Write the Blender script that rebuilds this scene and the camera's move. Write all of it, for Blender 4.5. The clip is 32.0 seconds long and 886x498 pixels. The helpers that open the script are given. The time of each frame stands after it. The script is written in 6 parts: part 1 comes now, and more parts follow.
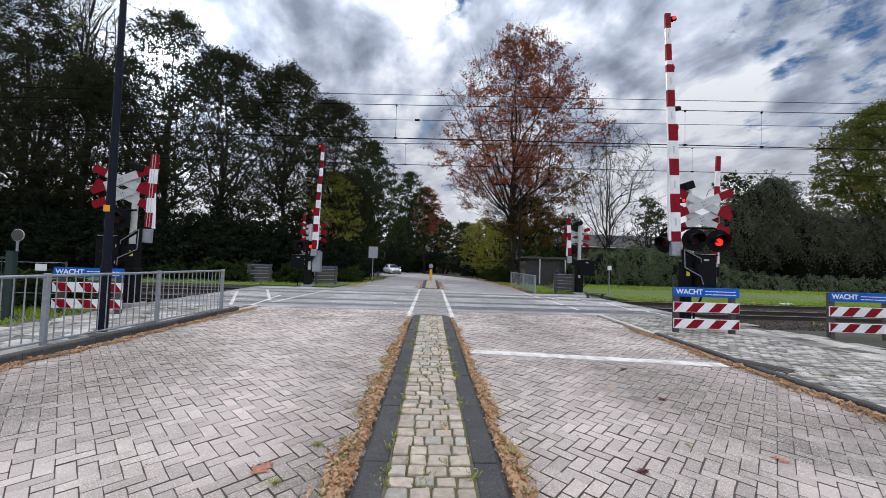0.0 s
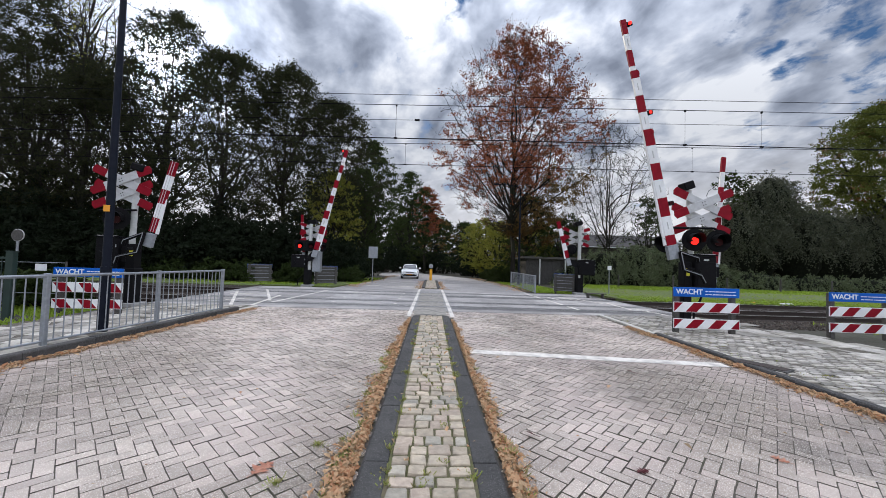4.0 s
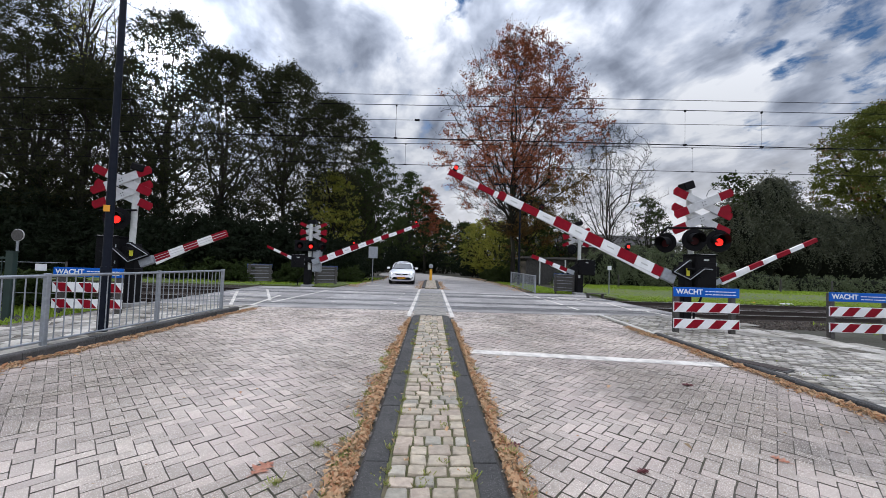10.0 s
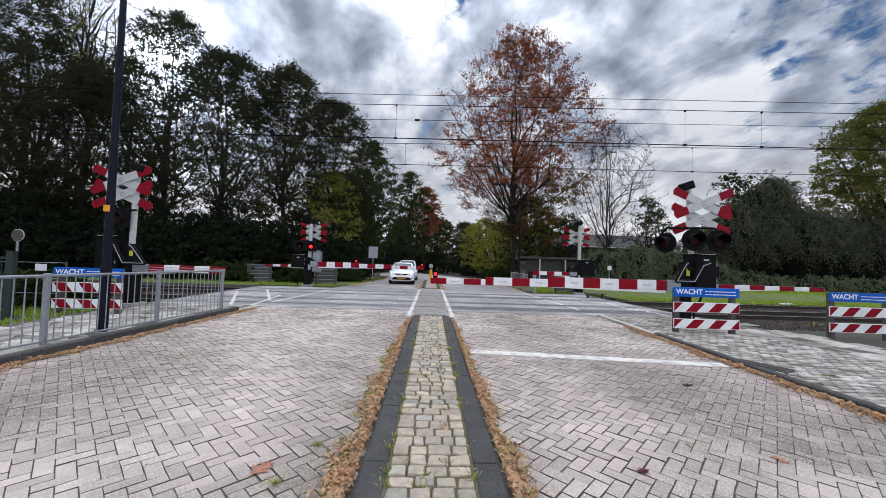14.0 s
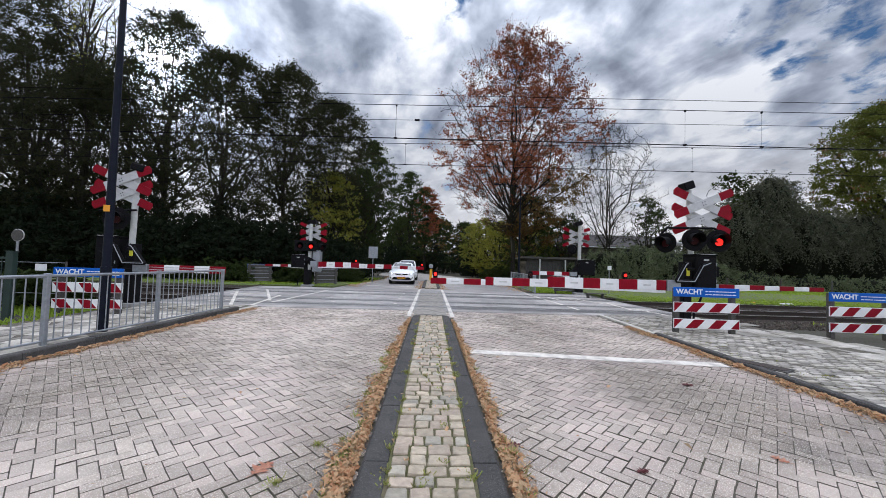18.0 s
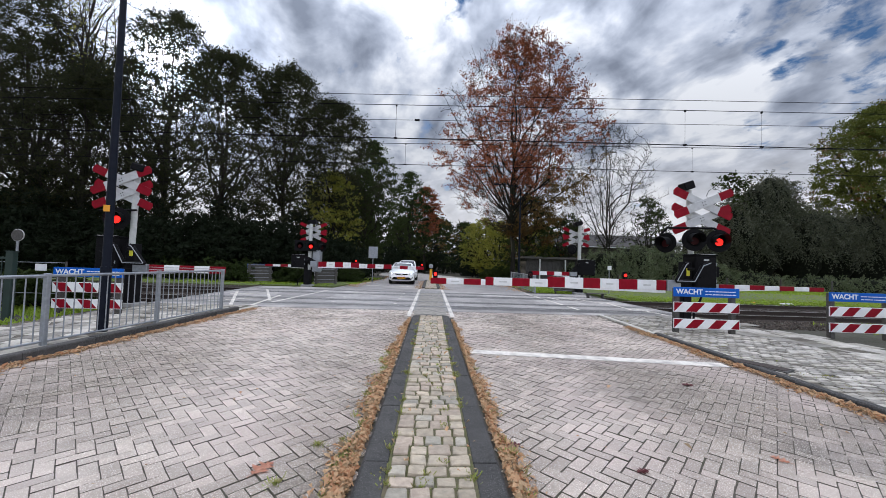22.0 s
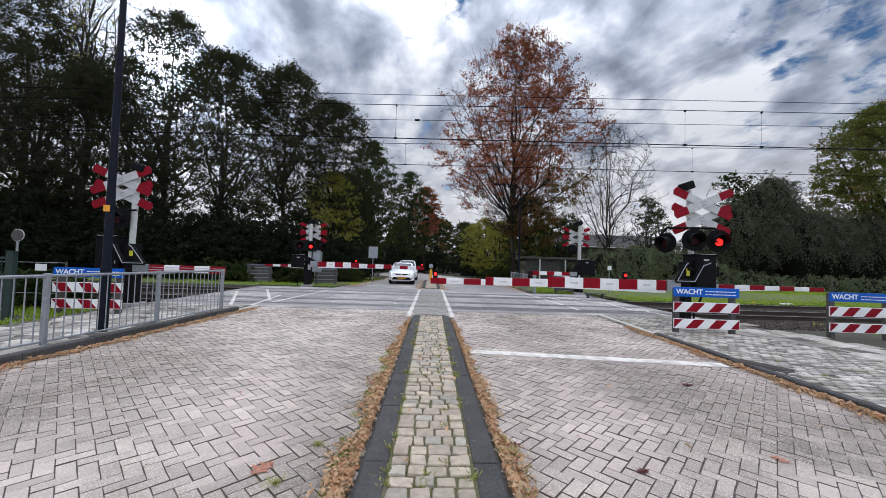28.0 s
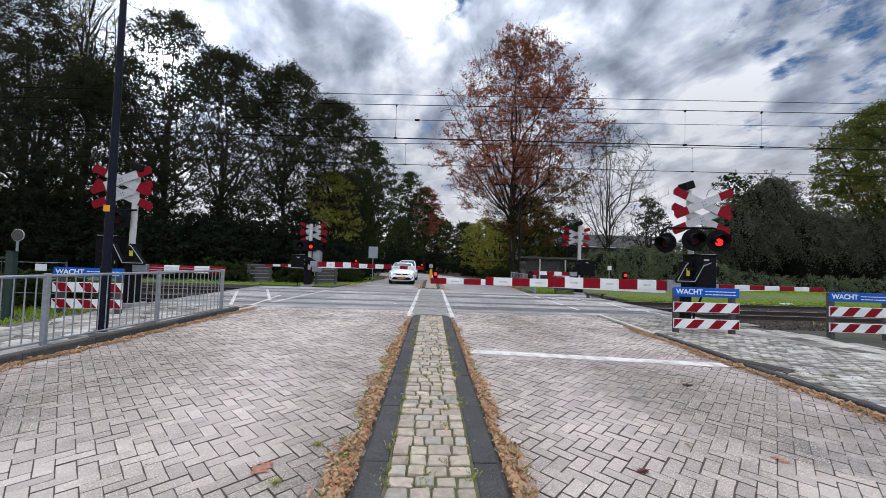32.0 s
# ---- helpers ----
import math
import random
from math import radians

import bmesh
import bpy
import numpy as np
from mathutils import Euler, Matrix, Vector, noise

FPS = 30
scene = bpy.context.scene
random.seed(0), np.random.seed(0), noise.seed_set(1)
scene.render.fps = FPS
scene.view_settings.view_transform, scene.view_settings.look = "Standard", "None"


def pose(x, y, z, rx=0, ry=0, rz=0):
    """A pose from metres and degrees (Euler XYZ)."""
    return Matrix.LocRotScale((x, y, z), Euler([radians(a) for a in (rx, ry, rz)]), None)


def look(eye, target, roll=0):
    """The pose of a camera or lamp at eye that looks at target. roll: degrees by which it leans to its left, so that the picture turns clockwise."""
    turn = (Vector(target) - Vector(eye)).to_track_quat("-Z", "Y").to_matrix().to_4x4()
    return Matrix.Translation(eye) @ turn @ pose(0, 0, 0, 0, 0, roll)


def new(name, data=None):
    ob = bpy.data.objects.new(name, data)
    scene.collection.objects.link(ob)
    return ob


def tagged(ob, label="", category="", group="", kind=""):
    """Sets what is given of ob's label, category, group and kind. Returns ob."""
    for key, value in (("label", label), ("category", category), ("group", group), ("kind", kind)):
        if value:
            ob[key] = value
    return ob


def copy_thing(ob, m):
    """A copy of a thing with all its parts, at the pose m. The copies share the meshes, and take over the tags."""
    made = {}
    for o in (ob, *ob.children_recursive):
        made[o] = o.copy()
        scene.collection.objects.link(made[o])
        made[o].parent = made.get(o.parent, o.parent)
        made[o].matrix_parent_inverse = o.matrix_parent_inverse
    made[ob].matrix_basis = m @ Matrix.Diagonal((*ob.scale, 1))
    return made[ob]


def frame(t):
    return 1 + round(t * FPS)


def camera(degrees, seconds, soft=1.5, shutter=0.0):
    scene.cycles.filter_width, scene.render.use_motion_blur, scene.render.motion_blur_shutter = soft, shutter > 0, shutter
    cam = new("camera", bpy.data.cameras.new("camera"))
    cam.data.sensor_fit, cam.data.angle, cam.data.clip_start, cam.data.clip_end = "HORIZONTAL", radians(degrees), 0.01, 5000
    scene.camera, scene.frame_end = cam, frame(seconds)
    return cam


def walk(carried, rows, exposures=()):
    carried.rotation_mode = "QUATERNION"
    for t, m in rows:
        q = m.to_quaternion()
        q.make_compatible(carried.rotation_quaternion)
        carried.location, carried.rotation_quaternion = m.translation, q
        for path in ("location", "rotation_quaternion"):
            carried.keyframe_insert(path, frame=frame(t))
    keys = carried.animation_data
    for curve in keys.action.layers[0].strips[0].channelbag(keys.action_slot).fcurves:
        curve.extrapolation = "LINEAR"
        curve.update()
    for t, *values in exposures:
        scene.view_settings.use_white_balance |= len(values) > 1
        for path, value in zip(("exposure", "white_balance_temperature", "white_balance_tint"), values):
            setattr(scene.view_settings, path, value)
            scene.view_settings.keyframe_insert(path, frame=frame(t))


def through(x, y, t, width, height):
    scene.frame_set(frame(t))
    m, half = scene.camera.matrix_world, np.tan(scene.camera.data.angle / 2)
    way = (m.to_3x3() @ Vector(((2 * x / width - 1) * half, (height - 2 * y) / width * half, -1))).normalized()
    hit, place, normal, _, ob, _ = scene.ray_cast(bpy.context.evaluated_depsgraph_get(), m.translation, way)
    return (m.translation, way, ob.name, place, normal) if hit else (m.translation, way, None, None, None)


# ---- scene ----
cam = camera(102.43, 32.0, soft=0.75)
EYE = (0.0, 0.0, 1.5)
VIEW = look(EYE, (0.0321, 1.0, 1.5381), 1.8)
walk(cam, [(0.0, VIEW), (32.0, VIEW)])

# ---------------------------------------------------------------- light
SUN_AZ, SUN_EL = radians(-36.8), radians(22.0)
sun_way = Vector((math.sin(SUN_AZ) * math.cos(SUN_EL), math.cos(SUN_AZ) * math.cos(SUN_EL), math.sin(SUN_EL)))
sun = new("sun", bpy.data.lights.new("sun", "SUN"))
sun.data.energy, sun.data.angle, sun.data.color = 1.8, radians(10), (1.0, 0.9, 0.74)
sun.matrix_world = look(sun_way * 100, (0, 0, 0))
scene.view_settings.exposure = 0.22


def build_world():
    w = bpy.data.worlds.new("sky")
    w.use_nodes = True
    scene.world = w
    nt = w.node_tree
    nt.nodes.clear()

    def nd(kind, **kw):
        n = nt.nodes.new(kind)
        for k, v in kw.items():
            n.inputs[k].default_value = v
        return n

    def mth(op, a, b=None, clamp=False):
        n = nt.nodes.new("ShaderNodeMath")
        n.operation, n.use_clamp = op, clamp
        for i, q in enumerate((a, b)):
            if q is None:
                continue
            if isinstance(q, (int, float)):
                n.inputs[i].default_value = q
            else:
                nt.links.new(q, n.inputs[i])
        return n.outputs[0]

    def ramp(f, stops):
        n = nt.nodes.new("ShaderNodeValToRGB")
        r = n.color_ramp
        while len(r.elements) < len(stops):
            r.elements.new(0.5)
        for e, (p, c) in zip(r.elements, stops):
            e.position, e.color = p, (*c, 1) if not isinstance(c, (int, float)) else (c, c, c, 1)
        nt.links.new(f, n.inputs[0])
        return n.outputs[0]

    tc = nd("ShaderNodeTexCoord")
    sep = nd("ShaderNodeSeparateXYZ")
    nt.links.new(tc.outputs["Generated"], sep.inputs[0])
    zc = mth("MAXIMUM", sep.outputs[2], 0.0)
    den = mth("ADD", zc, 0.34)
    com = nd("ShaderNodeCombineXYZ")
    nt.links.new(mth("DIVIDE", sep.outputs[0], den), com.inputs[0])
    nt.links.new(mth("DIVIDE", sep.outputs[1], den), com.inputs[1])

    def clouds(scale, detail, off, rough=0.55, dist=0.0):
        m = nt.nodes.new("ShaderNodeMapping")
        m.vector_type = "TEXTURE"
        m.inputs["Location"].default_value = off
        # the deck is drawn out along the wind
        m.inputs["Rotation"].default_value = (0, 0, radians(-70))
        m.inputs["Scale"].default_value = (1.22, 1.0, 1.0)
        nt.links.new(com.outputs[0], m.inputs[0])
        n = nd("ShaderNodeTexNoise", Scale=scale, Detail=detail, Roughness=rough, Distortion=dist)
        nt.links.new(m.outputs[0], n.inputs["Vector"])
        return n.outputs["Fac"]

    def spot(d, inner, outer):
        """1 towards the direction d, 0 away from it."""
        dot = nt.nodes.new("ShaderNodeVectorMath")
        dot.operation = "DOT_PRODUCT"
        nt.links.new(tc.outputs["Generated"], dot.inputs[0])
        dot.inputs[1].default_value = Vector(d).normalized()
        mr = nd("ShaderNodeMapRange")
        mr.interpolation_type = "SMOOTHSTEP"
        mr.inputs["From Min"].default_value = math.cos(radians(outer))
        mr.inputs["From Max"].default_value = math.cos(radians(inner))
        nt.links.new(dot.outputs["Value"], mr.inputs["Value"])
        return mr.outputs[0]

    big = clouds(4.2, 6.0, (3.1, 1.7, 0.0), 0.55, 0.4)
    fine = clouds(9.0, 5.0, (7.3, 2.2, 0.0), 0.5, 0.15)
    body = mth("ADD", mth("MULTIPLY", big, 0.4), mth("MULTIPLY", fine, 0.6))

    def most(rows):
        out = None
        for d, r0, r1 in rows:
            q = spot(d, r0, r1)
            out = q if out is None else mth("MAXIMUM", out, q)
        return out

    # openings in the deck, where blue shows
    gaps = most((((0.562, 0.669, 0.486), 0.4, 3.2), ((0.669, 0.584, 0.46), 0.5, 5.5), ((0.644, 0.641, 0.417), 0.5, 3.8), ((0.666, 0.634, 0.392), 0.4, 3.2), ((0.737, 0.587, 0.334), 0.6, 4.6),
                 ((0.662, 0.695, 0.279), 0.4, 3.4), ((-0.069, 0.842, 0.535), 0.3, 2.4), ((-0.104, 0.863, 0.494), 0.2, 1.6), ((0.029, 0.798, 0.602), 0.4, 4.2), ((0.702, 0.582, 0.41), 0.5, 4.0)))
    ragged = mth("MULTIPLY", mth("SUBTRACT", clouds(17.0, 6.0, (2.2, 9.1, 0.0), 0.6, 0.3), 0.5), 0.9)
    cover = mth("ADD", mth("SUBTRACT", body, mth("MULTIPLY", gaps, 0.13)), mth("MULTIPLY", gaps, ragged))
    mask = ramp(cover, [(0.24, 0.0), (0.4, 1.0)])
    dark = most((((-0.181, 0.82, 0.543), 2, 9), ((0.42, 0.739, 0.527), 2, 13), ((-0.348, 0.786, 0.511), 2, 9), ((0.3, 0.776, 0.576), 2, 12), ((0.53, 0.701, 0.477), 1, 6), ((0.74, 0.557, 0.377), 1, 7), ((0.69, 0.54, 0.48), 2, 10)))
    bright = most((((-0.007, 0.855, 0.519), 2, 9), ((0.412, 0.793, 0.449), 1, 7), ((0.602, 0.65, 0.464), 1, 4), ((-0.24, 0.8, 0.55), 1, 5), ((0.58, 0.735, 0.352), 1, 8), ((0.166, 0.82, 0.548), 1, 6)))
    tone = mth("ADD", mth("MULTIPLY", clouds(5.0, 6.0, (1.2, 5.2, 0.0), 0.52, 0.5), 0.6), mth("MULTIPLY", fine, 0.4))
    tone = mth("ADD", tone, mth("SUBTRACT", mth("MULTIPLY", bright, 0.05), mth("MULTIPLY", dark, 0.055)))
    shade = ramp(tone, [(0.34, (0.16, 0.186, 0.245)), (0.43, (0.268, 0.304, 0.385)), (0.5, (0.4, 0.442, 0.535)), (0.59, (0.65, 0.678, 0.74))])
    # towards the horizon the deck thins out to white
    low = ramp(zc, [(0.05, 1.0), (0.3, 0.0)])
    pale = nt.nodes.new("ShaderNodeMix")
    pale.data_type = "RGBA"
    pale.inputs[7].default_value = (1.02, 1.02, 1.06, 1)
    nt.links.new(mth("MULTIPLY", low, 0.75), pale.inputs[0])
    nt.links.new(shade, pale.inputs[6])
    shade = pale.outputs[2]
    # an overcast sky is brighter overhead than at the horizon
    lift = mth("ADD", mth("MULTIPLY", mth("POWER", zc, 3.0), 4.0), 0.8)
    # clouds opposite the sun are lit from the front
    back = mth("MULTIPLY", spot((-sun_way.x, -sun_way.y, 0.35), 5, 100), 0.8)
    lift = mth("ADD", lift, back)
    near_sun = mth("MULTIPLY", spot(sun_way, 1.5, 16), 1.6)
    disc = mth("MULTIPLY", spot(sun_way, 1.2, 5.0), 7.0)
    glow = mth("ADD", mth("ADD", lift, near_sun), disc)
    lit = nt.nodes.new("ShaderNodeVectorMath")
    lit.operation = "SCALE"
    nt.links.new(shade, lit.inputs[0])
    nt.links.new(glow, lit.inputs["Scale"])
    sky = nt.nodes.new("ShaderNodeTexSky")
    sky.sky_type, sky.sun_disc, sky.sun_elevation, sky.sun_rotation = "NISHITA", False, SUN_EL, SUN_AZ
    sky.dust_density, sky.ozone_density = 0.1, 6.0
    bg_sky, bg_cloud = nd("ShaderNodeBackground", Strength=0.085), nd("ShaderNodeBackground", Strength=1.0)
    nt.links.new(sky.outputs[0], bg_sky.inputs[0])
    nt.links.new(lit.outputs[0], bg_cloud.inputs[0])
    mix, out = nt.nodes.new("ShaderNodeMixShader"), nt.nodes.new("ShaderNodeOutputWorld")
    nt.links.new(mask, mix.inputs[0])
    nt.links.new(bg_sky.outputs[0], mix.inputs[1])
    nt.links.new(bg_cloud.outputs[0], mix.inputs[2])
    nt.links.new(mix.outputs[0], out.inputs[0])


build_world()


# ---------------------------------------------------------------- materials
def mat(name, a, b=None, scale=8.0, rough=0.7, metal=0.0, bump=0.0, fine=0.0, rnd="", vary=0.0, c=None, cscale=0.6, cfac=0.5, spec=0.5, by_piece=False, speck=None, dust=None, grime=None, worn=()):
    """Two-scale surface: colours a and b mixed by fine noise, c by broad stains; rnd 'object' or 'island' varies the value from piece to piece."""
    m = bpy.data.materials.new(name)
    m.use_nodes = True
    nt = m.node_tree
    bs = nt.nodes["Principled BSDF"]
    bs.inputs["Roughness"].default_value, bs.inputs["Metallic"].default_value = rough, metal
    bs.inputs["Specular IOR Level"].default_value = spec
    tc = nt.nodes.new("ShaderNodeTexCoord")
    geo = nt.nodes.new("ShaderNodeNewGeometry")
    where = geo.outputs["Position"] if rnd != "local" else tc.outputs["Object"]

    def tex(sc, det=5.0):
        n = nt.nodes.new("ShaderNodeTexNoise")
        n.inputs["Scale"].default_value, n.inputs["Detail"].default_value, n.inputs["Roughness"].default_value = sc, det, 0.6
        nt.links.new(where, n.inputs["Vector"])
        return n.outputs["Fac"]

    def ramp(f, lo, hi):
        n = nt.nodes.new("ShaderNodeMapRange")
        n.inputs["From Min"].default_value, n.inputs["From Max"].default_value = lo, hi
        nt.links.new(f, n.inputs["Value"])
        return n.outputs[0]

    def mixc(f, x, y, kind="MIX"):
        n = nt.nodes.new("ShaderNodeMix")
        n.data_type, n.blend_type = "RGBA", kind
        for s, q in ((n.inputs[0], f), (n.inputs[6], x), (n.inputs[7], y)):
            if isinstance(q, (int, float)):
                s.default_value = q
            elif isinstance(q, tuple):
                s.default_value = (*q, 1)
            else:
                nt.links.new(q, s)
        return n.outputs[2]

    b = b or tuple(v * 0.8 for v in a)
    t = tex(scale)
    col = mixc(geo.outputs["Random Per Island"] if by_piece else ramp(t, 0.35, 0.65), a, b)
    if dust:
        col = mixc(ramp(tex(0.33, 7.0), 0.47, 0.64), col, dust)
    if grime:
        k = nt.nodes.new("ShaderNodeMath")
        k.operation = "MULTIPLY"
        k.inputs[1].default_value = 0.85
        nt.links.new(ramp(tex(0.55, 6.0), 0.52, 0.66), k.inputs[0])
        col = mixc(k.outputs[0], col, grime)
    for at_x, half, much in worn:
        # a paler strip along the road round at_x, broken up by noise
        sp = nt.nodes.new("ShaderNodeSeparateXYZ")
        nt.links.new(geo.outputs["Position"], sp.inputs[0])
        k = [nt.nodes.new("ShaderNodeMath") for _ in range(4)]
        for q, (op, val) in zip(k, (("SUBTRACT", at_x), ("ABSOLUTE", 0.0), ("MULTIPLY", 1.0), ("MULTIPLY", much))):
            q.operation = op
            q.inputs[1].default_value = val
        nt.links.new(sp.outputs[0], k[0].inputs[0])
        nt.links.new(k[0].outputs[0], k[1].inputs[0])
        nt.links.new(ramp(k[1].outputs[0], half, half * 0.2), k[2].inputs[0])
        nt.links.new(ramp(tex(0.9, 6.0), 0.3, 0.6), k[2].inputs[1])
        nt.links.new(k[2].outputs[0], k[3].inputs[0])
        col = mixc(k[3].outputs[0], col, (0.62, 0.53, 0.46))
    if speck:
        v = nt.nodes.new("ShaderNodeTexVoronoi")
        v.inputs["Scale"].default_value = 105.0
        nt.links.new(where, v.inputs["Vector"])
        col = mixc(ramp(v.outputs["Distance"], 0.36, 0.2), col, speck)
    if c:
        f = nt.nodes.new("ShaderNodeMath")
        f.operation = "MULTIPLY"
        f.inputs[1].default_value = cfac
        nt.links.new(ramp(tex(cscale, 6.0), 0.45, 0.68), f.inputs[0])
        col = mixc(f.outputs[0], col, c)
    if vary:
        info = nt.nodes.new("ShaderNodeObjectInfo").outputs["Random"] if rnd == "object" else geo.outputs["Random Per Island"]
        f = ramp(info, 0.0, 1.0)
        k = mixc(f, (1 - vary,) * 3, (1 + vary,) * 3)
        col = mixc(1.0, col, k, "MULTIPLY")
    nt.links.new(col, bs.inputs["Base Color"])
    if bump:
        bp = nt.nodes.new("ShaderNodeBump")
        bp.inputs["Strength"].default_value, bp.inputs["Distance"].default_value = bump, 0.01
        nt.links.new(tex(fine or scale * 4), bp.inputs["Height"])
        nt.links.new(bp.outputs[0], bs.inputs["Normal"])
    return m


def glow_mat(name, colour, strength):
    m = bpy.data.materials.new(name)
    m.use_nodes = True
    bs = m.node_tree.nodes["Principled BSDF"]
    bs.inputs["Base Color"].default_value = (*colour, 1)
    bs.inputs["Emission Color"].default_value = (*colour, 1)
    bs.inputs["Emission Strength"].default_value = strength
    return m


def leaf_mat(name, a, b, through=0.3, vary=0.45, rough=0.75, spec=0.12):
    m = mat(name, a, b, 0.7, rough, vary=vary, rnd="island", spec=spec, by_piece=True)
    nt = m.node_tree
    bs = nt.nodes["Principled BSDF"]
    tr, mx = nt.nodes.new("ShaderNodeBsdfTranslucent"), nt.nodes.new("ShaderNodeMixShader")
    src = bs.inputs["Base Color"].links[0].from_socket
    nt.links.new(src, tr.inputs[0])
    mx.inputs[0].default_value = through
    out = nt.nodes["Material Output"]
    nt.links.new(bs.outputs[0], mx.inputs[1])
    nt.links.new(tr.outputs[0], mx.inputs[2])
    nt.links.new(mx.outputs[0], out.inputs[0])
    return m


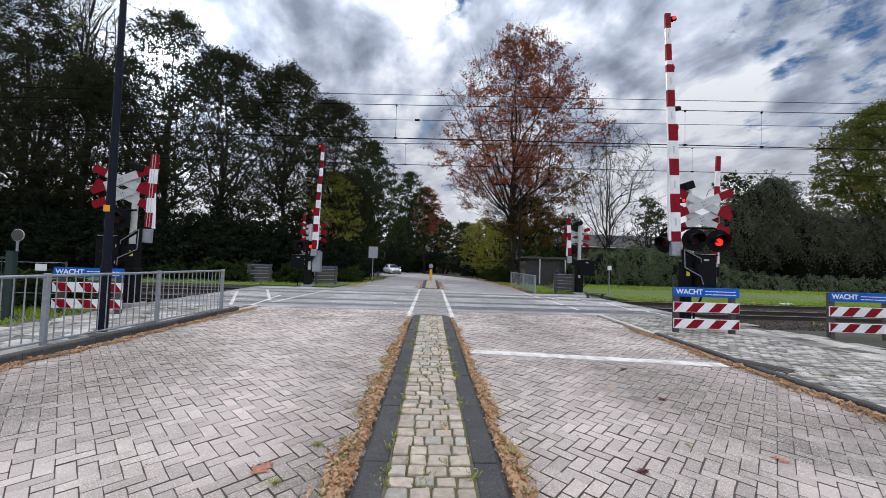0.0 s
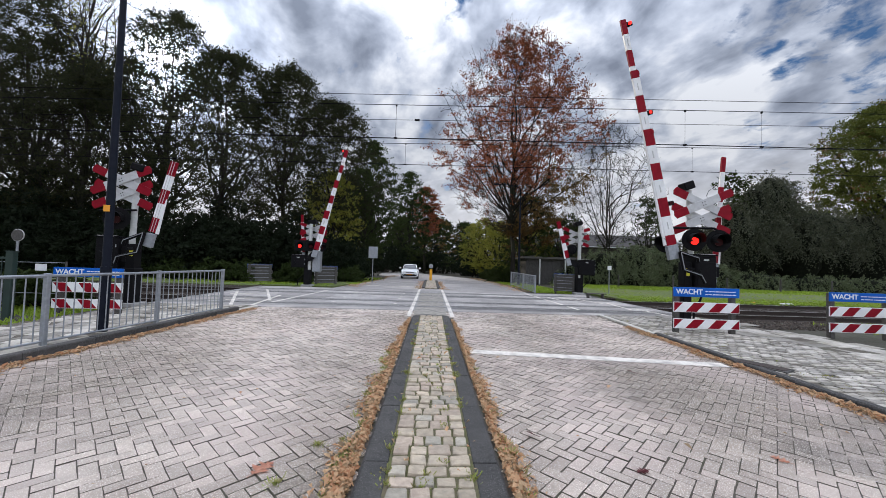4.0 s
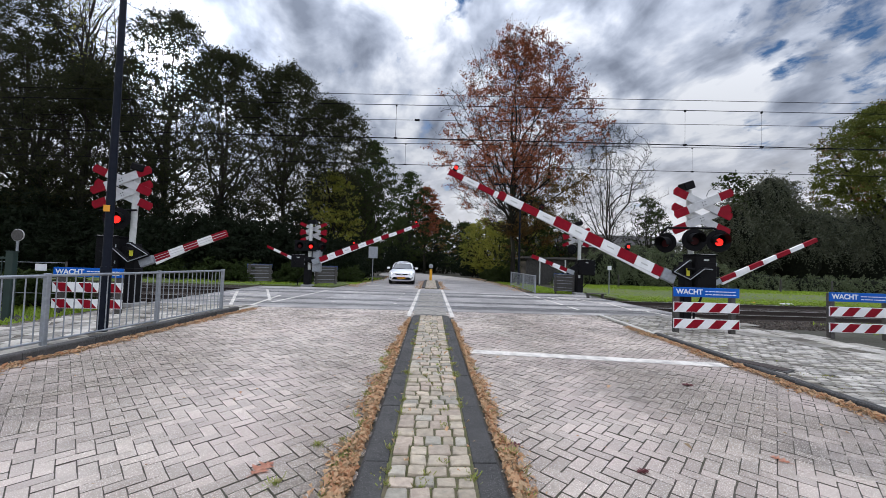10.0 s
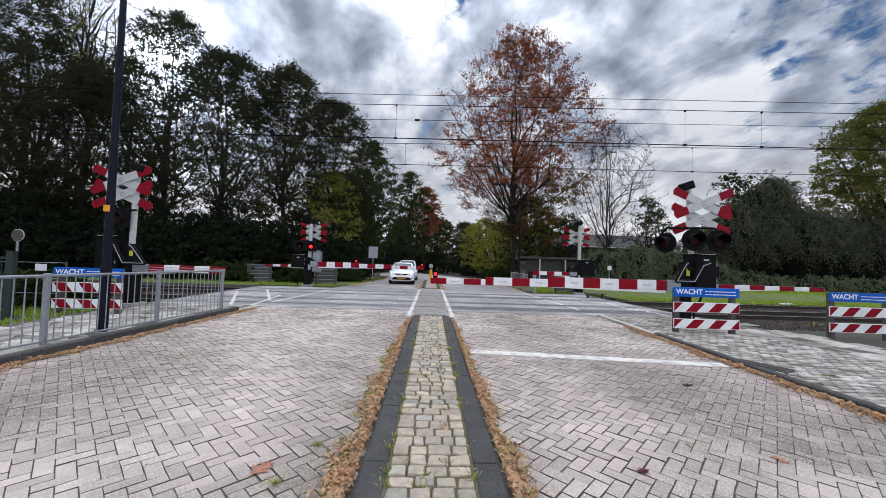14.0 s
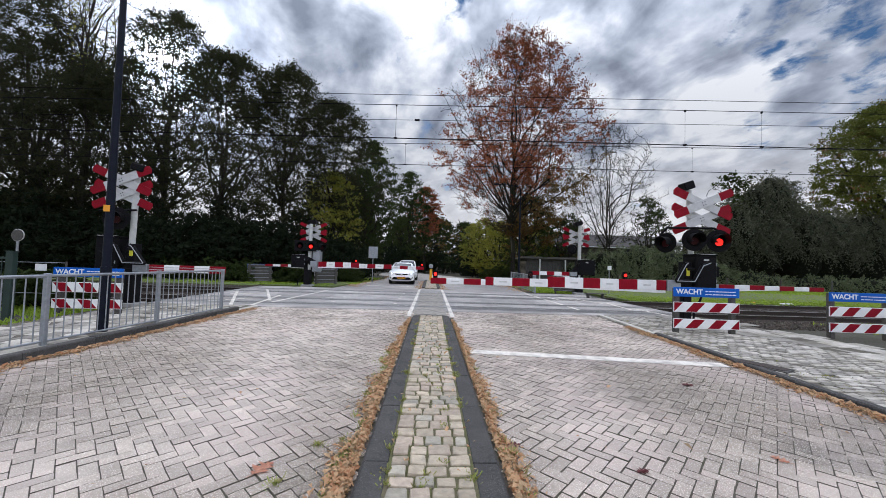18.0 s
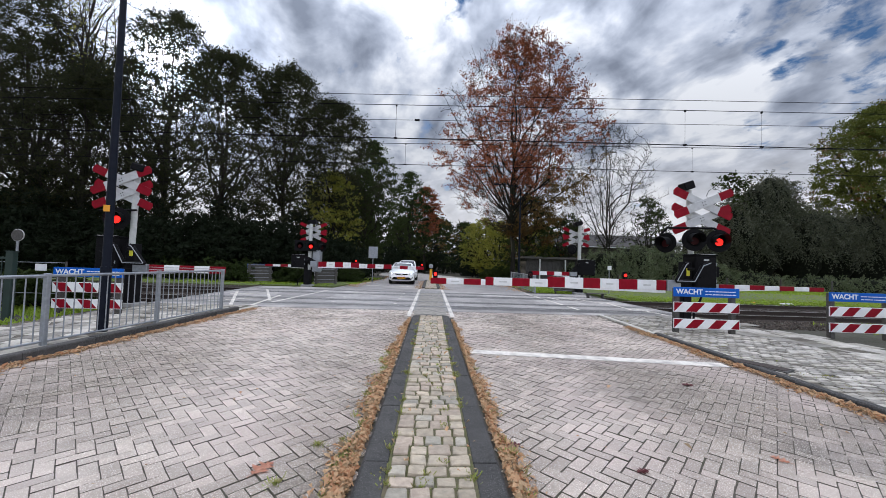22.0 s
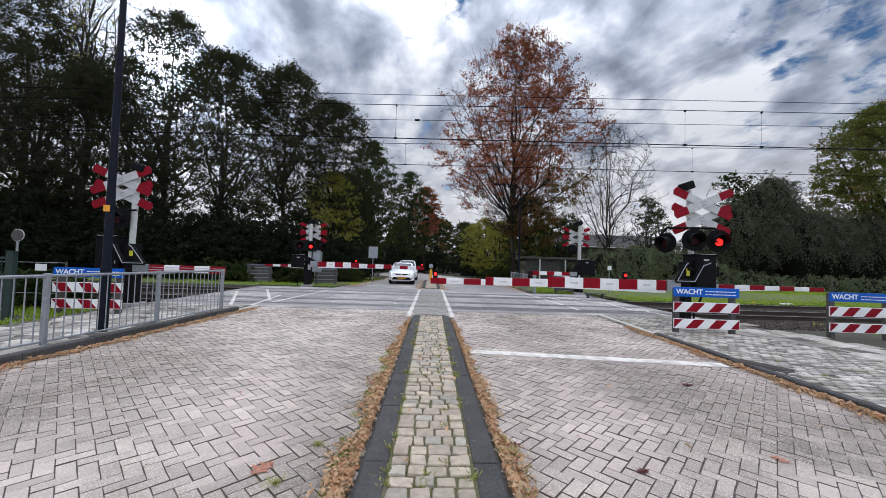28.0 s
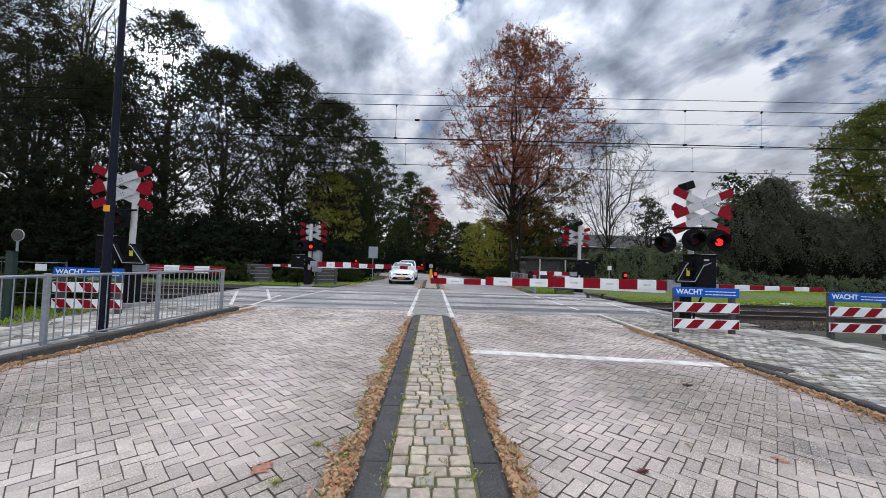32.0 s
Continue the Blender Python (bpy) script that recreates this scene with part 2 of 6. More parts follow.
M = dict(
    soil=mat("soil", (0.055, 0.046, 0.036), (0.032, 0.034, 0.02), 3.0, 0.95, bump=0.6, fine=30, c=(0.045, 0.05, 0.024), cscale=0.3, cfac=0.35),
    paver=mat("paver", (0.295, 0.238, 0.19), (0.145, 0.117, 0.094), 45, 0.62, bump=1.0, fine=110, vary=0.17, rnd="island", c=(0.5, 0.4, 0.36), cscale=0.8, cfac=0.6, speck=(0.82, 0.76, 0.69), dust=(0.55, 0.462, 0.392), grime=(0.13, 0.109, 0.092), worn=((-2.2, 1.5, 0.75), (1.5, 1.0, 0.45))),
    paver_one=mat("paver_one", (0.295, 0.238, 0.19), (0.145, 0.117, 0.094), 45, 0.62, bump=1.0, fine=110, vary=0.17, rnd="object", c=(0.5, 0.4, 0.36), cscale=0.8, cfac=0.6, speck=(0.82, 0.76, 0.69), dust=(0.55, 0.462, 0.392), grime=(0.13, 0.109, 0.092), worn=((-2.2, 1.5, 0.75), (1.5, 1.0, 0.45))),
    joint=mat("joint_sand", (0.13, 0.108, 0.087), (0.062, 0.052, 0.042), 30, 0.95, bump=0.4, c=(0.05, 0.06, 0.025), cscale=1.5),
    cobble=mat("cobble", (0.47, 0.39, 0.29), (0.32, 0.265, 0.2), 18, 0.75, bump=0.7, fine=60, vary=0.22, rnd="object", c=(0.24, 0.22, 0.18), cscale=6.0),
    cobble_pink=mat("cobble_pink", (0.48, 0.385, 0.3), (0.33, 0.262, 0.205), 18, 0.75, bump=0.7, fine=60, vary=0.2, rnd="object", c=(0.25, 0.22, 0.17), cscale=6.0),
    cobble_grey=mat("cobble_grey", (0.41, 0.365, 0.295), (0.28, 0.25, 0.2), 18, 0.7, bump=0.7, fine=60, vary=0.22, rnd="object", c=(0.2, 0.2, 0.17), cscale=6.0),
    cobble_far=mat("cobble_far", (0.42, 0.39, 0.33), (0.3, 0.28, 0.24), 18, 0.7, bump=0.5, fine=70, vary=0.22, rnd="island", c=(0.3, 0.29, 0.22), cscale=2.0),
    kerb=mat("dark_kerb", (0.065, 0.062, 0.06), (0.038, 0.037, 0.036), 40, 0.9, bump=0.8, fine=110, c=(0.11, 0.105, 0.1), cscale=3.0, spec=0.25, speck=(0.16, 0.155, 0.15)),
    kerb_pale=mat("pale_kerb", (0.58, 0.545, 0.485), (0.42, 0.395, 0.35), 20, 0.85, bump=0.3, c=(0.24, 0.22, 0.19), cscale=1.6),
    moss=mat("moss", (0.12, 0.13, 0.04), (0.07, 0.06, 0.035), 40, 0.95, bump=0.8, c=(0.14, 0.11, 0.075), cscale=3.0, cfac=0.8),
    asphalt=mat("asphalt", (0.3, 0.28, 0.27), (0.21, 0.198, 0.192), 60, 0.7, bump=0.4, fine=220, c=(0.19, 0.175, 0.168), cscale=0.7, cfac=0.7, speck=(0.38, 0.36, 0.345), dust=(0.38, 0.345, 0.32)),
    concrete=mat("concrete", (0.38, 0.375, 0.365), (0.29, 0.285, 0.28), 12, 0.85, bump=0.3, fine=120, c=(0.16, 0.16, 0.155), cscale=0.8),
    deck=mat("crossing_deck", (0.3, 0.285, 0.275), (0.21, 0.2, 0.195), 9, 0.85, bump=0.5, fine=60, c=(0.15, 0.145, 0.14), cscale=0.9, cfac=0.8, speck=(0.36, 0.345, 0.33)),
    deck_slab=mat("deck_slab", (0.36, 0.335, 0.32), (0.25, 0.235, 0.225), 9, 0.8, bump=0.5, fine=70, vary=0.16, rnd="object", c=(0.17, 0.16, 0.155), cscale=1.1, cfac=0.8, speck=(0.44, 0.42, 0.4), dust=(0.4, 0.37, 0.35)),
    seam=mat("asphalt_seam", (0.14, 0.132, 0.13), (0.075, 0.071, 0.07), 30, 0.8, bump=0.6, fine=120, c=(0.2, 0.19, 0.185), cscale=1.3, cfac=0.7),
    verge=mat("grass_ground", (0.07, 0.1, 0.022), (0.11, 0.15, 0.03), 9, 0.95, bump=0.8, fine=50, c=(0.1, 0.09, 0.04), cscale=0.6, cfac=0.6),
    slab_dark=mat("dark_panel", (0.34, 0.315, 0.28), (0.19, 0.175, 0.155), 7, 0.9, bump=0.8, fine=40, c=(0.11, 0.1, 0.09), cscale=2.2),
    slab=mat("path_slab", (0.44, 0.405, 0.36), (0.31, 0.287, 0.255), 14, 0.75, bump=0.5, fine=90, vary=0.42, rnd="island", c=(0.16, 0.142, 0.1), cscale=1.4, cfac=0.85),
    paint=mat("road_paint", (0.78, 0.73, 0.66), (0.58, 0.54, 0.49), 25, 0.8, bump=0.4, fine=90, c=(0.3, 0.275, 0.255), cscale=4.0, cfac=0.85),
    ballast=mat("ballast", (0.09, 0.072, 0.06), (0.045, 0.037, 0.032), 20, 0.95, vary=0.35, rnd="island"),
    rail=mat("rail_rust", (0.04, 0.026, 0.02), (0.022, 0.015, 0.012), 25, 0.8, bump=0.3),
    rail_top=mat("rail_top", (0.5, 0.5, 0.5), (0.35, 0.34, 0.33), 30, 0.3, 0.9),
    sleeper=mat("sleeper", (0.09, 0.078, 0.068), (0.055, 0.048, 0.042), 15, 0.9, bump=0.4),
    rubber=mat("rubber_strip", (0.1, 0.1, 0.1), (0.06, 0.06, 0.06), 20, 0.8, c=(0.25, 0.25, 0.245), cscale=1.5),
    grass=leaf_mat("grass", (0.4, 0.54, 0.07), (0.16, 0.24, 0.03), 0.45),
    steel=mat("galvanised_steel", (0.31, 0.33, 0.36), (0.23, 0.25, 0.275), 15, 0.5, 0.5, c=(0.25, 0.26, 0.27), cscale=4.0),
    black=mat("black_paint", (0.005, 0.005, 0.006), (0.008, 0.008, 0.009), 12, 0.6, spec=0.08),
    navy=mat("dark_blue_paint", (0.005, 0.007, 0.014), (0.008, 0.011, 0.019), 9, 0.55, spec=0.12),
    dull_white=mat("dull_white_paint", (0.5, 0.505, 0.515), (0.43, 0.435, 0.445), 6, 0.5, c=(0.35, 0.35, 0.35), cscale=3.0, cfac=0.4),
    white=mat("white_paint", (0.76, 0.77, 0.78), (0.68, 0.69, 0.7), 6, 0.45, c=(0.55, 0.55, 0.53), cscale=2.5, cfac=0.4),
    red=mat("red_paint", (0.24, 0.003, 0.014), (0.18, 0.002, 0.01), 6, 0.55, c=(0.17, 0.004, 0.01), cscale=2.5, cfac=0.4, spec=0.12),
    greypost=mat("grey_post", (0.5, 0.51, 0.5), (0.4, 0.41, 0.4), 8, 0.5),
    blue=mat("blue_sign", (0.003, 0.1, 0.46), (0.003, 0.085, 0.4), 5, 0.5, spec=0.15),
    wood_grey=mat("weathered_wood", (0.085, 0.08, 0.075), (0.05, 0.046, 0.042), 20, 0.9, bump=0.5),
    yellow=mat("yellow_plastic", (0.75, 0.36, 0.01), (0.65, 0.3, 0.01), 5, 0.4),
    lime=mat("yellow_label", (0.8, 0.75, 0.05), (0.7, 0.65, 0.04), 5, 0.5),
    orange=mat("orange_label", (0.8, 0.35, 0.02), (0.7, 0.3, 0.02), 5, 0.5),
    aluminium=mat("aluminium", (0.6, 0.6, 0.61), (0.5, 0.5, 0.51), 10, 0.35, 0.7),
    green_box=mat("green_paint", (0.008, 0.027, 0.02), (0.006, 0.02, 0.015), 7, 0.5),
    bark=mat("bark", (0.028, 0.024, 0.02), (0.014, 0.012, 0.01), 9, 0.95, bump=0.7, fine=35, c=(0.03, 0.04, 0.018), cscale=0.7, spec=0.15),
    leaf_dark=leaf_mat("leaf_dark", (0.054, 0.06, 0.024), (0.013, 0.016, 0.007), 0.45),
    leaf_bank=leaf_mat("leaf_bank", (0.2, 0.235, 0.115), (0.05, 0.068, 0.03), 0.3, 0.5, 0.5, 0.4),
    leaf_mid=leaf_mat("leaf_mid", (0.045, 0.065, 0.017), (0.022, 0.034, 0.01)),
    leaf_olive=leaf_mat("leaf_olive", (0.36, 0.34, 0.06), (0.11, 0.13, 0.025), 0.5),
    leaf_brown=leaf_mat("leaf_brown", (0.21, 0.12, 0.04), (0.07, 0.055, 0.02), 0.45),
    leaf_rust=leaf_mat("leaf_rust", (0.36, 0.12, 0.05), (0.14, 0.042, 0.024), 0.45),
    # undergrowth leaves, darkened to stand for the shade below the trees
    leaf_shaded=leaf_mat("leaf_shaded", (0.018, 0.026, 0.012), (0.006, 0.01, 0.005)),
    leaf_hanging=leaf_mat("leaf_hanging", (0.14, 0.15, 0.09), (0.022, 0.028, 0.015), 0.3, 0.55, 0.5, 0.4),
    # near-black colour of the ivy core, standing for the shade inside
    shade_core=mat("shade_core", (0.012, 0.014, 0.008), (0.005, 0.006, 0.004), 5, 0.95, bump=0.8, fine=20, spec=0.05),
    leaf_beech=leaf_mat("leaf_beech", (0.15, 0.17, 0.035), (0.05, 0.066, 0.016), 0.4),
    leaf_tan=mat("leaf_tan", (0.66, 0.34, 0.24), (0.5, 0.23, 0.15), 40, 0.7, bump=0.3, fine=120),
    leaf_wine=mat("leaf_wine", (0.16, 0.03, 0.032), (0.1, 0.018, 0.022), 40, 0.6, bump=0.3, fine=120),
    litter=leaf_mat("leaf_litter", (0.92, 0.66, 0.4), (0.22, 0.1, 0.05), 0.25, 0.75),
    straw=leaf_mat("straw_weeds", (0.4, 0.34, 0.14), (0.2, 0.26, 0.06), 0.2, 0.3),
    wire=mat("wire", (0.008, 0.008, 0.01), None, 5, 0.8, spec=0.05),
    glow_red=glow_mat("signal_red_lit", (1.0, 0.014, 0.008), 1.7),
    lens_dark=mat("signal_red_dark", (0.035, 0.002, 0.003), None, 5, 0.45, spec=0.15),
    roof=mat("roof_tile", (0.045, 0.04, 0.037), (0.03, 0.027, 0.025), 5, 0.85, bump=0.4),
    brickwall=mat("house_wall", (0.055, 0.045, 0.04), (0.04, 0.033, 0.03), 10, 0.9, bump=0.3),
    pale_wall=mat("pale_wall", (0.6, 0.58, 0.54), None, 5, 0.8),
    plank=mat("shed_plank", (0.06, 0.057, 0.054), (0.035, 0.033, 0.03), 9, 0.9, bump=0.4),
    car_white=mat("car_white", (0.8, 0.81, 0.83), (0.78, 0.79, 0.81), 1, 0.2),
    car_glass=mat("car_glass", (0.05, 0.055, 0.06), None, 1, 0.04, spec=0.9),
    tyre=mat("tyre", (0.02, 0.02, 0.02), None, 10, 0.9),
    headlight=glow_mat("headlight_lit", (0.9, 0.95, 1.0), 1.0),
)


# ---------------------------------------------------------------- mesh helpers
def mesh_from(name, verts, faces, material):
    me = bpy.data.meshes.new(name)
    me.from_pydata([tuple(v) for v in verts], [], [tuple(f) for f in faces])
    me.materials.append(material)
    return me


def done(name, bm, material, smooth=False):
    me = bpy.data.meshes.new(name)
    bm.to_mesh(me)
    bm.free()
    me.materials.append(material)
    if smooth:
        me.polygons.foreach_set("use_smooth", [True] * len(me.polygons))
    return me


def part(name, bm, material, parent, label="", smooth=False):
    me = bm if isinstance(bm, bpy.types.Mesh) else done(name, bm, material, smooth)
    ob = new(name, me)
    ob.parent = parent
    return tagged(ob, label) if label else ob


def thing(name, at, label, category, group="", rz=0.0):
    ob = new(name)
    ob.empty_display_size = 0.1
    ob.matrix_world = pose(*at, 0, 0, rz)
    return tagged(ob, label, category, group)


def structure(name, me, label="", material=None):
    ob = new(name, me if isinstance(me, bpy.types.Mesh) else done(name, me, material))
    return tagged(ob, label, kind="structure")


def bx(bm, x0, y0, z0, x1, y1, z1, bevel=0.0, m=None):
    """A box from corner to corner, with chamfered edges."""
    b2 = bmesh.new()
    bmesh.ops.create_cube(b2, size=1.0)
    bmesh.ops.transform(b2, matrix=Matrix.Translation(((x0 + x1) / 2, (y0 + y1) / 2, (z0 + z1) / 2)) @ Matrix.Diagonal((abs(x1 - x0), abs(y1 - y0), abs(z1 - z0), 1)), verts=b2.verts)
    if bevel:
        bmesh.ops.bevel(b2, geom=b2.edges[:], offset=bevel, segments=1, affect="EDGES")
    if m is not None:
        bmesh.ops.transform(b2, matrix=m, verts=b2.verts)
    me = bpy.data.meshes.new("tmp")
    b2.to_mesh(me)
    b2.free()
    bm.from_mesh(me)
    bpy.data.meshes.remove(me)
    return bm


def box(*a, **k):
    return bx(bmesh.new(), *a, **k)


def rod(bm, a, b, r0, r1=None, n=10, caps=True):
    """A tapered round bar from a to b."""
    a, b = Vector(a), Vector(b)
    d = b - a
    bmesh.ops.create_cone(bm, cap_ends=caps, segments=n, radius1=r0, radius2=r0 if r1 is None else r1, depth=d.length,
                          matrix=Matrix.Translation((a + b) / 2) @ d.to_track_quat("Z", "Y").to_matrix().to_4x4())
    return bm


def rods(*segs, n=10):
    bm = bmesh.new()
    for a, b, r in segs:
        rod(bm, a, b, r, n=n)
    return bm


def tube_line(bm, pts, r, n=8):
    for a, b in zip(pts, pts[1:]):
        rod(bm, a, b, r, n=n)
    return bm


def panel(pts, thick, away):
    """A thin plate through the corner points."""
    bm = bmesh.new()
    f = bm.faces.new([bm.verts.new(p) for p in pts])
    r = bmesh.ops.extrude_face_region(bm, geom=[f])
    bmesh.ops.translate(bm, vec=Vector(away) * thick, verts=[v for v in r["geom"] if isinstance(v, bmesh.types.BMVert)])
    bmesh.ops.recalc_face_normals(bm, faces=bm.faces)
    return bm


def prism(outline, y0, y1, bevel=0.0):
    """An outline in x and z, drawn out from y0 to y1."""
    bm = bmesh.new()
    f = bm.faces.new([bm.verts.new((x, y0, z)) for x, z in outline])
    r = bmesh.ops.extrude_face_region(bm, geom=[f])
    bmesh.ops.translate(bm, vec=(0, y1 - y0, 0), verts=[v for v in r["geom"] if isinstance(v, bmesh.types.BMVert)])
    bmesh.ops.recalc_face_normals(bm, faces=bm.faces)
    if bevel:
        bmesh.ops.bevel(bm, geom=bm.edges[:], offset=bevel, segments=1, affect="EDGES")
    return bm


def lettering(name, words, size, material, parent, at, bold=0.0):
    cu = bpy.data.curves.new(name, "FONT")
    cu.body, cu.size, cu.extrude, cu.offset, cu.align_x, cu.align_y = words, size, 0.003, bold, "LEFT", "CENTER"
    tmp = bpy.data.objects.new(name, cu)
    scene.collection.objects.link(tmp)
    me = bpy.data.meshes.new_from_object(tmp.evaluated_get(bpy.context.evaluated_depsgraph_get()))
    bpy.data.objects.remove(tmp)
    me.transform(Matrix.Translation(at) @ Euler((radians(90), 0, 0)).to_matrix().to_4x4())
    me.materials.clear()
    me.materials.append(material)
    return part(name, me, None, parent)


def quads(name, centres, us, vs, material, fold=None):
    """Many loose four-cornered pieces at once: centre, half-width vector and half-length vector each. fold lifts the middle line."""
    c, u, v = (np.asarray(q, float) for q in (centres, us, vs))
    n = len(c)
    if fold is None:
        vert = np.stack([c - u - v, c + u - v, c + u + v, c - u + v], 1).reshape(-1, 3)
        face = np.arange(n * 4).reshape(n, 4)
    else:
        f = np.asarray(fold, float)
        vert = np.stack([c - u * 0.2 - v, c + u * 0.9 + f, c + v, c - u * 0.9 + f, ], 1).reshape(-1, 3)
        k = np.arange(n)[:, None] * 4
        face = np.concatenate([k + np.array([[0, 1, 2]]), k + np.array([[0, 2, 3]])])
    me = bpy.data.meshes.new(name)
    me.from_pydata(vert.tolist(), [], face.tolist())
    me.materials.append(material)
    return me


# ---------------------------------------------------------------- ground, road and crossing
def ground_z(y):
    """The road falls gently beyond the crossing."""
    return -0.016 * min(max(y - 24, 0), 32)


def build_ground():
    xs = [-1500, -400, -120, -60, -40, -30, -22, -16, -12, -9, -6, 0, 6, 9, 12, 16, 22, 30, 40, 60, 120, 400, 1500]
    ys = [-1500, -300, -60, -20, -6, 0, 4, 8, 10.0, 10.9, 11.5, 14, 18.2, 18.7, 19.3, 22, 26, 30, 36, 42, 50, 56, 70, 100, 200, 500, 1500]
    vs, fs = [], []
    for y in ys:
        for x in xs:
            bed = 11.2 < y < 18.5
            z = -0.34 if bed else -0.05 + ground_z(y)
            if 19.0 < y < 60 and (x < -8 or x > 10):
                z += 0.15 * min(abs(y - 19), 6) / 6
            vs.append((x, y, z))
    w = len(xs)
    for j in range(len(ys) - 1):
        for i in range(w - 1):
            fs.append((j * w + i, j * w + i + 1, (j + 1) * w + i + 1, (j + 1) * w + i))
    structure("ground", mesh_from("ground", vs, fs, M["soil"]), "dark soil and grass ground round the crossing")


build_ground()


def strip(name, left, right, top, material, label="", thick=0.3, kind=True):
    """A flat band between two edge lines, with a thickness; top is a height or a function of y."""
    bm = bmesh.new()
    rows = []
    for (x0, y0), (x1, y1) in zip(left, right):
        z0, z1 = (top(y0), top(y1)) if callable(top) else (top, top)
        rows.append([bm.verts.new(p) for p in ((x0, y0, z0), (x1, y1, z1), (x1, y1, z1 - thick), (x0, y0, z0 - thick))])
    for a, b in zip(rows, rows[1:]):
        for i in range(4):
            j = (i + 1) % 4
            bm.faces.new((a[i], a[j], b[j], b[i]))
    bm.faces.new(rows[0][::-1])
    bm.faces.new(rows[-1])
    bmesh.ops.recalc_face_normals(bm, faces=bm.faces)
    return structure(name, bm, label, material)


def kerb_left(y):
    return -5.62 + 0.04 * y if y < 12 else -5.14


def kerb_right(y):
    return 4.76 + 0.045 * y if y < 12 else 5.3


MED_END = 9.75
RAILS = (12.1, 13.535, 16.0, 17.435)
road = strip("road", [(kerb_left(y), y) for y in (-8, 0, 6, 11)], [(kerb_right(y), y) for y in (-8, 0, 6, 11)], -0.007, M["joint"], "grey concrete block road laid in herringbone")
crossing = strip("crossing_deck", [(-8.6, 11.0), (-8.9, 18.9)], [(8.6, 11.0), (8.2, 18.9)], 0.0, M["deck"], "worn concrete crossing deck with rails let in")
far_left = [(-5.1, 18.9), (-4.35, 26.6), (-4.15, 34), (-5.0, 42), (-8.5, 52), (-16, 63), (-32, 76), (-60, 90)]
far_right = [(5.2, 18.9), (5.6, 26.6), (5.3, 34), (4.4, 44), (1.5, 56), (-6, 70), (-22, 86), (-52, 102)]
far_road = strip("far_road", far_left, far_right, lambda y: ground_z(y), M["asphalt"], "worn grey asphalt road bending away among trees")


def brick_mesh(name, l, w, ch, h, material, seed=0):
    r = random.Random(seed)
    j = lambda s: r.uniform(-s, s)
    lo = [(-l / 2, -w / 2, -0.02), (l / 2, -w / 2, -0.02), (l / 2, w / 2, -0.02), (-l / 2, w / 2, -0.02)]
    hi = [(x - math.copysign(ch, x) + j(0.003), y - math.copysign(ch, y) + j(0.003), h + j(0.0015)) for x, y, _ in lo]
    md = [(x, y, h - ch) for x, y, _ in lo]
    vs = lo + md + hi
    fs = [(8, 9, 10, 11)] + [(a + o, (a + 1) % 4 + o, (a + 1) % 4 + 4 + o, a + 4 + o) for a in range(4) for o in (0, 4)]
    me = mesh_from(name, vs, fs, material)
    me.materials.append(M["joint"])
    for p in me.polygons[1:]:
        p.material_index = 1
    return me


def build_pavers():
    """Herringbone at 45 degrees to the road; the nearest stretch as single blocks, the rest joined."""
    rng = random.Random(4)
    u = 0.105
    c45 = math.sqrt(0.5)
    spots = []
    for i in range(-130, 130):
        for k in range(-130, 130):
            t = (i - k) % 4
            if t == 0:
                cx, cy, ang = (i + 1) * u, (k + 0.5) * u, 0.0
            elif t == 3:
                cx, cy, ang = (i + 0.5) * u, (k + 1) * u, math.pi / 2
            else:
                continue
            x, y = (cx + cy) * c45 + 0.1, (cy - cx) * c45 + 5.0
            if not (-3.0 < y < 11.05) or not (kerb_left(y) + 0.1 < x < kerb_right(y) - 0.1):
                continue
            if -0.53 < x < 0.62 and y < MED_END + 0.1:
                continue
            spots.append((x, y, ang - math.pi / 4))
    spots.sort(key=lambda s: (s[0] - 0.5) ** 2 + (s[1] - 2.2) ** 2)
    near, rest = spots[:300], spots[300:]
    shapes = [brick_mesh("paving_block", 0.2045, 0.1, 0.003, 0.0, M["paver_one"], s) for s in range(4)]
    for n, (x, y, a) in enumerate(near):
        ob = new("paving_block", shapes[n % 4])
        ob.parent = road
        ob.matrix_basis = pose(x, y, rng.uniform(-0.003, 0.003), rng.uniform(-1, 1), rng.uniform(-1, 1), math.degrees(a) + rng.uniform(-1.2, 1.2))
    vs, fs = [], []
    for x, y, a in rest:
        a += rng.uniform(-0.02, 0.02)
        ca, sa, o, z = math.cos(a), math.sin(a), len(vs), rng.uniform(-0.004, 0.002)
        tx, ty = rng.uniform(-0.02, 0.02), rng.uniform(-0.02, 0.02)
        for hl, hw, h in ((0.1032, 0.0508, -0.007), (0.101, 0.0488, 0.0)):
            for px, py in ((-hl, -hw), (hl, -hw), (hl, hw), (-hl, hw)):
                jx, jy = rng.uniform(-0.0016, 0.0016), rng.uniform(-0.0016, 0.0016)
                vs.append((x + px * ca - py * sa + jx, y + px * sa + py * ca + jy, z + h + px * tx + py * ty))
        fs += [(o + 4, o + 5, o + 6, o + 7)] + [(o + q, o + (q + 1) % 4, o + (q + 1) % 4 + 4, o + q + 4) for q in range(4)]
    me = mesh_from("paving_blocks", vs, fs, M["paver"])
    me.materials.append(M["joint"])
    for k, p in enumerate(me.polygons):
        p.material_index = 0 if k % 5 == 0 else 1
    ob = part("paving_blocks", me, None, road)
    tagged(ob, kind="stuff")


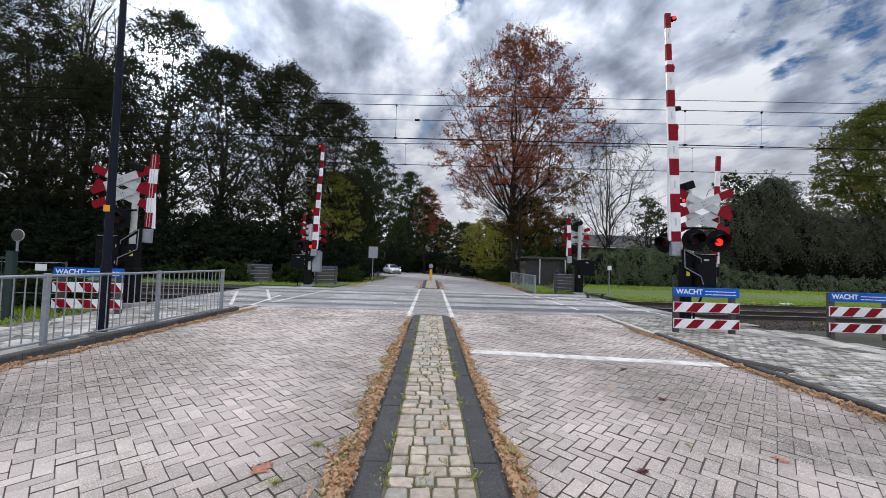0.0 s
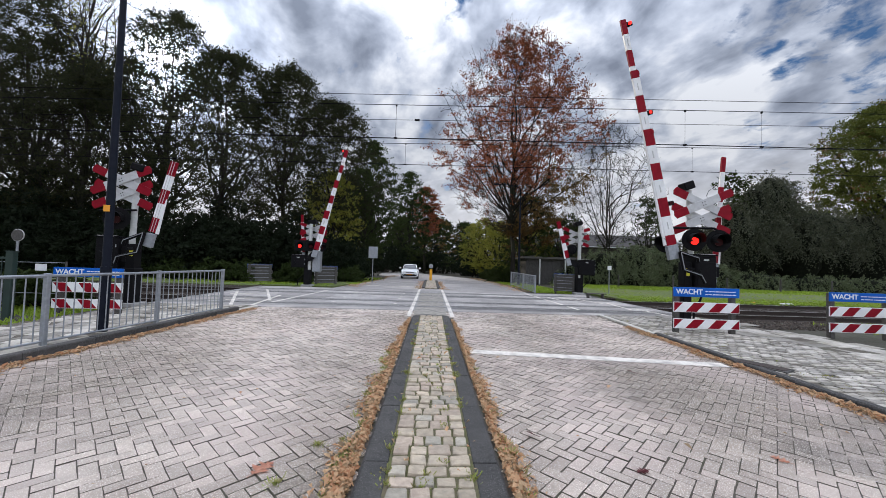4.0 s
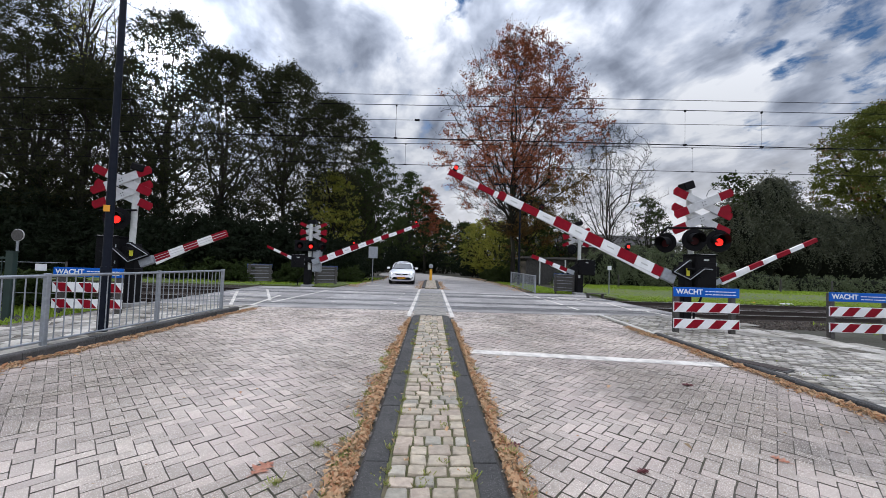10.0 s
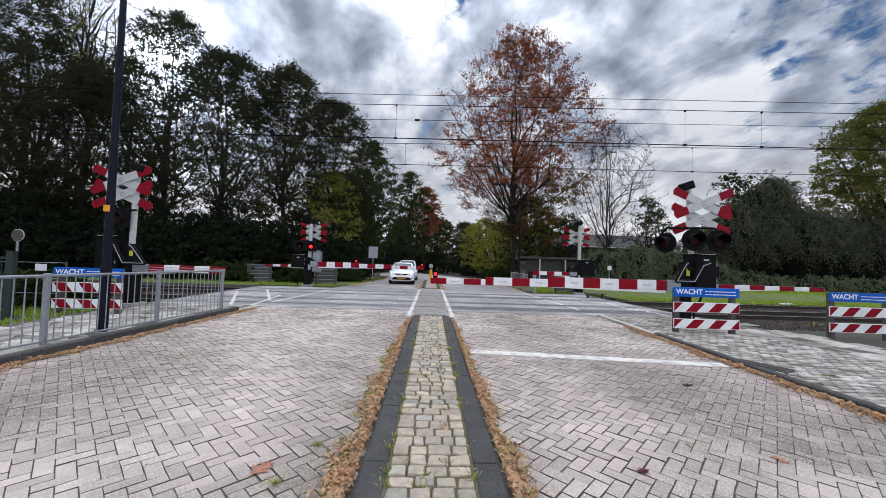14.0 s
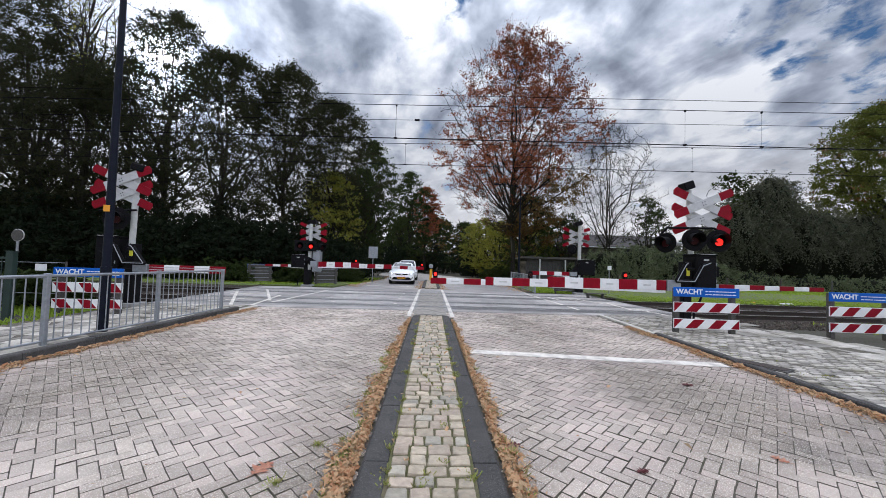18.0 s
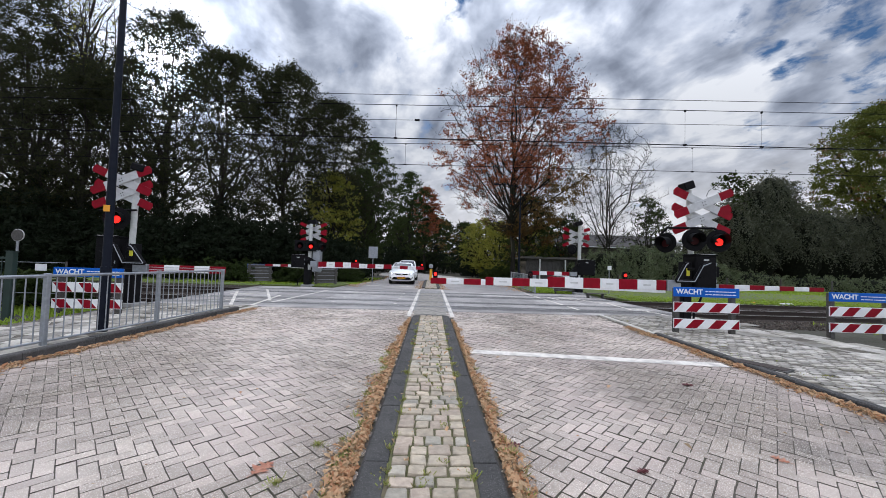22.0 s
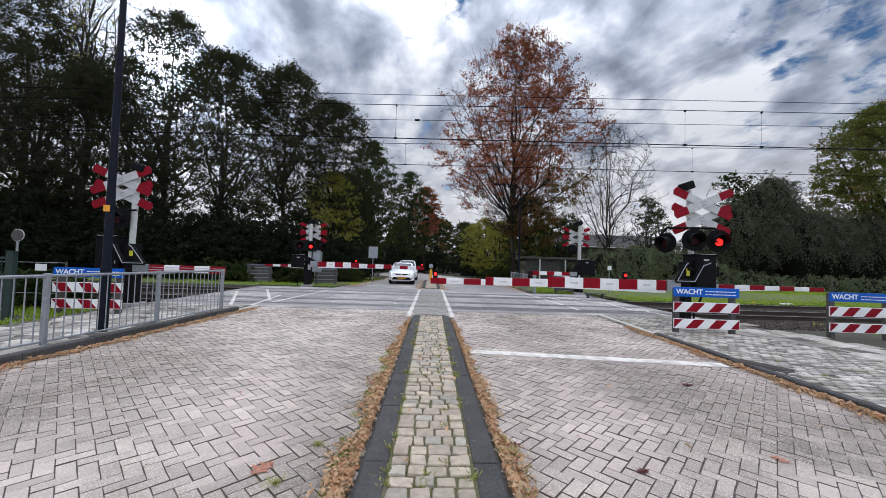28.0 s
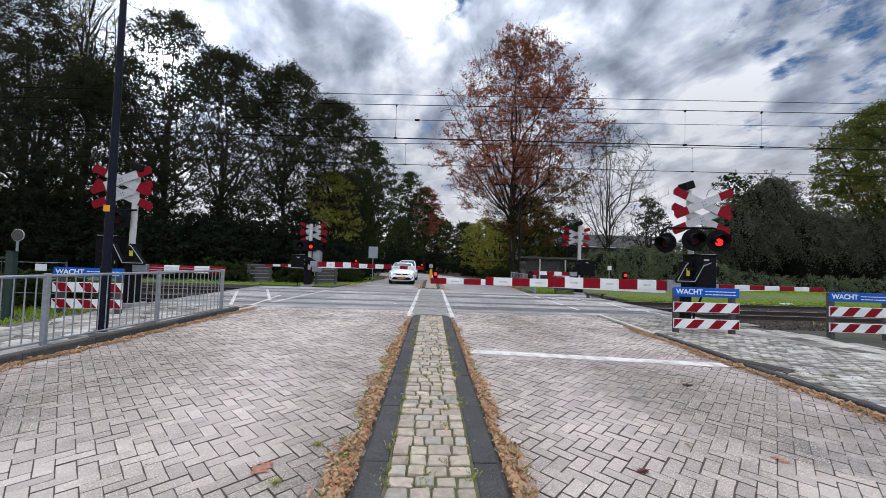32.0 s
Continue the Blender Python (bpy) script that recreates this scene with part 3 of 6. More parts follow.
def median(name, x0, x1, y0, y1, label):
    """A raised refuge: kerb stones of a metre round a strip of cobbles."""
    rng = random.Random(int(y0 * 10) + 99)
    me = strip(name, [(x0 + 0.2, y0), (x0 + 0.2, y1)], [(x1 - 0.2, y0), (x1 - 0.2, y1)], 0.058 + ground_z(y0), M["moss"], label, 0.1)
    z0 = ground_z(y0)
    stone = prism([(-0.1, -0.1), (0.1, -0.1), (0.1, 0.06), (-0.07, 0.06), (-0.1, 0.02)], -0.4955, 0.4955, 0.006)
    stone = done("kerb_stone", stone, M["kerb"])
    y = y1 - 0.62
    while y > y0:
        for x, a in ((x0 + 0.1, 0), (x1 - 0.1, 180)):
            ob = part("kerb_stone", stone, None, me)
            ob.matrix_basis = pose(x, y, rng.uniform(-0.004, 0.003) + z0, 0, rng.uniform(-0.5, 0.5), a + rng.uniform(-0.3, 0.3))
        y -= 1.0
    nose = []
    n = 10
    w = (x1 - x0) / 2
    for i in range(n + 1):
        a = math.pi * i / n
        nose.append((math.cos(a), math.sin(a)))
    bm = bmesh.new()
    ro, ri = (w, 0.36), (w - 0.2, 0.1)
    rings = []
    for (rx, ry), z in (((ro[0], ro[1]), -0.1), ((ro[0], ro[1]), 0.02), ((ro[0] - 0.03, ro[1] - 0.03), 0.06), ((ri[0], ri[1]), 0.06), ((ri[0], ri[1]), -0.1)):
        rings.append([bm.verts.new(((x0 + x1) / 2 + c * rx, y1 - 0.2 + s * ry, z + z0)) for c, s in nose])
    for a, b in zip(rings, rings[1:]):
        for i in range(n):
            bm.faces.new((a[i], a[i + 1], b[i + 1], b[i]))
    bmesh.ops.recalc_face_normals(bm, faces=bm.faces)
    part("kerb_nose", bm, M["kerb"], me)

    def cobble(seed):
        r = random.Random(seed)
        vs, fs = [], []
        # worn stone: eight-cornered plan, rounded shoulders, nearly flat top
        plan = [(-0.5, -0.42), (-0.45, -0.5), (0.45, -0.5), (0.5, -0.42), (0.5, 0.42), (0.45, 0.5), (-0.45, 0.5), (-0.5, 0.42)]
        wob = [v for _ in range(4) for v in [r.uniform(0.9, 1.04)] * 2]
        tip = (r.uniform(-0.006, 0.006), r.uniform(-0.006, 0.006))
        for f, z in ((1.0, 0.0), (1.0, 0.044), (0.95, 0.053), (0.85, 0.056)):
            for (px, py), g in zip(plan, wob):
                vs.append((px * f * g, py * f * g, z + (px * tip[0] + py * tip[1] + r.uniform(-0.0015, 0.0015) if z > 0.01 else 0)))
        for o in (0, 8, 16):
            fs += [(a + o, (a + 1) % 8 + o, (a + 1) % 8 + 8 + o, a + 8 + o) for a in range(8)]
        return mesh_from("cobble", vs, fs + [tuple(range(24, 32))], M[("cobble", "cobble_pink", "cobble_grey", "cobble")[seed % 4]])

    shapes = [cobble(s) for s in range(12)]
    y = y1 - 0.16
    row = 0
    a0, a1 = x0 + 0.215, x1 - 0.215
    while y > y0 + 0.1:
        d = rng.uniform(0.11, 0.16)
        k = rng.choice((3, 4, 4, 4, 5))
        cut = [rng.uniform(0.75, 1.3) for _ in range(k)]
        s = (a1 - a0) / sum(cut)
        x = a0
        for c in cut:
            wd = c * s
            ob = part("cobble", rng.choice(shapes), None, me)
            ob.matrix_basis = pose(x + wd / 2, y - d / 2, 0.018 + z0 + rng.uniform(-0.008, 0.006), rng.uniform(-2.5, 2.5), rng.uniform(-2.5, 2.5), rng.uniform(-4, 4)) @ Matrix.Diagonal((wd - 0.012, d - 0.016, 1, 1))
            x += wd
        y -= d
        row += 1
    return me


median("median", -0.46, 0.55, -3.0, MED_END, "raised median of pale cobbles between dark kerb stones")
median("far_median", -0.5, 0.58, 20.0, 28.6, "far cobbled median with low kerb and leaves")


def marking(name, pts, z=0.004):
    bm = bmesh.new()
    lo = [bm.verts.new((x, y, z + ground_z(y))) for x, y in pts]
    f = bm.faces.new(lo)
    r = bmesh.ops.extrude_face_region(bm, geom=[f])
    bmesh.ops.translate(bm, vec=(0, 0, -0.006), verts=[v for v in r["geom"] if isinstance(v, bmesh.types.BMVert)])
    bmesh.ops.recalc_face_normals(bm, faces=bm.faces)
    return structure(name, bm, "worn white road marking", M["paint"])


def line(name, a, b, w, z=0.004):
    (x0, y0), (x1, y1) = a, b
    d = Vector((x1 - x0, y1 - y0)).normalized() * w / 2
    return marking(name, [(x0 - d.y, y0 + d.x), (x1 - d.y, y1 + d.x), (x1 + d.y, y1 - d.x), (x0 + d.y, y0 - d.x)], z)


line("stop_line", (0.62, 6.12), (4.75, 5.6), 0.24, 0.006)
for k, (y0, y1) in enumerate(((9.9, 12.02), (12.2, 13.45), (13.63, 15.92), (16.1, 17.35), (17.53, 19.6))):
    for x in (-0.57, 0.64):
        line("lane_line", (x, y0), (x, y1), 0.115, 0.008)
for y in (12.6, 14.3, 15.2, 16.6):
    line("lane_mark", (-1.22, y), (-1.22, y + 0.2), 0.1, 0.008)
    line("lane_mark", (-3.4, y), (-3.4, y + 0.2), 0.1, 0.008)
for y0, y1 in ((12.3, 13.2), (13.7, 15.7), (16.2, 17.1), (17.6, 18.6)):
    line("edge_line", (5.2 - (y0 - 12) * 0.03, y0), (5.2 - (y1 - 12) * 0.03, y1), 0.13, 0.007)
line("edge_line", (-5.27, 12.14), (-4.92, 17.3), 0.11, 0.007)
LINE_STEP = list(range(10))
for a, b in (((-8.3, 15.7), (-5.62, 10.2)), ((-7.49, 16.7), (-5.5, 12.5)), ((-5.35, 10.2), (-5.93, 14.4)), ((-6.95, 12.4), (-6.4, 13.14)), ((-7.9, 14.4), (-6.3, 15.2)),
             ((6.75, 16.2), (7.15, 14.6)), ((7.45, 14.8), (7.25, 12.6)), ((7.6, 13.2), (7.75, 11.4)), ((6.15, 16.9), (6.55, 15.7)), ((5.6, 16.9), (5.7, 15.6))):
    line("path_line", a, b, 0.1, 0.006 + 0.0011 * LINE_STEP.pop())
line("give_way_line", (-4.1, 24.6 - 3.2), (-0.7, 24.6 - 3.2), 0.25)

strip("verge_right", [(9.35, 16.5), (8.9, 19.0), (8.6, 22.0), (9.5, 28.0)], [(52, 16.5), (52, 19.0), (52, 22.0), (52, 28.0)], lambda y: 0.0 + 0.15 * min(max(y - 17, 0), 6) / 6 + ground_z(y), M["verge"], "rough green grass verge beside the line")
strip("verge_left", [(-30, 19.0), (-30, 23.0)], [(-9.2, 19.0), (-9.0, 23.0)], lambda y: 0.02 + 0.15 * min(abs(y - 19), 6) / 6, M["verge"], "rough grass verge under the shrubs")
strip("verge_road_left", [(-9.0, 19.4), (-9.0, 23), (-9.0, 34)], [(-5.25, 19.4), (-4.9, 23), (-4.4, 34)], lambda y: 0.03 + ground_z(y), M["verge"], "worn grass verge beside the road")
for x0, y0, x1, y1 in ((-0.45, 12.3, 0.5, 13.35), (-0.45, 13.7, 0.52, 14.6), (-0.45, 14.63, 0.52, 15.8), (-0.45, 16.15, 0.52, 17.25), (-0.45, 10.2, 0.5, 11.9)):
    structure("deck_panel", box(x0, y0, -0.05, x1, y1, 0.006, 0.004), "dark worn panel between the lanes", M["slab_dark"])



def build_deck():
    """Concrete crossing panels between the rails, with dark strips along each rail."""
    rng = random.Random(77)
    rows = ((11.02, 11.5), (12.42, 13.28), (13.84, 15.66), (16.3, 17.16), (17.74, 18.88))
    for n, (y0, y1) in enumerate(rows):
        x = -8.45
        while x < 8.1:
            w = rng.uniform(1.15, 1.3) if n in (1, 3) else rng.uniform(1.5, 2.4)
            x1 = min(x + w, 8.15)
            for a, b in ((x, min(x1, -0.47)), (max(x, 0.54), x1)):
                if b - a > 0.2:
                    ob = part("deck_slab", box(a + 0.006, y0, -0.05, b - 0.006, y1, 0.003 + rng.uniform(-0.001, 0.0015), 0.002), M["deck_slab"], crossing)
            x = x1
    for y in RAILS:
        near = y in (12.1, 16.0)
        for x0, x1, lo, hi in ((-8.45, -0.66, 0.14, 0.11), (0.74, 8.15, 0.5 if near else 0.2, 0.3 if near else 0.2)):
            for a, b in ((y - lo, y - 0.104), (y + 0.079, y + hi)):
                part("asphalt_seam", box(x0, a, -0.05, x1, b, 0.0045, 0.001), M["seam"], crossing, "dark strip along the rail")


build_deck()

# rails, sleepers and ballast

def build_track():
    prof = [(-0.07, -0.172), (0.07, -0.172), (0.07, -0.16), (0.012, -0.14), (0.01, -0.045), (0.035, -0.035), (0.035, -0.004), (-0.035, -0.004), (-0.035, -0.035), (-0.01, -0.045), (-0.012, -0.14), (-0.07, -0.16)]
    for n, yc in enumerate(((RAILS[0] + RAILS[1]) / 2, (RAILS[2] + RAILS[3]) / 2)):
        t = thing("railway_track", (0, yc, 0), "rusty railway track with two rails on sleepers in ballast", "railway track", "tracks of the line")
        for y in (-0.7175, 0.7175):
            for x0, x1 in ((-90, -8.85), (8.55, 90)):
                bm = bmesh.new()
                bmesh.ops.create_circle(bm, segments=3, radius=0.001)
                bm.clear()
                a = [bm.verts.new((x0, y + p, q)) for p, q in prof]
                b = [bm.verts.new((x1, y + p, q)) for p, q in prof]
                for i in range(len(prof)):
                    j = (i + 1) % len(prof)
                    bm.faces.new((a[i], a[j], b[j], b[i]))
                bmesh.ops.recalc_face_normals(bm, faces=bm.faces)
                rl = part("rail", bm, M["rail"], t)
                part("rail_head", box(x0, y - 0.03, -0.004, x1, y + 0.03, 0.002), M["rail_top"], rl, "shiny worn rail head")
            part("deck_rail", box(-8.85, y - 0.033, -0.1, 8.55, y + 0.033, 0.005), M["rail_top"], t, "polished rail head let into the deck")
            part("rubber_strip", box(-8.84, y - 0.1, -0.1, 8.54, y - 0.034, 0.002), M["rubber"], t, "black rubber strip beside the rail")
            part("rubber_strip", box(-8.84, y + 0.034, -0.1, 8.54, y + 0.075, 0.002), M["rubber"], t, "black rubber strip beside the rail")
        sl = done("sleeper", box(-0.13, -1.28, -0.36, 0.13, 1.28, -0.18, bevel=0.015), M["sleeper"])
        for x in [v * 0.6 for v in range(16, 68)]:
            for s in (-1, 1):
                ob = part("sleeper", sl, None, t)
                ob.location = (s * x, 0, 0)
    # ballast stones
    rng = np.random.default_rng(5)
    for s, x0, x1 in ((1, 8.7, 32), (-1, 9.0, 26)):
        n = 20000
        x = s * (x0 + (x1 - x0) * rng.random(n) ** 1.6)
        y0 = 9.5 if s > 0 else 10.5
        y = y0 + rng.random(n) * (19.1 - y0 if s < 0 else 16.6 - y0)
        ok = np.ones(n, bool)
        for r in RAILS:
            ok &= np.abs(y - r) > 0.09
        x, y = x[ok], y[ok]
        n = len(x)
        z = np.interp(y, [10.4, 10.9, 11.5, 18.2, 18.7, 19.3], [-0.06, -0.06, -0.23, -0.23, -0.06, -0.06]) + 0.03 * rng.random(n)
        c = np.stack([x, y, z], 1)
        base = np.array([[1, 0, 0], [-0.4, 0.9, 0], [-0.5, -0.8, 0], [0.1, 0.1, 1.0]])
        sc = (0.03 + 0.03 * rng.random((n, 1, 1)))
        a = rng.random(n) * 6.28
        rot = np.zeros((n, 3, 3))
        rot[:, 0, 0], rot[:, 0, 1], rot[:, 1, 0], rot[:, 1, 1], rot[:, 2, 2] = np.cos(a), -np.sin(a), np.sin(a), np.cos(a), 1
        v = (np.einsum("nij,kj->nki", rot, base) + rng.normal(0, 0.2, (n, 4, 3))) * sc + c[:, None, :]
        k = np.arange(n)[:, None] * 4
        f = np.concatenate([k + np.array([[0, 1, 3]]), k + np.array([[1, 2, 3]]), k + np.array([[2, 0, 3]])])
        me = mesh_from("ballast", v.reshape(-1, 3).tolist(), f.tolist(), M["ballast"])
        tagged(new("ballast", me), "brown-grey broken stone ballast under the rails", "ballast", kind="stuff")


build_track()

def track_fitting(name, at, label, colour, size):
    f = thing(name, at, label, "track equipment")
    part("casing", box(-size, -0.08, 0.06, size, 0.08, 0.15, 0.02), M[colour], f)
    part("stand", box(-size * 0.6, -0.06, -0.35, size * 0.6, 0.06, 0.06, 0.01), M["black"], f)


track_fitting("track_marker", (15.72, 16.95, -0.1), "small yellow marker box between the tracks", "yellow", 0.1)
track_fitting("axle_counter", (17.2, 16.7, -0.1), "low white axle counter box between the tracks", "white", 0.28)

# pavements
pave_l = strip("pavement_left", [(-7.9, -6), (-7.9, 4), (-8.2, 7), (-8.6, 11)], [(kerb_left(y) - 0.1, y) for y in (-6, 4, 7, 11)], 0.026, M["joint"], "grey slab footpath behind the railing")
pave_r = strip("pavement_right", [(kerb_right(y) + 0.1, y) for y in (-6, 2, 6, 11)], [(10.6, -6), (10.0, 2), (8.9, 8), (8.6, 11)], 0.026, M["joint"], "grey footpath with mossy blocks along the kerb")


def pavement_blocks(name, parent, x0, x1, y0, y1, inside, l, w, seed, gap=0.012):
    """Rows of worn blocks, joined, with open mossy joints."""
    r = random.Random(seed)
    vs, fs = [], []
    y, n = y0, 0
    while y < y1:
        x = x0 + (n % 2) * l / 2
        while x < x1:
            if inside(x + l / 2, y + w / 2):
                o, z = len(vs), 0.036 + r.uniform(-0.008, 0.006)
                tx, ty = r.uniform(-0.03, 0.03), r.uniform(-0.03, 0.03)
                for g, h in ((gap / 2, -0.012), (gap / 2 + 0.006, 0.0)):
                    for px, py in ((x + g, y + g), (x + l - g, y + g), (x + l - g, y + w - g), (x + g, y + w - g)):
                        vs.append((px + r.uniform(-0.004, 0.004), py + r.uniform(-0.004, 0.004), z + h + (px - x) * tx + (py - y) * ty))
                fs += [(o + 4, o + 5, o + 6, o + 7)] + [(o + q, o + (q + 1) % 4, o + (q + 1) % 4 + 4, o + q + 4) for q in range(4)]
            x += l
        y += w
        n += 1
    return tagged(part(name, mesh_from(name, vs, fs, M["slab"]), None, parent), kind="stuff")


def kerb_run(name, fx, y0, y1, side, material, label, h=0.09):
    k = thing(name, (0, 0, 0), label, "kerb")
    k["kind"] = "structure"
    stone = done("kerb_stone", prism([(-0.06, -0.2), (0.06, -0.2), (0.06, h), (-0.045, h), (-0.06, h - 0.02)], -0.497, 0.497, 0.004), material)
    y = y0 + 0.5
    r = random.Random(3)
    while y < y1:
        ob = part("kerb_stone", stone, None, k)
        x = fx(y)
        ob.matrix_basis = pose(x + side * 0.06, y, r.uniform(-0.006, 0.004), 0, 0, (0 if side > 0 else 180) - math.degrees(math.atan(fx(y + 0.5) - fx(y - 0.5))))
        y += 1.0


pavement_blocks("path_blocks", pave_r, 4.5, 10.5, 1.0, 10.9, lambda x, y: kerb_right(y) + 0.15 < x < min(8.0 - 0.28 * (y - 6), 9.6), 0.19, 0.12, 5, 0.026)
pavement_blocks("path_slabs", pave_r, 4.8, 11.0, 2.0, 10.9, lambda x, y: min(8.0 - 0.28 * (y - 6), 9.6) + 0.02 < x < 10.05 - 0.12 * y, 0.5, 0.5, 6)
pavement_blocks("path_slabs", pave_l, -8.2, -5.0, 1.0, 10.9, lambda x, y: -7.75 - 0.07 * max(y - 4, 0) < x < kerb_left(y) - 0.3, 0.3, 0.3, 7)
cover = thing("drain_cover", (5.22, 5.45, 0.0), "rusty iron cover plate let into the kerb", "drain cover", rz=-62)
part("plate", box(-0.3, -0.12, -0.05, 0.3, 0.12, 0.066, 0.008), M["rail"], cover)
part("rim", box(-0.33, -0.15, -0.05, 0.33, 0.15, 0.058, 0.006), M["kerb"], cover)
kerb_run("kerb_left", kerb_left, -4, 9.7, -1, M["kerb"], "dark low concrete kerb with leaves in the gutter", 0.125)
kerb_run("kerb_right", kerb_right, -4, 7.6, 1, M["kerb"], "dark low concrete kerb with leaves in the gutter", 0.06)
kerb_run("kerb_ramp_right", kerb_right, 8.0, 11.2, 1, M["kerb_pale"], "pale flush kerb leading to the crossing", 0.04)
kerb_run("kerb_ramp_left", kerb_left, 10.0, 11.2, -1, M["kerb_pale"], "pale flush kerb leading to the crossing", 0.04)


# ---------------------------------------------------------------- level crossing gates
SCHEDULE = [(0, 88), (2.7, 88), (3.0, 86.5), (3.5, 82), (4.5, 73.5), (5.5, 64.5), (6, 58.5), (7, 49), (8, 40.5), (9, 31.9), (10, 23.9), (11, 16), (12, 8.1), (12.5, 4.2), (13, 1.0), (13.5, -0.6), (14, 0), (32, 0)]
KEYED = []
FLASH = []


def fall(lead, rate=0.0):
    """The barrier's angle row by row, for one that runs ahead of the slowest by lead seconds, gaining rate seconds each second."""
    rows = []
    for t, a in SCHEDULE:
        if t < 3.0 or t >= 13.5:
            rows.append((t, a))
        else:
            s = min(max(t + lead + rate * (t - 10), 0.0), 32.0)
            for (t0, a0), (t1, a1) in zip(SCHEDULE, SCHEDULE[1:]):
                if t0 <= s <= t1:
                    v = a0 + (a1 - a0) * (s - t0) / (t1 - t0)
                    break
            rows.append((t, max(v, 0.0)))
    return rows


NR_BANDS = [(0.74, "red", 0.265), (1.01, "white", 0.265), (1.52, "red", 0.265), (2.02, "white", 0.265), (2.52, "red", 0.265), (2.97, "white", 0.265), (3.46, "red", 0.265), (3.91, "white", 0.205), (4.39, "red", 0.205),
            (4.85, "white", 0.205), (5.34, "red", 0.205), (5.55, "white", 0.15), (5.67, "red", 0.15), (6.12, "white", 0.15), (6.57, "red", 0.15), (6.98, "", 0)]


def even_bands(root, length, width, tip, count):
    """Bands of one length in three steps of width, red first."""
    step = (length - root) / count
    rows = []
    for n in range(count):
        w = width + (tip - width) * (3 * n // count) / 2
        rows.append((root + n * step, "white" if n % 2 else "red", w))
    return rows + [(length, "", 0)]


def barrier_arm(gate, at, s, length, root, width, tip, bands, offset, lead, lamps=(), label="", fork=(), rate=0.0):
    """A striped arm that swings about the local y axis; s is the way (+1 or -1) in which it lies when closed."""
    piv = part("barrier_arm", rods(((0, -0.02 if fork else -0.16, 0), (0, 0.16, 0), 0.04 if fork else 0.07)), M["black"], gate, label or "red and white banded barrier arm")
    piv.location = at
    # bracket from the pivot down to the arm
    br = prism([(s * p, q) for p, q in ((-0.16, 0.0), (-0.06, 0.1), (0.1, 0.06), (root + 0.05, -offset + width * 0.45), (root + 0.05, -offset - width * 0.5), (root - 0.25, -offset - width * 0.5), (-0.12, -0.12))], -0.05, 0.05)
    if not fork:
        part("bracket", br, M["black"], piv)
    part("clamp", prism([(s * p, q) for p, q in ((root - 0.3, -offset + width * 0.56), (root + 0.075, -offset + width * 0.56), (root + 0.075, -offset - width * 0.56), (root - 0.3, -offset - width * 0.56))], -0.06, 0.06, 0.01), M["steel"], piv, "bare aluminium clamp")
    for run in fork:
        pts = [tuple(q - o for q, o in zip(p, at)) for p in run]
        f = part("fork_arm", tube_line(bmesh.new(), pts, 0.045), M["black"], piv, "black lifting fork")
        # thin grey tube put in as the bright edge highlight of the black fork
        part("fork_edge", tube_line(bmesh.new(), [(x, y - 0.045, z) for x, y, z in pts], 0.011, 6), M["steel"], piv, "grey tube standing for the fork edge highlight")
    rows = bands if isinstance(bands, list) else even_bands(root + 0.12, length, width, tip, bands)
    low = -offset - width / 2
    for n, (x, colour, w) in enumerate(rows[:-1]):
        x1 = rows[n + 1][0]
        bm = prism([(s * x, low), (s * x1, low), (s * x1, low + w), (s * x, low + w)], -0.035, 0.035, 0.006)
        bd = part("band", bm, M[colour], piv)
        if width > 0.2 and colour == "white" and x1 - x > 0.3:
            xm = (x + x1) / 2
            part("maker_plate", box(s * xm - 0.1, -0.038, low + w * 0.42, s * xm + 0.1, -0.034, low + w * 0.55), M["greypost"], bd)
        if width > 0.2 and n and w < rows[n - 1][2]:
            part("step_cap", prism([(s * (x - 0.14), low + rows[n - 1][2] + 0.012), (s * (x - 0.05), low + rows[n - 1][2] + 0.012), (s * (x + 0.02), low + w), (s * (x - 0.14), low + w)], -0.04, 0.04, 0.004), M["red"], bd)
    if width == 0.19:
        for q in (0.28, 0.64):
            part("rib", box(s * (root + 0.13), -0.041, low + width * q, s * (length - 0.01), -0.0352, low + width * q + 0.012), M["dull_white"], piv, "raised rib along the arm")
    part("stiffener", prism([(s * (root + 0.1), low - 0.07), (s * length * 0.6, low - 0.001), (s * (root + 0.1), low - 0.001)], -0.025, 0.025), M["white"], piv, "pale stiffening fin")
    for d, phase in lamps:
        top = low + [w for x, c, w in rows if x <= d + 0.01][-2 if d > length - 0.05 else -1] + 0.1
        part("lamp_stalk", rods(((s * d, 0, low + 0.05), (s * d, 0, top - 0.05), 0.018)), M["black"], piv)
        body = rods(((s * d, 0.0, top), (s * d, 0.07, top), 0.06), n=14)
        bx(body, s * d - 0.06, 0.004, top - 0.11, s * d + 0.06, 0.03, top + 0.09, 0.02)
        part("lamp_body", body, M["black"], piv)
        if phase is None:
            part("lamp_lens", rods(((s * d, -0.05, top), (s * d, 0.0, top), 0.042), n=14), M["glow_red"], piv, "lit red lamp")
        else:
            flasher(piv, (s * d, -0.02, top), 0.042, phase, 0.02)
    KEYED.append((piv, [(t, Matrix.Translation(at) @ pose(0, 0, 0, 0, -s * a, 0)) for t, a in fall(lead, rate)]))
    return piv


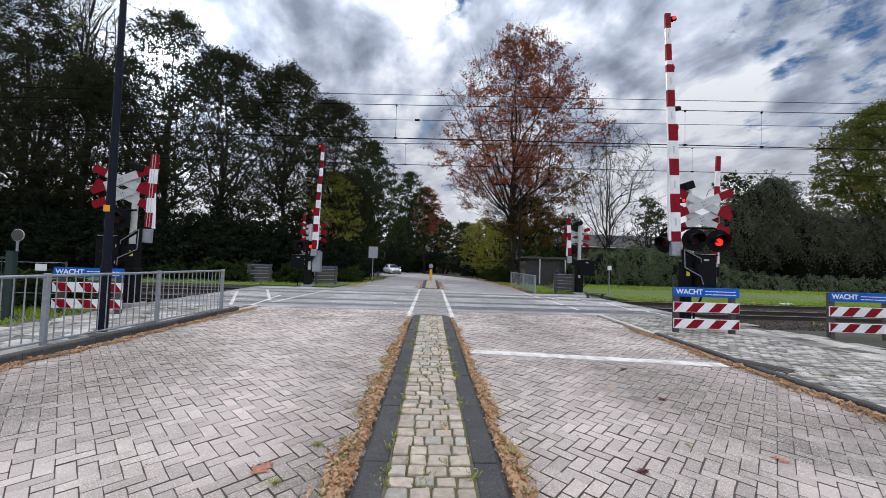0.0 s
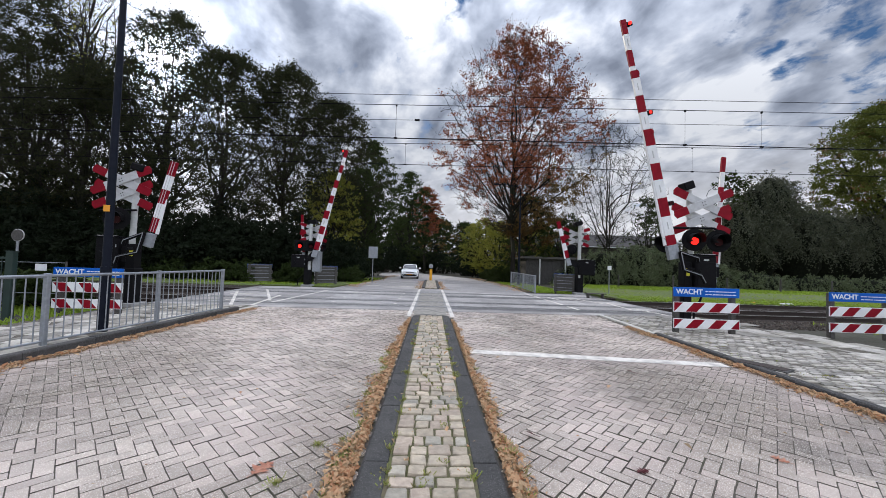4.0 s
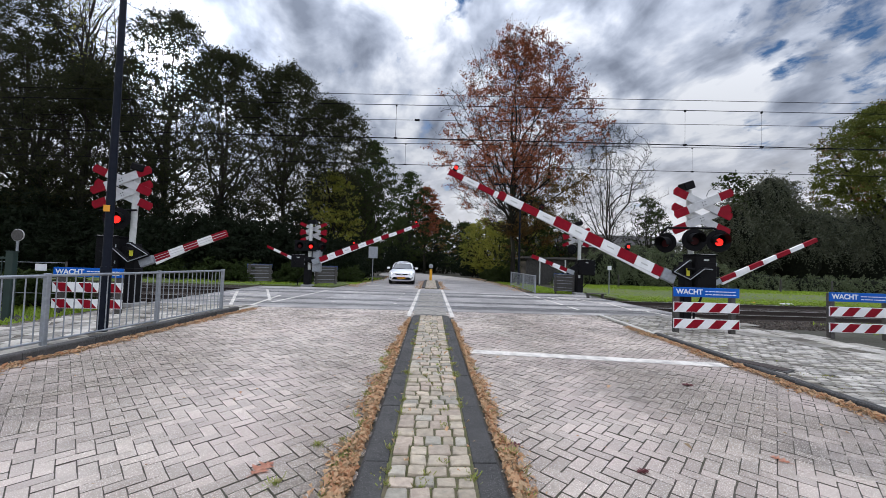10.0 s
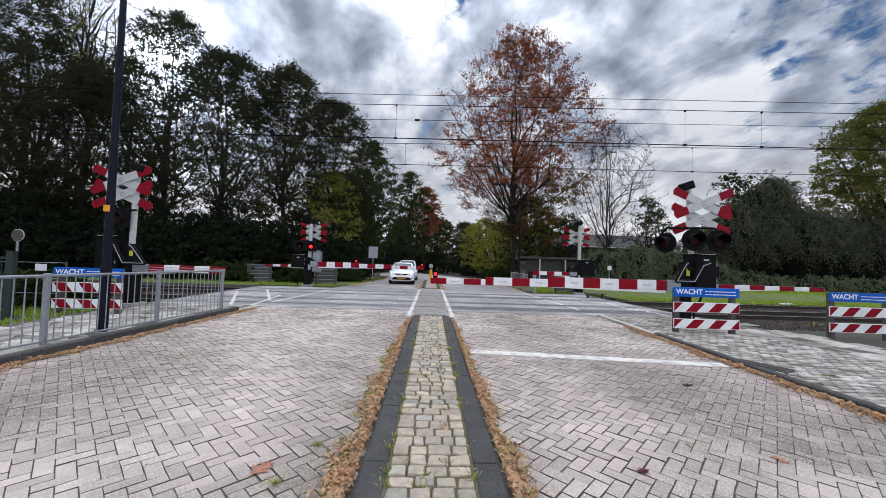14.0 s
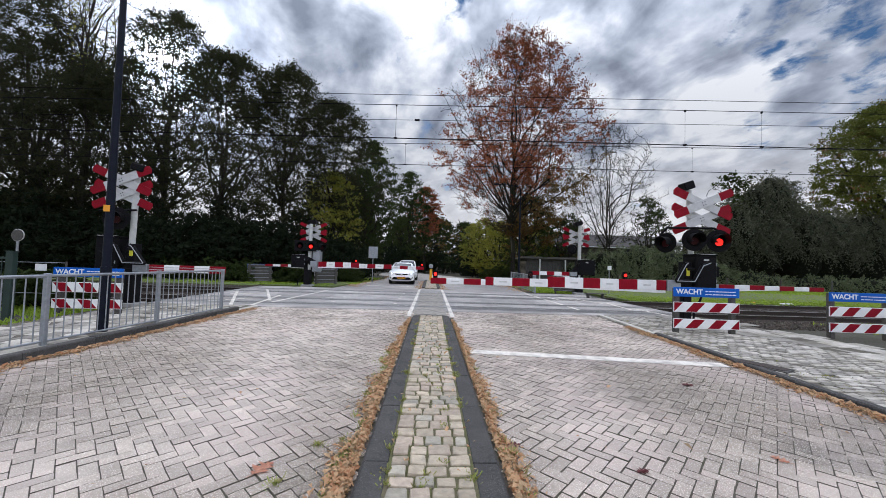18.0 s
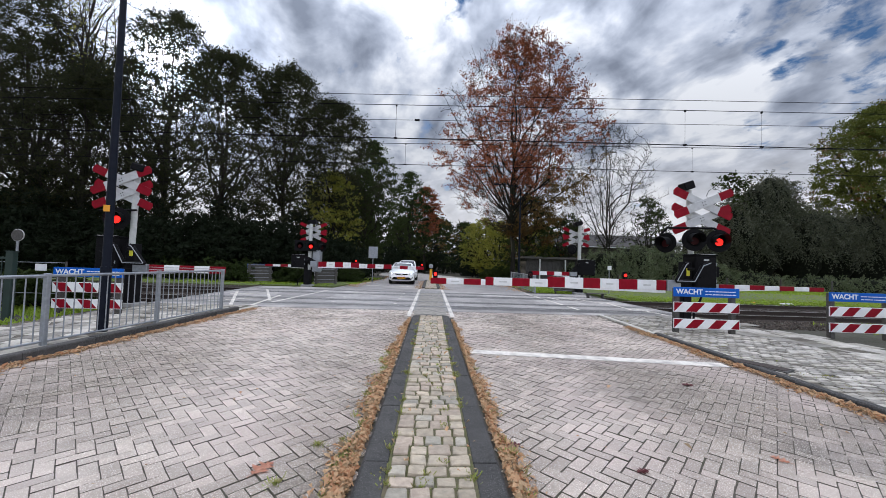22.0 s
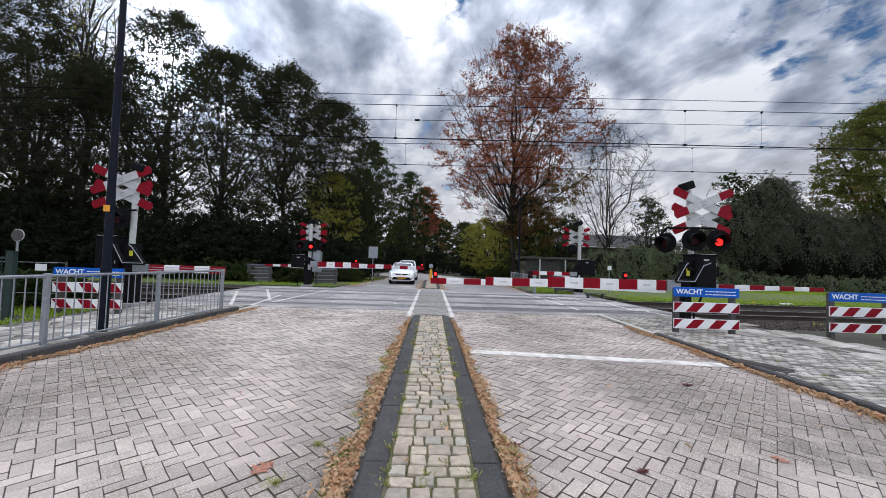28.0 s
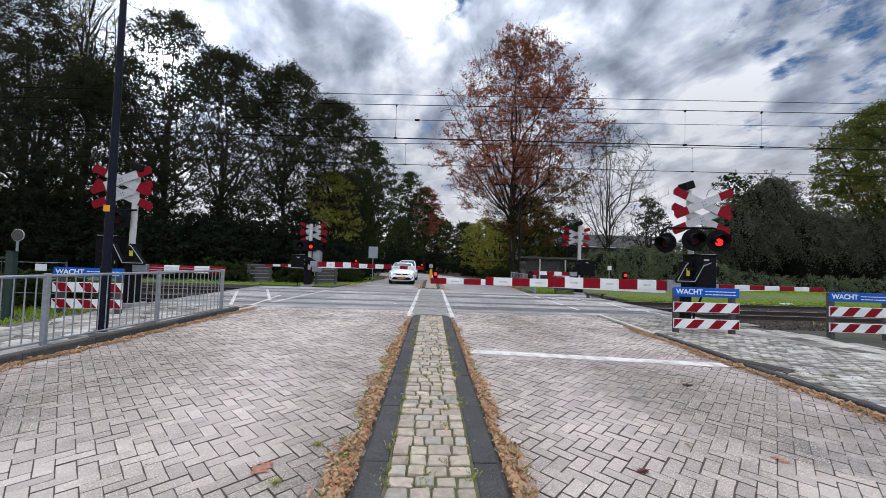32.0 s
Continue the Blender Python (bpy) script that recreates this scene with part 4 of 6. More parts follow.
def flasher(parent, at, r, states, depth=0.03):
    """A turning lens: one face lit red, the other dark."""
    bm = rods(((0, -depth / 2, 0), (0, depth / 2, 0), r), n=18)
    ob = part("turning_lens", bm, M["lens_dark"], parent, "red signal lens that flashes")
    ob.data.materials.append(M["glow_red"])
    for p in ob.data.polygons:
        if p.normal.y < -0.9:
            p.material_index = 1
    ob.location = at
    FLASH.append((ob, at, states))
    return ob


def lamp_head(gate, at, r, states, board=True, square=False, turn=0.0, hood=True):
    head = part("signal_lamp", rods(((0, 0.0, 0), (0, 0.16, 0), r * 0.62), n=20), M["black"], gate, "black round signal lamp with hood")
    head.matrix_basis = pose(*at, 0, 0, turn)
    if board:
        bm = bmesh.new()
        if square:
            bx(bm, -r, 0.0, -r, r, 0.02, r, 0.004)
        else:
            rod(bm, (0, 0.0, 0), (0, 0.02, 0), r, n=28)
        part("background_board", bm, M["black"], head, "round black background board")
    if hood:
        bm = bmesh.new()
        k = 12
        ro = [(math.cos(a), math.sin(a)) for a in [math.pi * (-0.12 + 1.24 * i / k) for i in range(k + 1)]]
        rows = [[bm.verts.new((c * q, y, s * q)) for c, s in ro] for q, y in ((r * 0.6, 0.0), (r * 0.58, -0.36), (r * 0.56, -0.36), (r * 0.57, 0.0))]
        for i in range(k):
            cut = 1.0 - 0.35 * abs(i - k / 2) / (k / 2)
            for row in rows[1:3]:
                row[i].co.y = -0.36 * cut
        for a, b in zip(rows, rows[1:]):
            for i in range(k):
                bm.faces.new((a[i], a[i + 1], b[i + 1], b[i]))
        bmesh.ops.recalc_face_normals(bm, faces=bm.faces)
        part("hood", bm, M["black"], head)
    if states is not None:
        flasher(head, (0, -0.012, -0.035), r * 0.33, states, 0.02)
    else:
        part("lens", rods(((0, -0.02, -0.02), (0, 0.0, -0.02), r * 0.36), n=18), M["lens_dark"], head, "dark red lens")
    return head


def cross_boards(gate, xc, y, z1, z2, half, rise, width, flip=1):
    """Two crosses one above the other; each board white with red ends, bolted in the middle."""
    for zc in (z1, z2):
        for k, sgn in enumerate((1, -1)):
            L = math.hypot(half, rise)
            ang = math.degrees(math.atan2(rise, half)) * sgn
            yy = y + (k * 0.035 + (0.07 if zc == z2 else 0)) * flip
            m = pose(xc, yy, zc, 0, -ang, 0)
            tip = 0.42 * half / 0.84
            bd = part("cross_board", box(-L + tip, -0.014, -width / 2, L - tip, 0.014, width / 2, 0.004, m), M["dull_white"], gate)
            for e in (-1, 1):
                o = [(e * (L - tip + 0.001), -width / 2), (e * (L - 0.04), -width / 2), (e * L, 0.0), (e * (L - 0.04), width / 2), (e * (L - tip + 0.001), width / 2)]
                bm = prism(o, -0.0135, 0.0135)
                bmesh.ops.transform(bm, matrix=m, verts=bm.verts)
                part("board_end", bm, M["red"], bd, "red board end")
            for bxx, bz in ((-0.05, 0.05), (0.05, 0.05), (-0.05, -0.05), (0.05, -0.05)):
                if k == 0:
                    bm = rods(((bxx * 0.7, -0.022, bz * 0.7), (bxx * 0.7, -0.012, bz * 0.7), 0.014), n=8)
                    bmesh.ops.transform(bm, matrix=m, verts=bm.verts)
                    part("bolt", bm, M["black"], bd)


def machine(gate, x0, x1, y0, y1, z0, z1, s):
    """The black drive housing with its lid, label and guard bars."""
    h = part("drive_housing", box(x0, y0, z0, x1, y1, z1, 0.03), M["black"], gate, "black drive housing")
    part("lid", box(x0 - 0.02, y0 - 0.02, z1, x1 + 0.02, y1 + 0.02, z1 + 0.035, 0.012), M["black"], h)
    part("lid_strip", box(x0 + 0.05, y0 + 0.0, z1 + 0.035, x1 - 0.05, y0 + 0.06, z1 + 0.045), M["aluminium"], h, "bright lid edge")
    part("door", box(x0 + 0.05, y0 - 0.012, z0 + 0.08, x1 - 0.04, y0 - 0.0005, z1 - 0.18, 0.005), M["black"], h, "black access door")
    for z in (z0 + 0.16, z1 - 0.27):
        part("hinge", rods(((x1 - 0.035, y0 - 0.016, z), (x1 - 0.035, y0 - 0.016, z + 0.08), 0.012), n=8), M["steel"], h, "worn steel hinge")
    part("gear_cover", rods(((x0 + 0.16, y0 - 0.045, (z0 + z1) / 2 - 0.05), (x0 + 0.16, y0 - 0.013, (z0 + z1) / 2 - 0.05), 0.1), n=18), M["black"], h, "round gear cover")
    part("conduit", tube_line(bmesh.new(), [(x1 - 0.1, y1 - 0.1, z0 + 0.01), (x1 - 0.12, y1 - 0.1, z0 - 0.3), ((x0 + x1) / 2 - 0.1, y1 - 0.2, z0 - 0.7), ((x0 + x1) / 2 - 0.12, y1 - 0.2, -0.1)], 0.028), M["black"], h, "bent cable conduit")
    part("type_plate", box((x0 + x1) / 2 - 0.07, y0 - 0.008, z1 - 0.14, (x0 + x1) / 2 + 0.07, y0 - 0.002, z1 - 0.1), M["greypost"], h)
    return h


def gate_base(gate, x, y, w=0.34, h=0.35):
    part("concrete_foot", box(x - w / 2 - 0.1, y - w / 2 - 0.1, -0.3, x + w / 2 + 0.1, y + w / 2 + 0.1, 0.1, 0.02), M["concrete"], gate)
    part("pedestal", box(x - w / 2, y - w / 2, 0.1, x + w / 2, y + w / 2, h + 0.7, 0.02), M["black"], gate, "black steel pedestal")


# states of the lamps at 0, 1, 2 ... 32 s
#                  0         1         2         3
#                  012345678901234567890123456789012
NR_FLASH = "RRRRLLRRR-RL---LRLRLRLRLRLRLRLRLR"
FL_FLASH = "RRRRLLRRRLRLRLRLRLRLRLRLRLRLRLRLR"
NL_FLASH = "LRRRLLRLRLRLLRLRLRLLRLRLRLRLLRLRL"


def on(pattern, which):
    return [c == which for c in pattern]


def build_gates():
    g = thing("crossing_gate", (7.3, 9.6, 0.03), "black level crossing gate with long striped barrier and double cross", "crossing gate", "gates of the crossing")
    gate_base(g, -0.31, 0.0, 0.24)
    machine(g, -0.17, 0.43, -0.22, 0.3, 1.0, 1.88, -1)
    part("side_box", box(0.432, -0.15, 1.3, 0.56, 0.2, 1.58, 0.015), M["black"], g)
    part("post", rods(((0.02, 0.16, 0.9), (-0.12, 0.12, 3.72), 0.075), n=16), M["greypost"], g, "grey round post")
    part("upright", box(-0.42, -0.13, 0.9, -0.2, 0.11, 1.7, 0.01), M["black"], g)
    part("label", box(-0.36, -0.14, 1.32, -0.27, -0.132, 1.52), M["lime"], g, "yellow warning label")
    cross_boards(g, 0.2, -0.03, 3.33, 2.9, 0.83, 0.36, 0.22)
    part("bell", box(-0.14, -0.14, 0, 0.16, 0.14, 0.22, 0.02, pose(-0.17, 0.1, 3.72, 0, -20, 0)), M["black"], g, "black bell housing tilted on the post")
    part("lamp_beam", tube_line(bmesh.new(), [(-1.02, 0.0, 2.42), (-0.86, -0.1, 2.62), (0.42, -0.12, 2.64), (0.56, -0.12, 2.56)], 0.03), M["black"], g)
    lamp_head(g, (-0.27, -0.3, 2.29), 0.3, on(NR_FLASH, "L"), turn=-14)
    lamp_head(g, (0.4, -0.3, 2.28), 0.3, on(NR_FLASH, "R"), turn=-14)
    lamp_head(g, (-0.92, -0.1, 2.2), 0.27, None, turn=-62)
    part("lamp_bracket", rods(((-1.15, 0.1, 2.22), (-0.3, 0.12, 2.2), 0.045)), M["greypost"], g, "grey lamp bracket tube")
    barrier_arm(g, (-0.32, -0.32, 1.5), -1, 6.98, 0.66, 0.265, 0.15, NR_BANDS, 0.45, 0.0, ((1.84, on(NR_FLASH, "R")), (4.36, on(NR_FLASH, "L")), (6.86, None)), "long red and white half barrier arm", [[(-0.84, -0.42, 1.18), (-0.6, -0.42, 1.62), (-0.5, -0.36, 1.66)], [(-0.84, -0.42, 1.18), (-0.37, -0.42, 1.18), (-0.14, -0.42, 1.6), (0.08, -0.4, 1.68)]])
    barrier_arm(g, (0.5, 0.32, 1.3), 1, 3.5, 0.3, 0.13, 0.12, 7, 0.27, 0.0, (), "short red and white footway barrier arm", rate=0.14)

    g = thing("crossing_gate", (-8.3, 10.2, 0.03), "black level crossing gate with footway barrier and double cross", "crossing gate", "gates of the crossing")
    gate_base(g, 0.0, 0)
    machine(g, -0.85, -0.25, -0.22, 0.3, 1.0, 1.88, 1)
    part("drive_arm", box(-0.26, -0.1, 1.2, 0.1, 0.15, 1.66, 0.02), M["black"], g)
    part("post", rods(((-0.1, 0.05, 0.9), (-0.06, 0.05, 3.75), 0.075), n=16), M["greypost"], g, "grey round post")
    part("upright", box(-0.1, -0.13, 0.9, 0.14, 0.12, 1.72, 0.01), M["black"], g)
    part("label", box(0.0, -0.14, 1.38, 0.1, -0.132, 1.56), M["lime"], g, "yellow warning label")
    cross_boards(g, -0.37, -0.1, 3.48, 3.09, 0.8, 0.34, 0.22)
    part("bell", box(-0.2, -0.2, 0, 0.17, 0.2, 0.2, 0.03, pose(0.05, 0.05, 3.75, 0, 15, 0)), M["black"], g, "black bell housing tilted on the post")
    part("lamp_beam", tube_line(bmesh.new(), [(-0.95, -0.05, 2.62), (0.05, -0.05, 2.66)], 0.03), M["black"], g)
    lamp_head(g, (-0.3, -0.25, 2.4), 0.3, on(NL_FLASH, "R"), turn=22)
    lamp_head(g, (-0.62, 0.35, 2.4), 0.28, None, turn=150)
    barrier_arm(g, (0.08, -0.3, 1.57), 1, 2.62, 0.5, 0.19, 0.19, 5, 0.5, 0.25, (), "short red and white footway barrier arm", [[(0.63, -0.4, 1.2), (0.3, -0.4, 1.64), (0.2, -0.36, 1.68)], [(0.63, -0.4, 1.2), (0.09, -0.4, 1.2), (-0.17, -0.4, 1.68), (-0.36, -0.36, 1.72)]])

    g = thing("crossing_gate", (-6.45, 19.4, 0.0), "black level crossing gate with striped barrier beyond the tracks", "crossing gate", "gates of the crossing")
    gate_base(g, -0.15, 0)
    machine(g, -0.98, -0.22, -0.25, 0.3, 1.0, 1.66, 1)
    part("post", rods(((-0.05, -0.1, 0.9), (-0.05, -0.1, 3.35), 0.09), n=14), M["greypost"], g, "grey round post")
    part("cabinet", box(0.12, -0.2, 0.8, 0.52, 0.2, 1.95, 0.02), M["steel"], g, "grey steel cabinet")
    cross_boards(g, 0.0, 0.12, 3.1, 2.74, 0.72, 0.3, 0.17)
    part("bell", box(-0.22, -0.18, 0, 0.22, 0.18, 0.22, 0.03, pose(0, 0, 3.35, 0, -8, 0)), M["black"], g, "black bell housing")
    part("lamp_beam", rods(((-0.8, -0.2, 2.15), (0.6, -0.2, 2.15), 0.03)), M["black"], g)
    lamp_head(g, (-0.53, -0.3, 2.17), 0.28, on(FL_FLASH, "L"), square=True, hood=False)
    lamp_head(g, (0.05, -0.3, 2.16), 0.28, on(FL_FLASH, "R"), square=True, hood=False)
    lamp_head(g, (0.55, -0.1, 2.13), 0.26, None, turn=40)
    barrier_arm(g, (-0.08, -0.3, 1.49), 1, 6.15, 0.45, 0.27, 0.17, 13, 0.28, 0.25, ((2.55, on(FL_FLASH, "R")), (6.05, None)), "long red and white half barrier arm")
    barrier_arm(g, (-0.1, 0.3, 1.47), -1, 2.45, 0.3, 0.13, 0.12, 5, 0.4, 0.0, (), "short red and white footway barrier arm", rate=0.14)

    g = thing("crossing_gate", (8.07, 19.3, 0.0), "black level crossing gate beyond the tracks with short footway barrier", "crossing gate", "gates of the crossing")
    gate_base(g, 0.05, 0)
    machine(g, -0.1, 0.85, -0.25, 0.3, 1.05, 1.85, -1)
    part("post", rods(((0.0, -0.1, 0.9), (0.02, -0.1, 3.75), 0.09), n=14), M["greypost"], g, "grey round post")
    part("label", box(-0.1, -0.262, 1.45, 0.0, -0.252, 1.65), M["lime"], g, "yellow warning label")
    cross_boards(g, -0.07, 0.12, 3.32, 2.95, 0.75, 0.3, 0.17)
    part("bell", box(-0.2, -0.2, 0, 0.2, 0.2, 0.24, 0.03, pose(-0.05, -0.1, 3.75, 0, -20, 0)), M["black"], g, "black bell housing tilted on the post")
    lamp_head(g, (-0.3, 0.1, 2.45), 0.26, None, turn=150)
    barrier_arm(g, (-0.1, -0.3, 1.6), -1, 2.55, 0.4, 0.2, 0.2, 5, 0.5, 0.5, (), "short red and white footway barrier arm")


build_gates()


# ---------------------------------------------------------------- warning boards
def warning_board(at, rz, seed_label, right=True, width=1.54, closed=False):
    b = thing("warning_board", at, seed_label, "warning sign", "warning boards at the footways", rz)
    h = width / 2
    for x in (-h + 0.1, h - 0.12):
        part("board_post", box(x - 0.06, 0.0, -0.25, x + 0.06, 0.1, 1.06, 0.012), M["wood_grey"], b, "weathered grey post")
    if closed:
        part("back_sheet", box(-h + 0.02, 0.013, 0.1, h - 0.02, 0.025, 1.07), M["wood_grey"], b, "dark weathered back sheet")
    plate = part("name_plate", box(-h, -0.03, 0.86, h, -0.004, 1.08, 0.006), M["blue"], b, "blue plate with white words")
    lettering("word", "WACHT", 0.165, M["white"], plate, (-h + 0.055, -0.031, 0.975), 0.004)
    for r, z in enumerate((0.995, 0.925)):
        x = -h + 0.74
        rr = random.Random(r + 5)
        while x < h - 0.09:
            w = rr.uniform(0.03, 0.08)
            part("small_print", box(x, -0.0345, z - 0.01, min(x + w, h - 0.05), -0.0302, z + 0.01), M["white"], plate)
            x += w + 0.016
    for z0, z1 in ((0.5, 0.735), (0.12, 0.345), (0.86, 1.08)):
        bk = part("plank_back", box(-h + 0.01, -0.0035, z0 + 0.01, h - 0.01, -0.0005, z1 - 0.01), M["wood_grey"], b, "dark weathered back of the plank")
        part("back_lip", box(-h + 0.01, -0.0004, z1 - 0.03, h - 0.01, 0.012, z1 - 0.012), M["steel"], bk)
        if closed:
            part("slat_edge", box(-h + 0.02, 0.026, z1 - 0.06, h - 0.02, 0.034, z1 - 0.035), M["steel"], bk, "pale slat edge")
            part("slat_edge", box(-h + 0.02, 0.026, z0 + 0.02, h - 0.02, 0.034, z0 + 0.045), M["steel"], bk, "pale slat edge")
        if z0 > 0.8:
            continue
        pl = part("striped_plank", box(-h, -0.03, z0, h, -0.004, z1, 0.004), M["white"], b, "white plank with slanting red stripes")
        sl, step, first = (0.2, 0.525, -0.25) if right else (-0.17, 0.55, -0.365)
        for i in range(5):
            x = -h + first + step * i
            pts = [(x, z0 + 0.012), (x + 0.262, z0 + 0.012), (x + 0.262 + sl, z1 - 0.012), (x + sl, z1 - 0.012)]
            poly = clip_x(pts, -h + 0.012, h - 0.012)
            if len(poly) > 2:
                part("stripe", prism(poly, -0.0345, -0.0302), M["red"], pl)
    return b


def clip_x(pts, lo, hi):
    for lim, sg in ((lo, 1), (hi, -1)):
        out = []
        for (x0, z0), (x1, z1) in zip(pts, pts[1:] + pts[:1]):
            a, b = (x0 - lim) * sg >= 0, (x1 - lim) * sg >= 0
            if a:
                out.append((x0, z0))
            if a != b:
                t = (lim - x0) / (x1 - x0)
                out.append((lim, z0 + t * (z1 - z0)))
        pts = out
        if len(pts) < 3:
            return []
    return pts


LBL = "blue warning plate above two red and white striped planks"
warning_board((6.48, 8.2, 0.02), -2, LBL)
warning_board((10.4, 8.3, 0.0), -3, LBL)
warning_board((-8.1, 8.75, 0.03), 3, LBL, right=False)
warning_board((-9.9, 21.0, 0.0), 205, "warning planks seen from their weathered grey back", width=1.3, closed=True)
warning_board((-6.1, 21.0, 0.0), 205, "warning planks seen from their weathered grey back", width=1.3, closed=True)
warning_board((7.55, 19.9, 0.0), 150, "warning planks seen from behind beside the far footway", width=1.2, closed=True)


# ---------------------------------------------------------------- railings, masts and posts
def railing(posts, label, top=1.08, bars=0.13, group="railings", low=0.09):
    f = thing("railing", (*posts[0], 0.0), label, "railing", group)
    o = Vector((*posts[0], 0))
    P = [Vector((*p, 0)) - o for p in posts]
    for p in P:
        part("railing_post", box(p.x - 0.035, p.y - 0.035, -0.15, p.x + 0.035, p.y + 0.035, top + 0.04, 0.008), M["steel"], f)
    for a, b in zip(P, P[1:]):
        up = Vector((0, 0, top))
        part("top_rail", rods((a + up, b + up, 0.024)), M["steel"], f)
        lo = Vector((0, 0, low))
        part("bottom_rail", rods((a + lo, b + lo, 0.018)), M["steel"], f)
        n = int((b - a).length / bars)
        for i in range(1, n):
            q = a.lerp(b, i / n)
            part("baluster", rods((q + lo, q + up, 0.009), n=6), M["steel"], f)


railing([(-6.35, 1.7), (-6.15, 3.72), (-5.95, 5.75), (-5.76, 7.77), (-5.58, 9.77)], "galvanised steel pedestrian railing along the kerb", 1.1)
railing([(5.5, 18.6), (5.75, 22.0), (5.9, 26.0)], "low galvanised steel railing beside the far footway", 0.95, 0.2)

mast = thing("lamp_mast", (-6.03, 6.83, 0.03), "tall dark blue painted steel lamp mast behind the railing", "street lamp")
part("mast_tube", rods(((0, 0, 0), (0, 0, 1.2), 0.084), ((0, 0, 1.2), (0, 0, 2.6), 0.068), n=18), M["navy"], mast)
bm = rod(bmesh.new(), (0, 0, 2.6), (-0.02, 0, 9.0), 0.064, 0.042, 18)
part("mast_top", bm, M["navy"], mast)
part("mast_label", box(-0.055, -0.078, 2.22, 0.06, -0.072, 2.34), M["orange"], mast, "orange number label")
part("mast_arm", rods(((0, 0, 9.0), (0.9, 0.3, 9.3), 0.04)), M["navy"], mast)
part("lantern", box(0.8, 0.15, 9.22, 1.5, 0.45, 9.36, 0.05), M["steel"], mast)


def street_lamp(at, h, arm, label):
    s = thing("street_lamp", at, label, "street lamp", "street lamps along the far road")
    part("pole", rod(bmesh.new(), (0, 0, 0), (0, 0, h), 0.09, 0.05, 10), M["navy"], s)
    part("arm", tube_line(bmesh.new(), [(0, 0, h), (arm * 0.3, 0, h + 0.25), (arm, 0, h + 0.3)], 0.035), M["navy"], s)
    part("lantern", box(min(arm, arm * 1.4), -0.1, h + 0.24, max(arm, arm * 1.4), 0.1, h + 0.34, 0.03), M["navy"], s)


street_lamp((6.7, 27.0, -0.05), 7.4, -1.5, "dark street lamp with a curved arm over the road")
street_lamp((5.98, 45.0, -0.35), 6.6, -0.4, "slim dark street lamp far down the road")

b = thing("keep_left_bollard", (0.0, 28.0, -0.02), "yellow bollard with a round dull sign on the far median", "bollard")
part("bollard_post", box(-0.1, -0.1, 0, 0.1, 0.1, 0.95, 0.03), M["yellow"], b, "bright yellow plastic post")
part("round_sign", rods(((0, -0.05, 1.2), (0, -0.02, 1.2), 0.15), n=24), M["steel"], b, "round dull blue-grey sign")
part("sign_rim", rods(((0, -0.019, 1.2), (0, 0.0, 1.2), 0.165), n=24), M["greypost"], b)

s = thing("information_sign", (-3.9, 24.0, 0.0), "grey rectangular traffic sign seen from its back", "traffic sign")
part("sign_post", rods(((0, 0, -0.1), (0, 0, 2.4), 0.03)), M["steel"], s)
part("sign_panel", box(-0.3, -0.03, 1.65, 0.3, -0.01, 2.42, 0.006), M["steel"], s)

s = thing("small_sign", (9.9, 19.5, 0.0), "small white plate on a thin post in the grass", "sign")
part("sign_post", rods(((0, 0, -0.1), (0, 0, 1.5), 0.025)), M["steel"], s)
part("sign_panel", box(-0.11, -0.04, 1.38, 0.11, -0.026, 1.6, 0.006), M["white"], s)
s = thing("small_sign", (-10.3, 9.2, 0.0), "small round grey sign on a post beside the footpath", "sign")
part("sign_post", rods(((0, 0, -0.1), (0, 0, 2.0), 0.025)), M["steel"], s)
part("sign_panel", rods(((0, -0.03, 1.85), (0, -0.015, 1.85), 0.14), n=20), M["wood_grey"], s)
part("sign_rim", rods(((0, -0.014, 1.85), (0, 0.0, 1.85), 0.155), n=20), M["greypost"], s)
for i, x in enumerate((13.5, 17.5, 21.5, 25.5, 29.4)):
    s = thing("fence_post", (x, 25.2, 0.0), "weathered wooden fence post in the rough grass", "post", "posts in the verge", rz=i * 17)
    bm = bmesh.new()
    head = Vector((0.02 * (i % 3 - 1), 0, 1.0 + 0.06 * (i % 2)))
    rod(bm, (0, 0, -0.15), head, 0.06, 0.052, 9)
    rod(bm, head, head + Vector((0, 0, 0.03)), 0.052, 0.03, 9)
    part("post_shaft", bm, M["wood_grey"], s)
c = thing("garden_gate", (-9.19, 8.12, 0.0), "dark green steel gate with a square post beside the footpath", "gate")
part("gate_post", box(-0.075, -0.06, -0.1, 0.075, 0.06, 1.44, 0.01), M["green_box"], c)
part("post_cap", box(-0.085, -0.07, 1.44, 0.085, 0.07, 1.46, 0.004), M["green_box"], c)
for z in (0.12, 0.72, 1.3):
    part("gate_rail", box(-1.9, -0.025, z - 0.025, -0.08, 0.025, z + 0.025, 0.004), M["green_box"], c)
for i in range(15):
    part("gate_bar", rods(((-0.2 - i * 0.12, 0, 0.1), (-0.2 - i * 0.12, 0, 1.32), 0.011), n=6), M["green_box"], c)
part("gate_post", box(-2.05, -0.06, -0.1, -1.9, 0.06, 1.44, 0.01), M["green_box"], c)
c = thing("wire_fence", (-10.55, 9.6, 0.0), "low wire fence with a white notice beside the track", "fence")
part("notice", box(0.62, -0.32, 0.98, 0.9, -0.305, 1.15, 0.004), M["white"], c, "white paper notice")
for z in (0.4, 0.78, 1.17):
    part("fence_wire", rods(((-1.6, -0.29, z), (1.35, -0.29, z + 0.02), 0.008), n=6), M["steel"], c)
for x in (-1.6, -0.1, 1.35):
    part("fence_post", rods(((x, -0.29, -0.1), (x, -0.29, 1.22), 0.022)), M["wood_grey"], c)


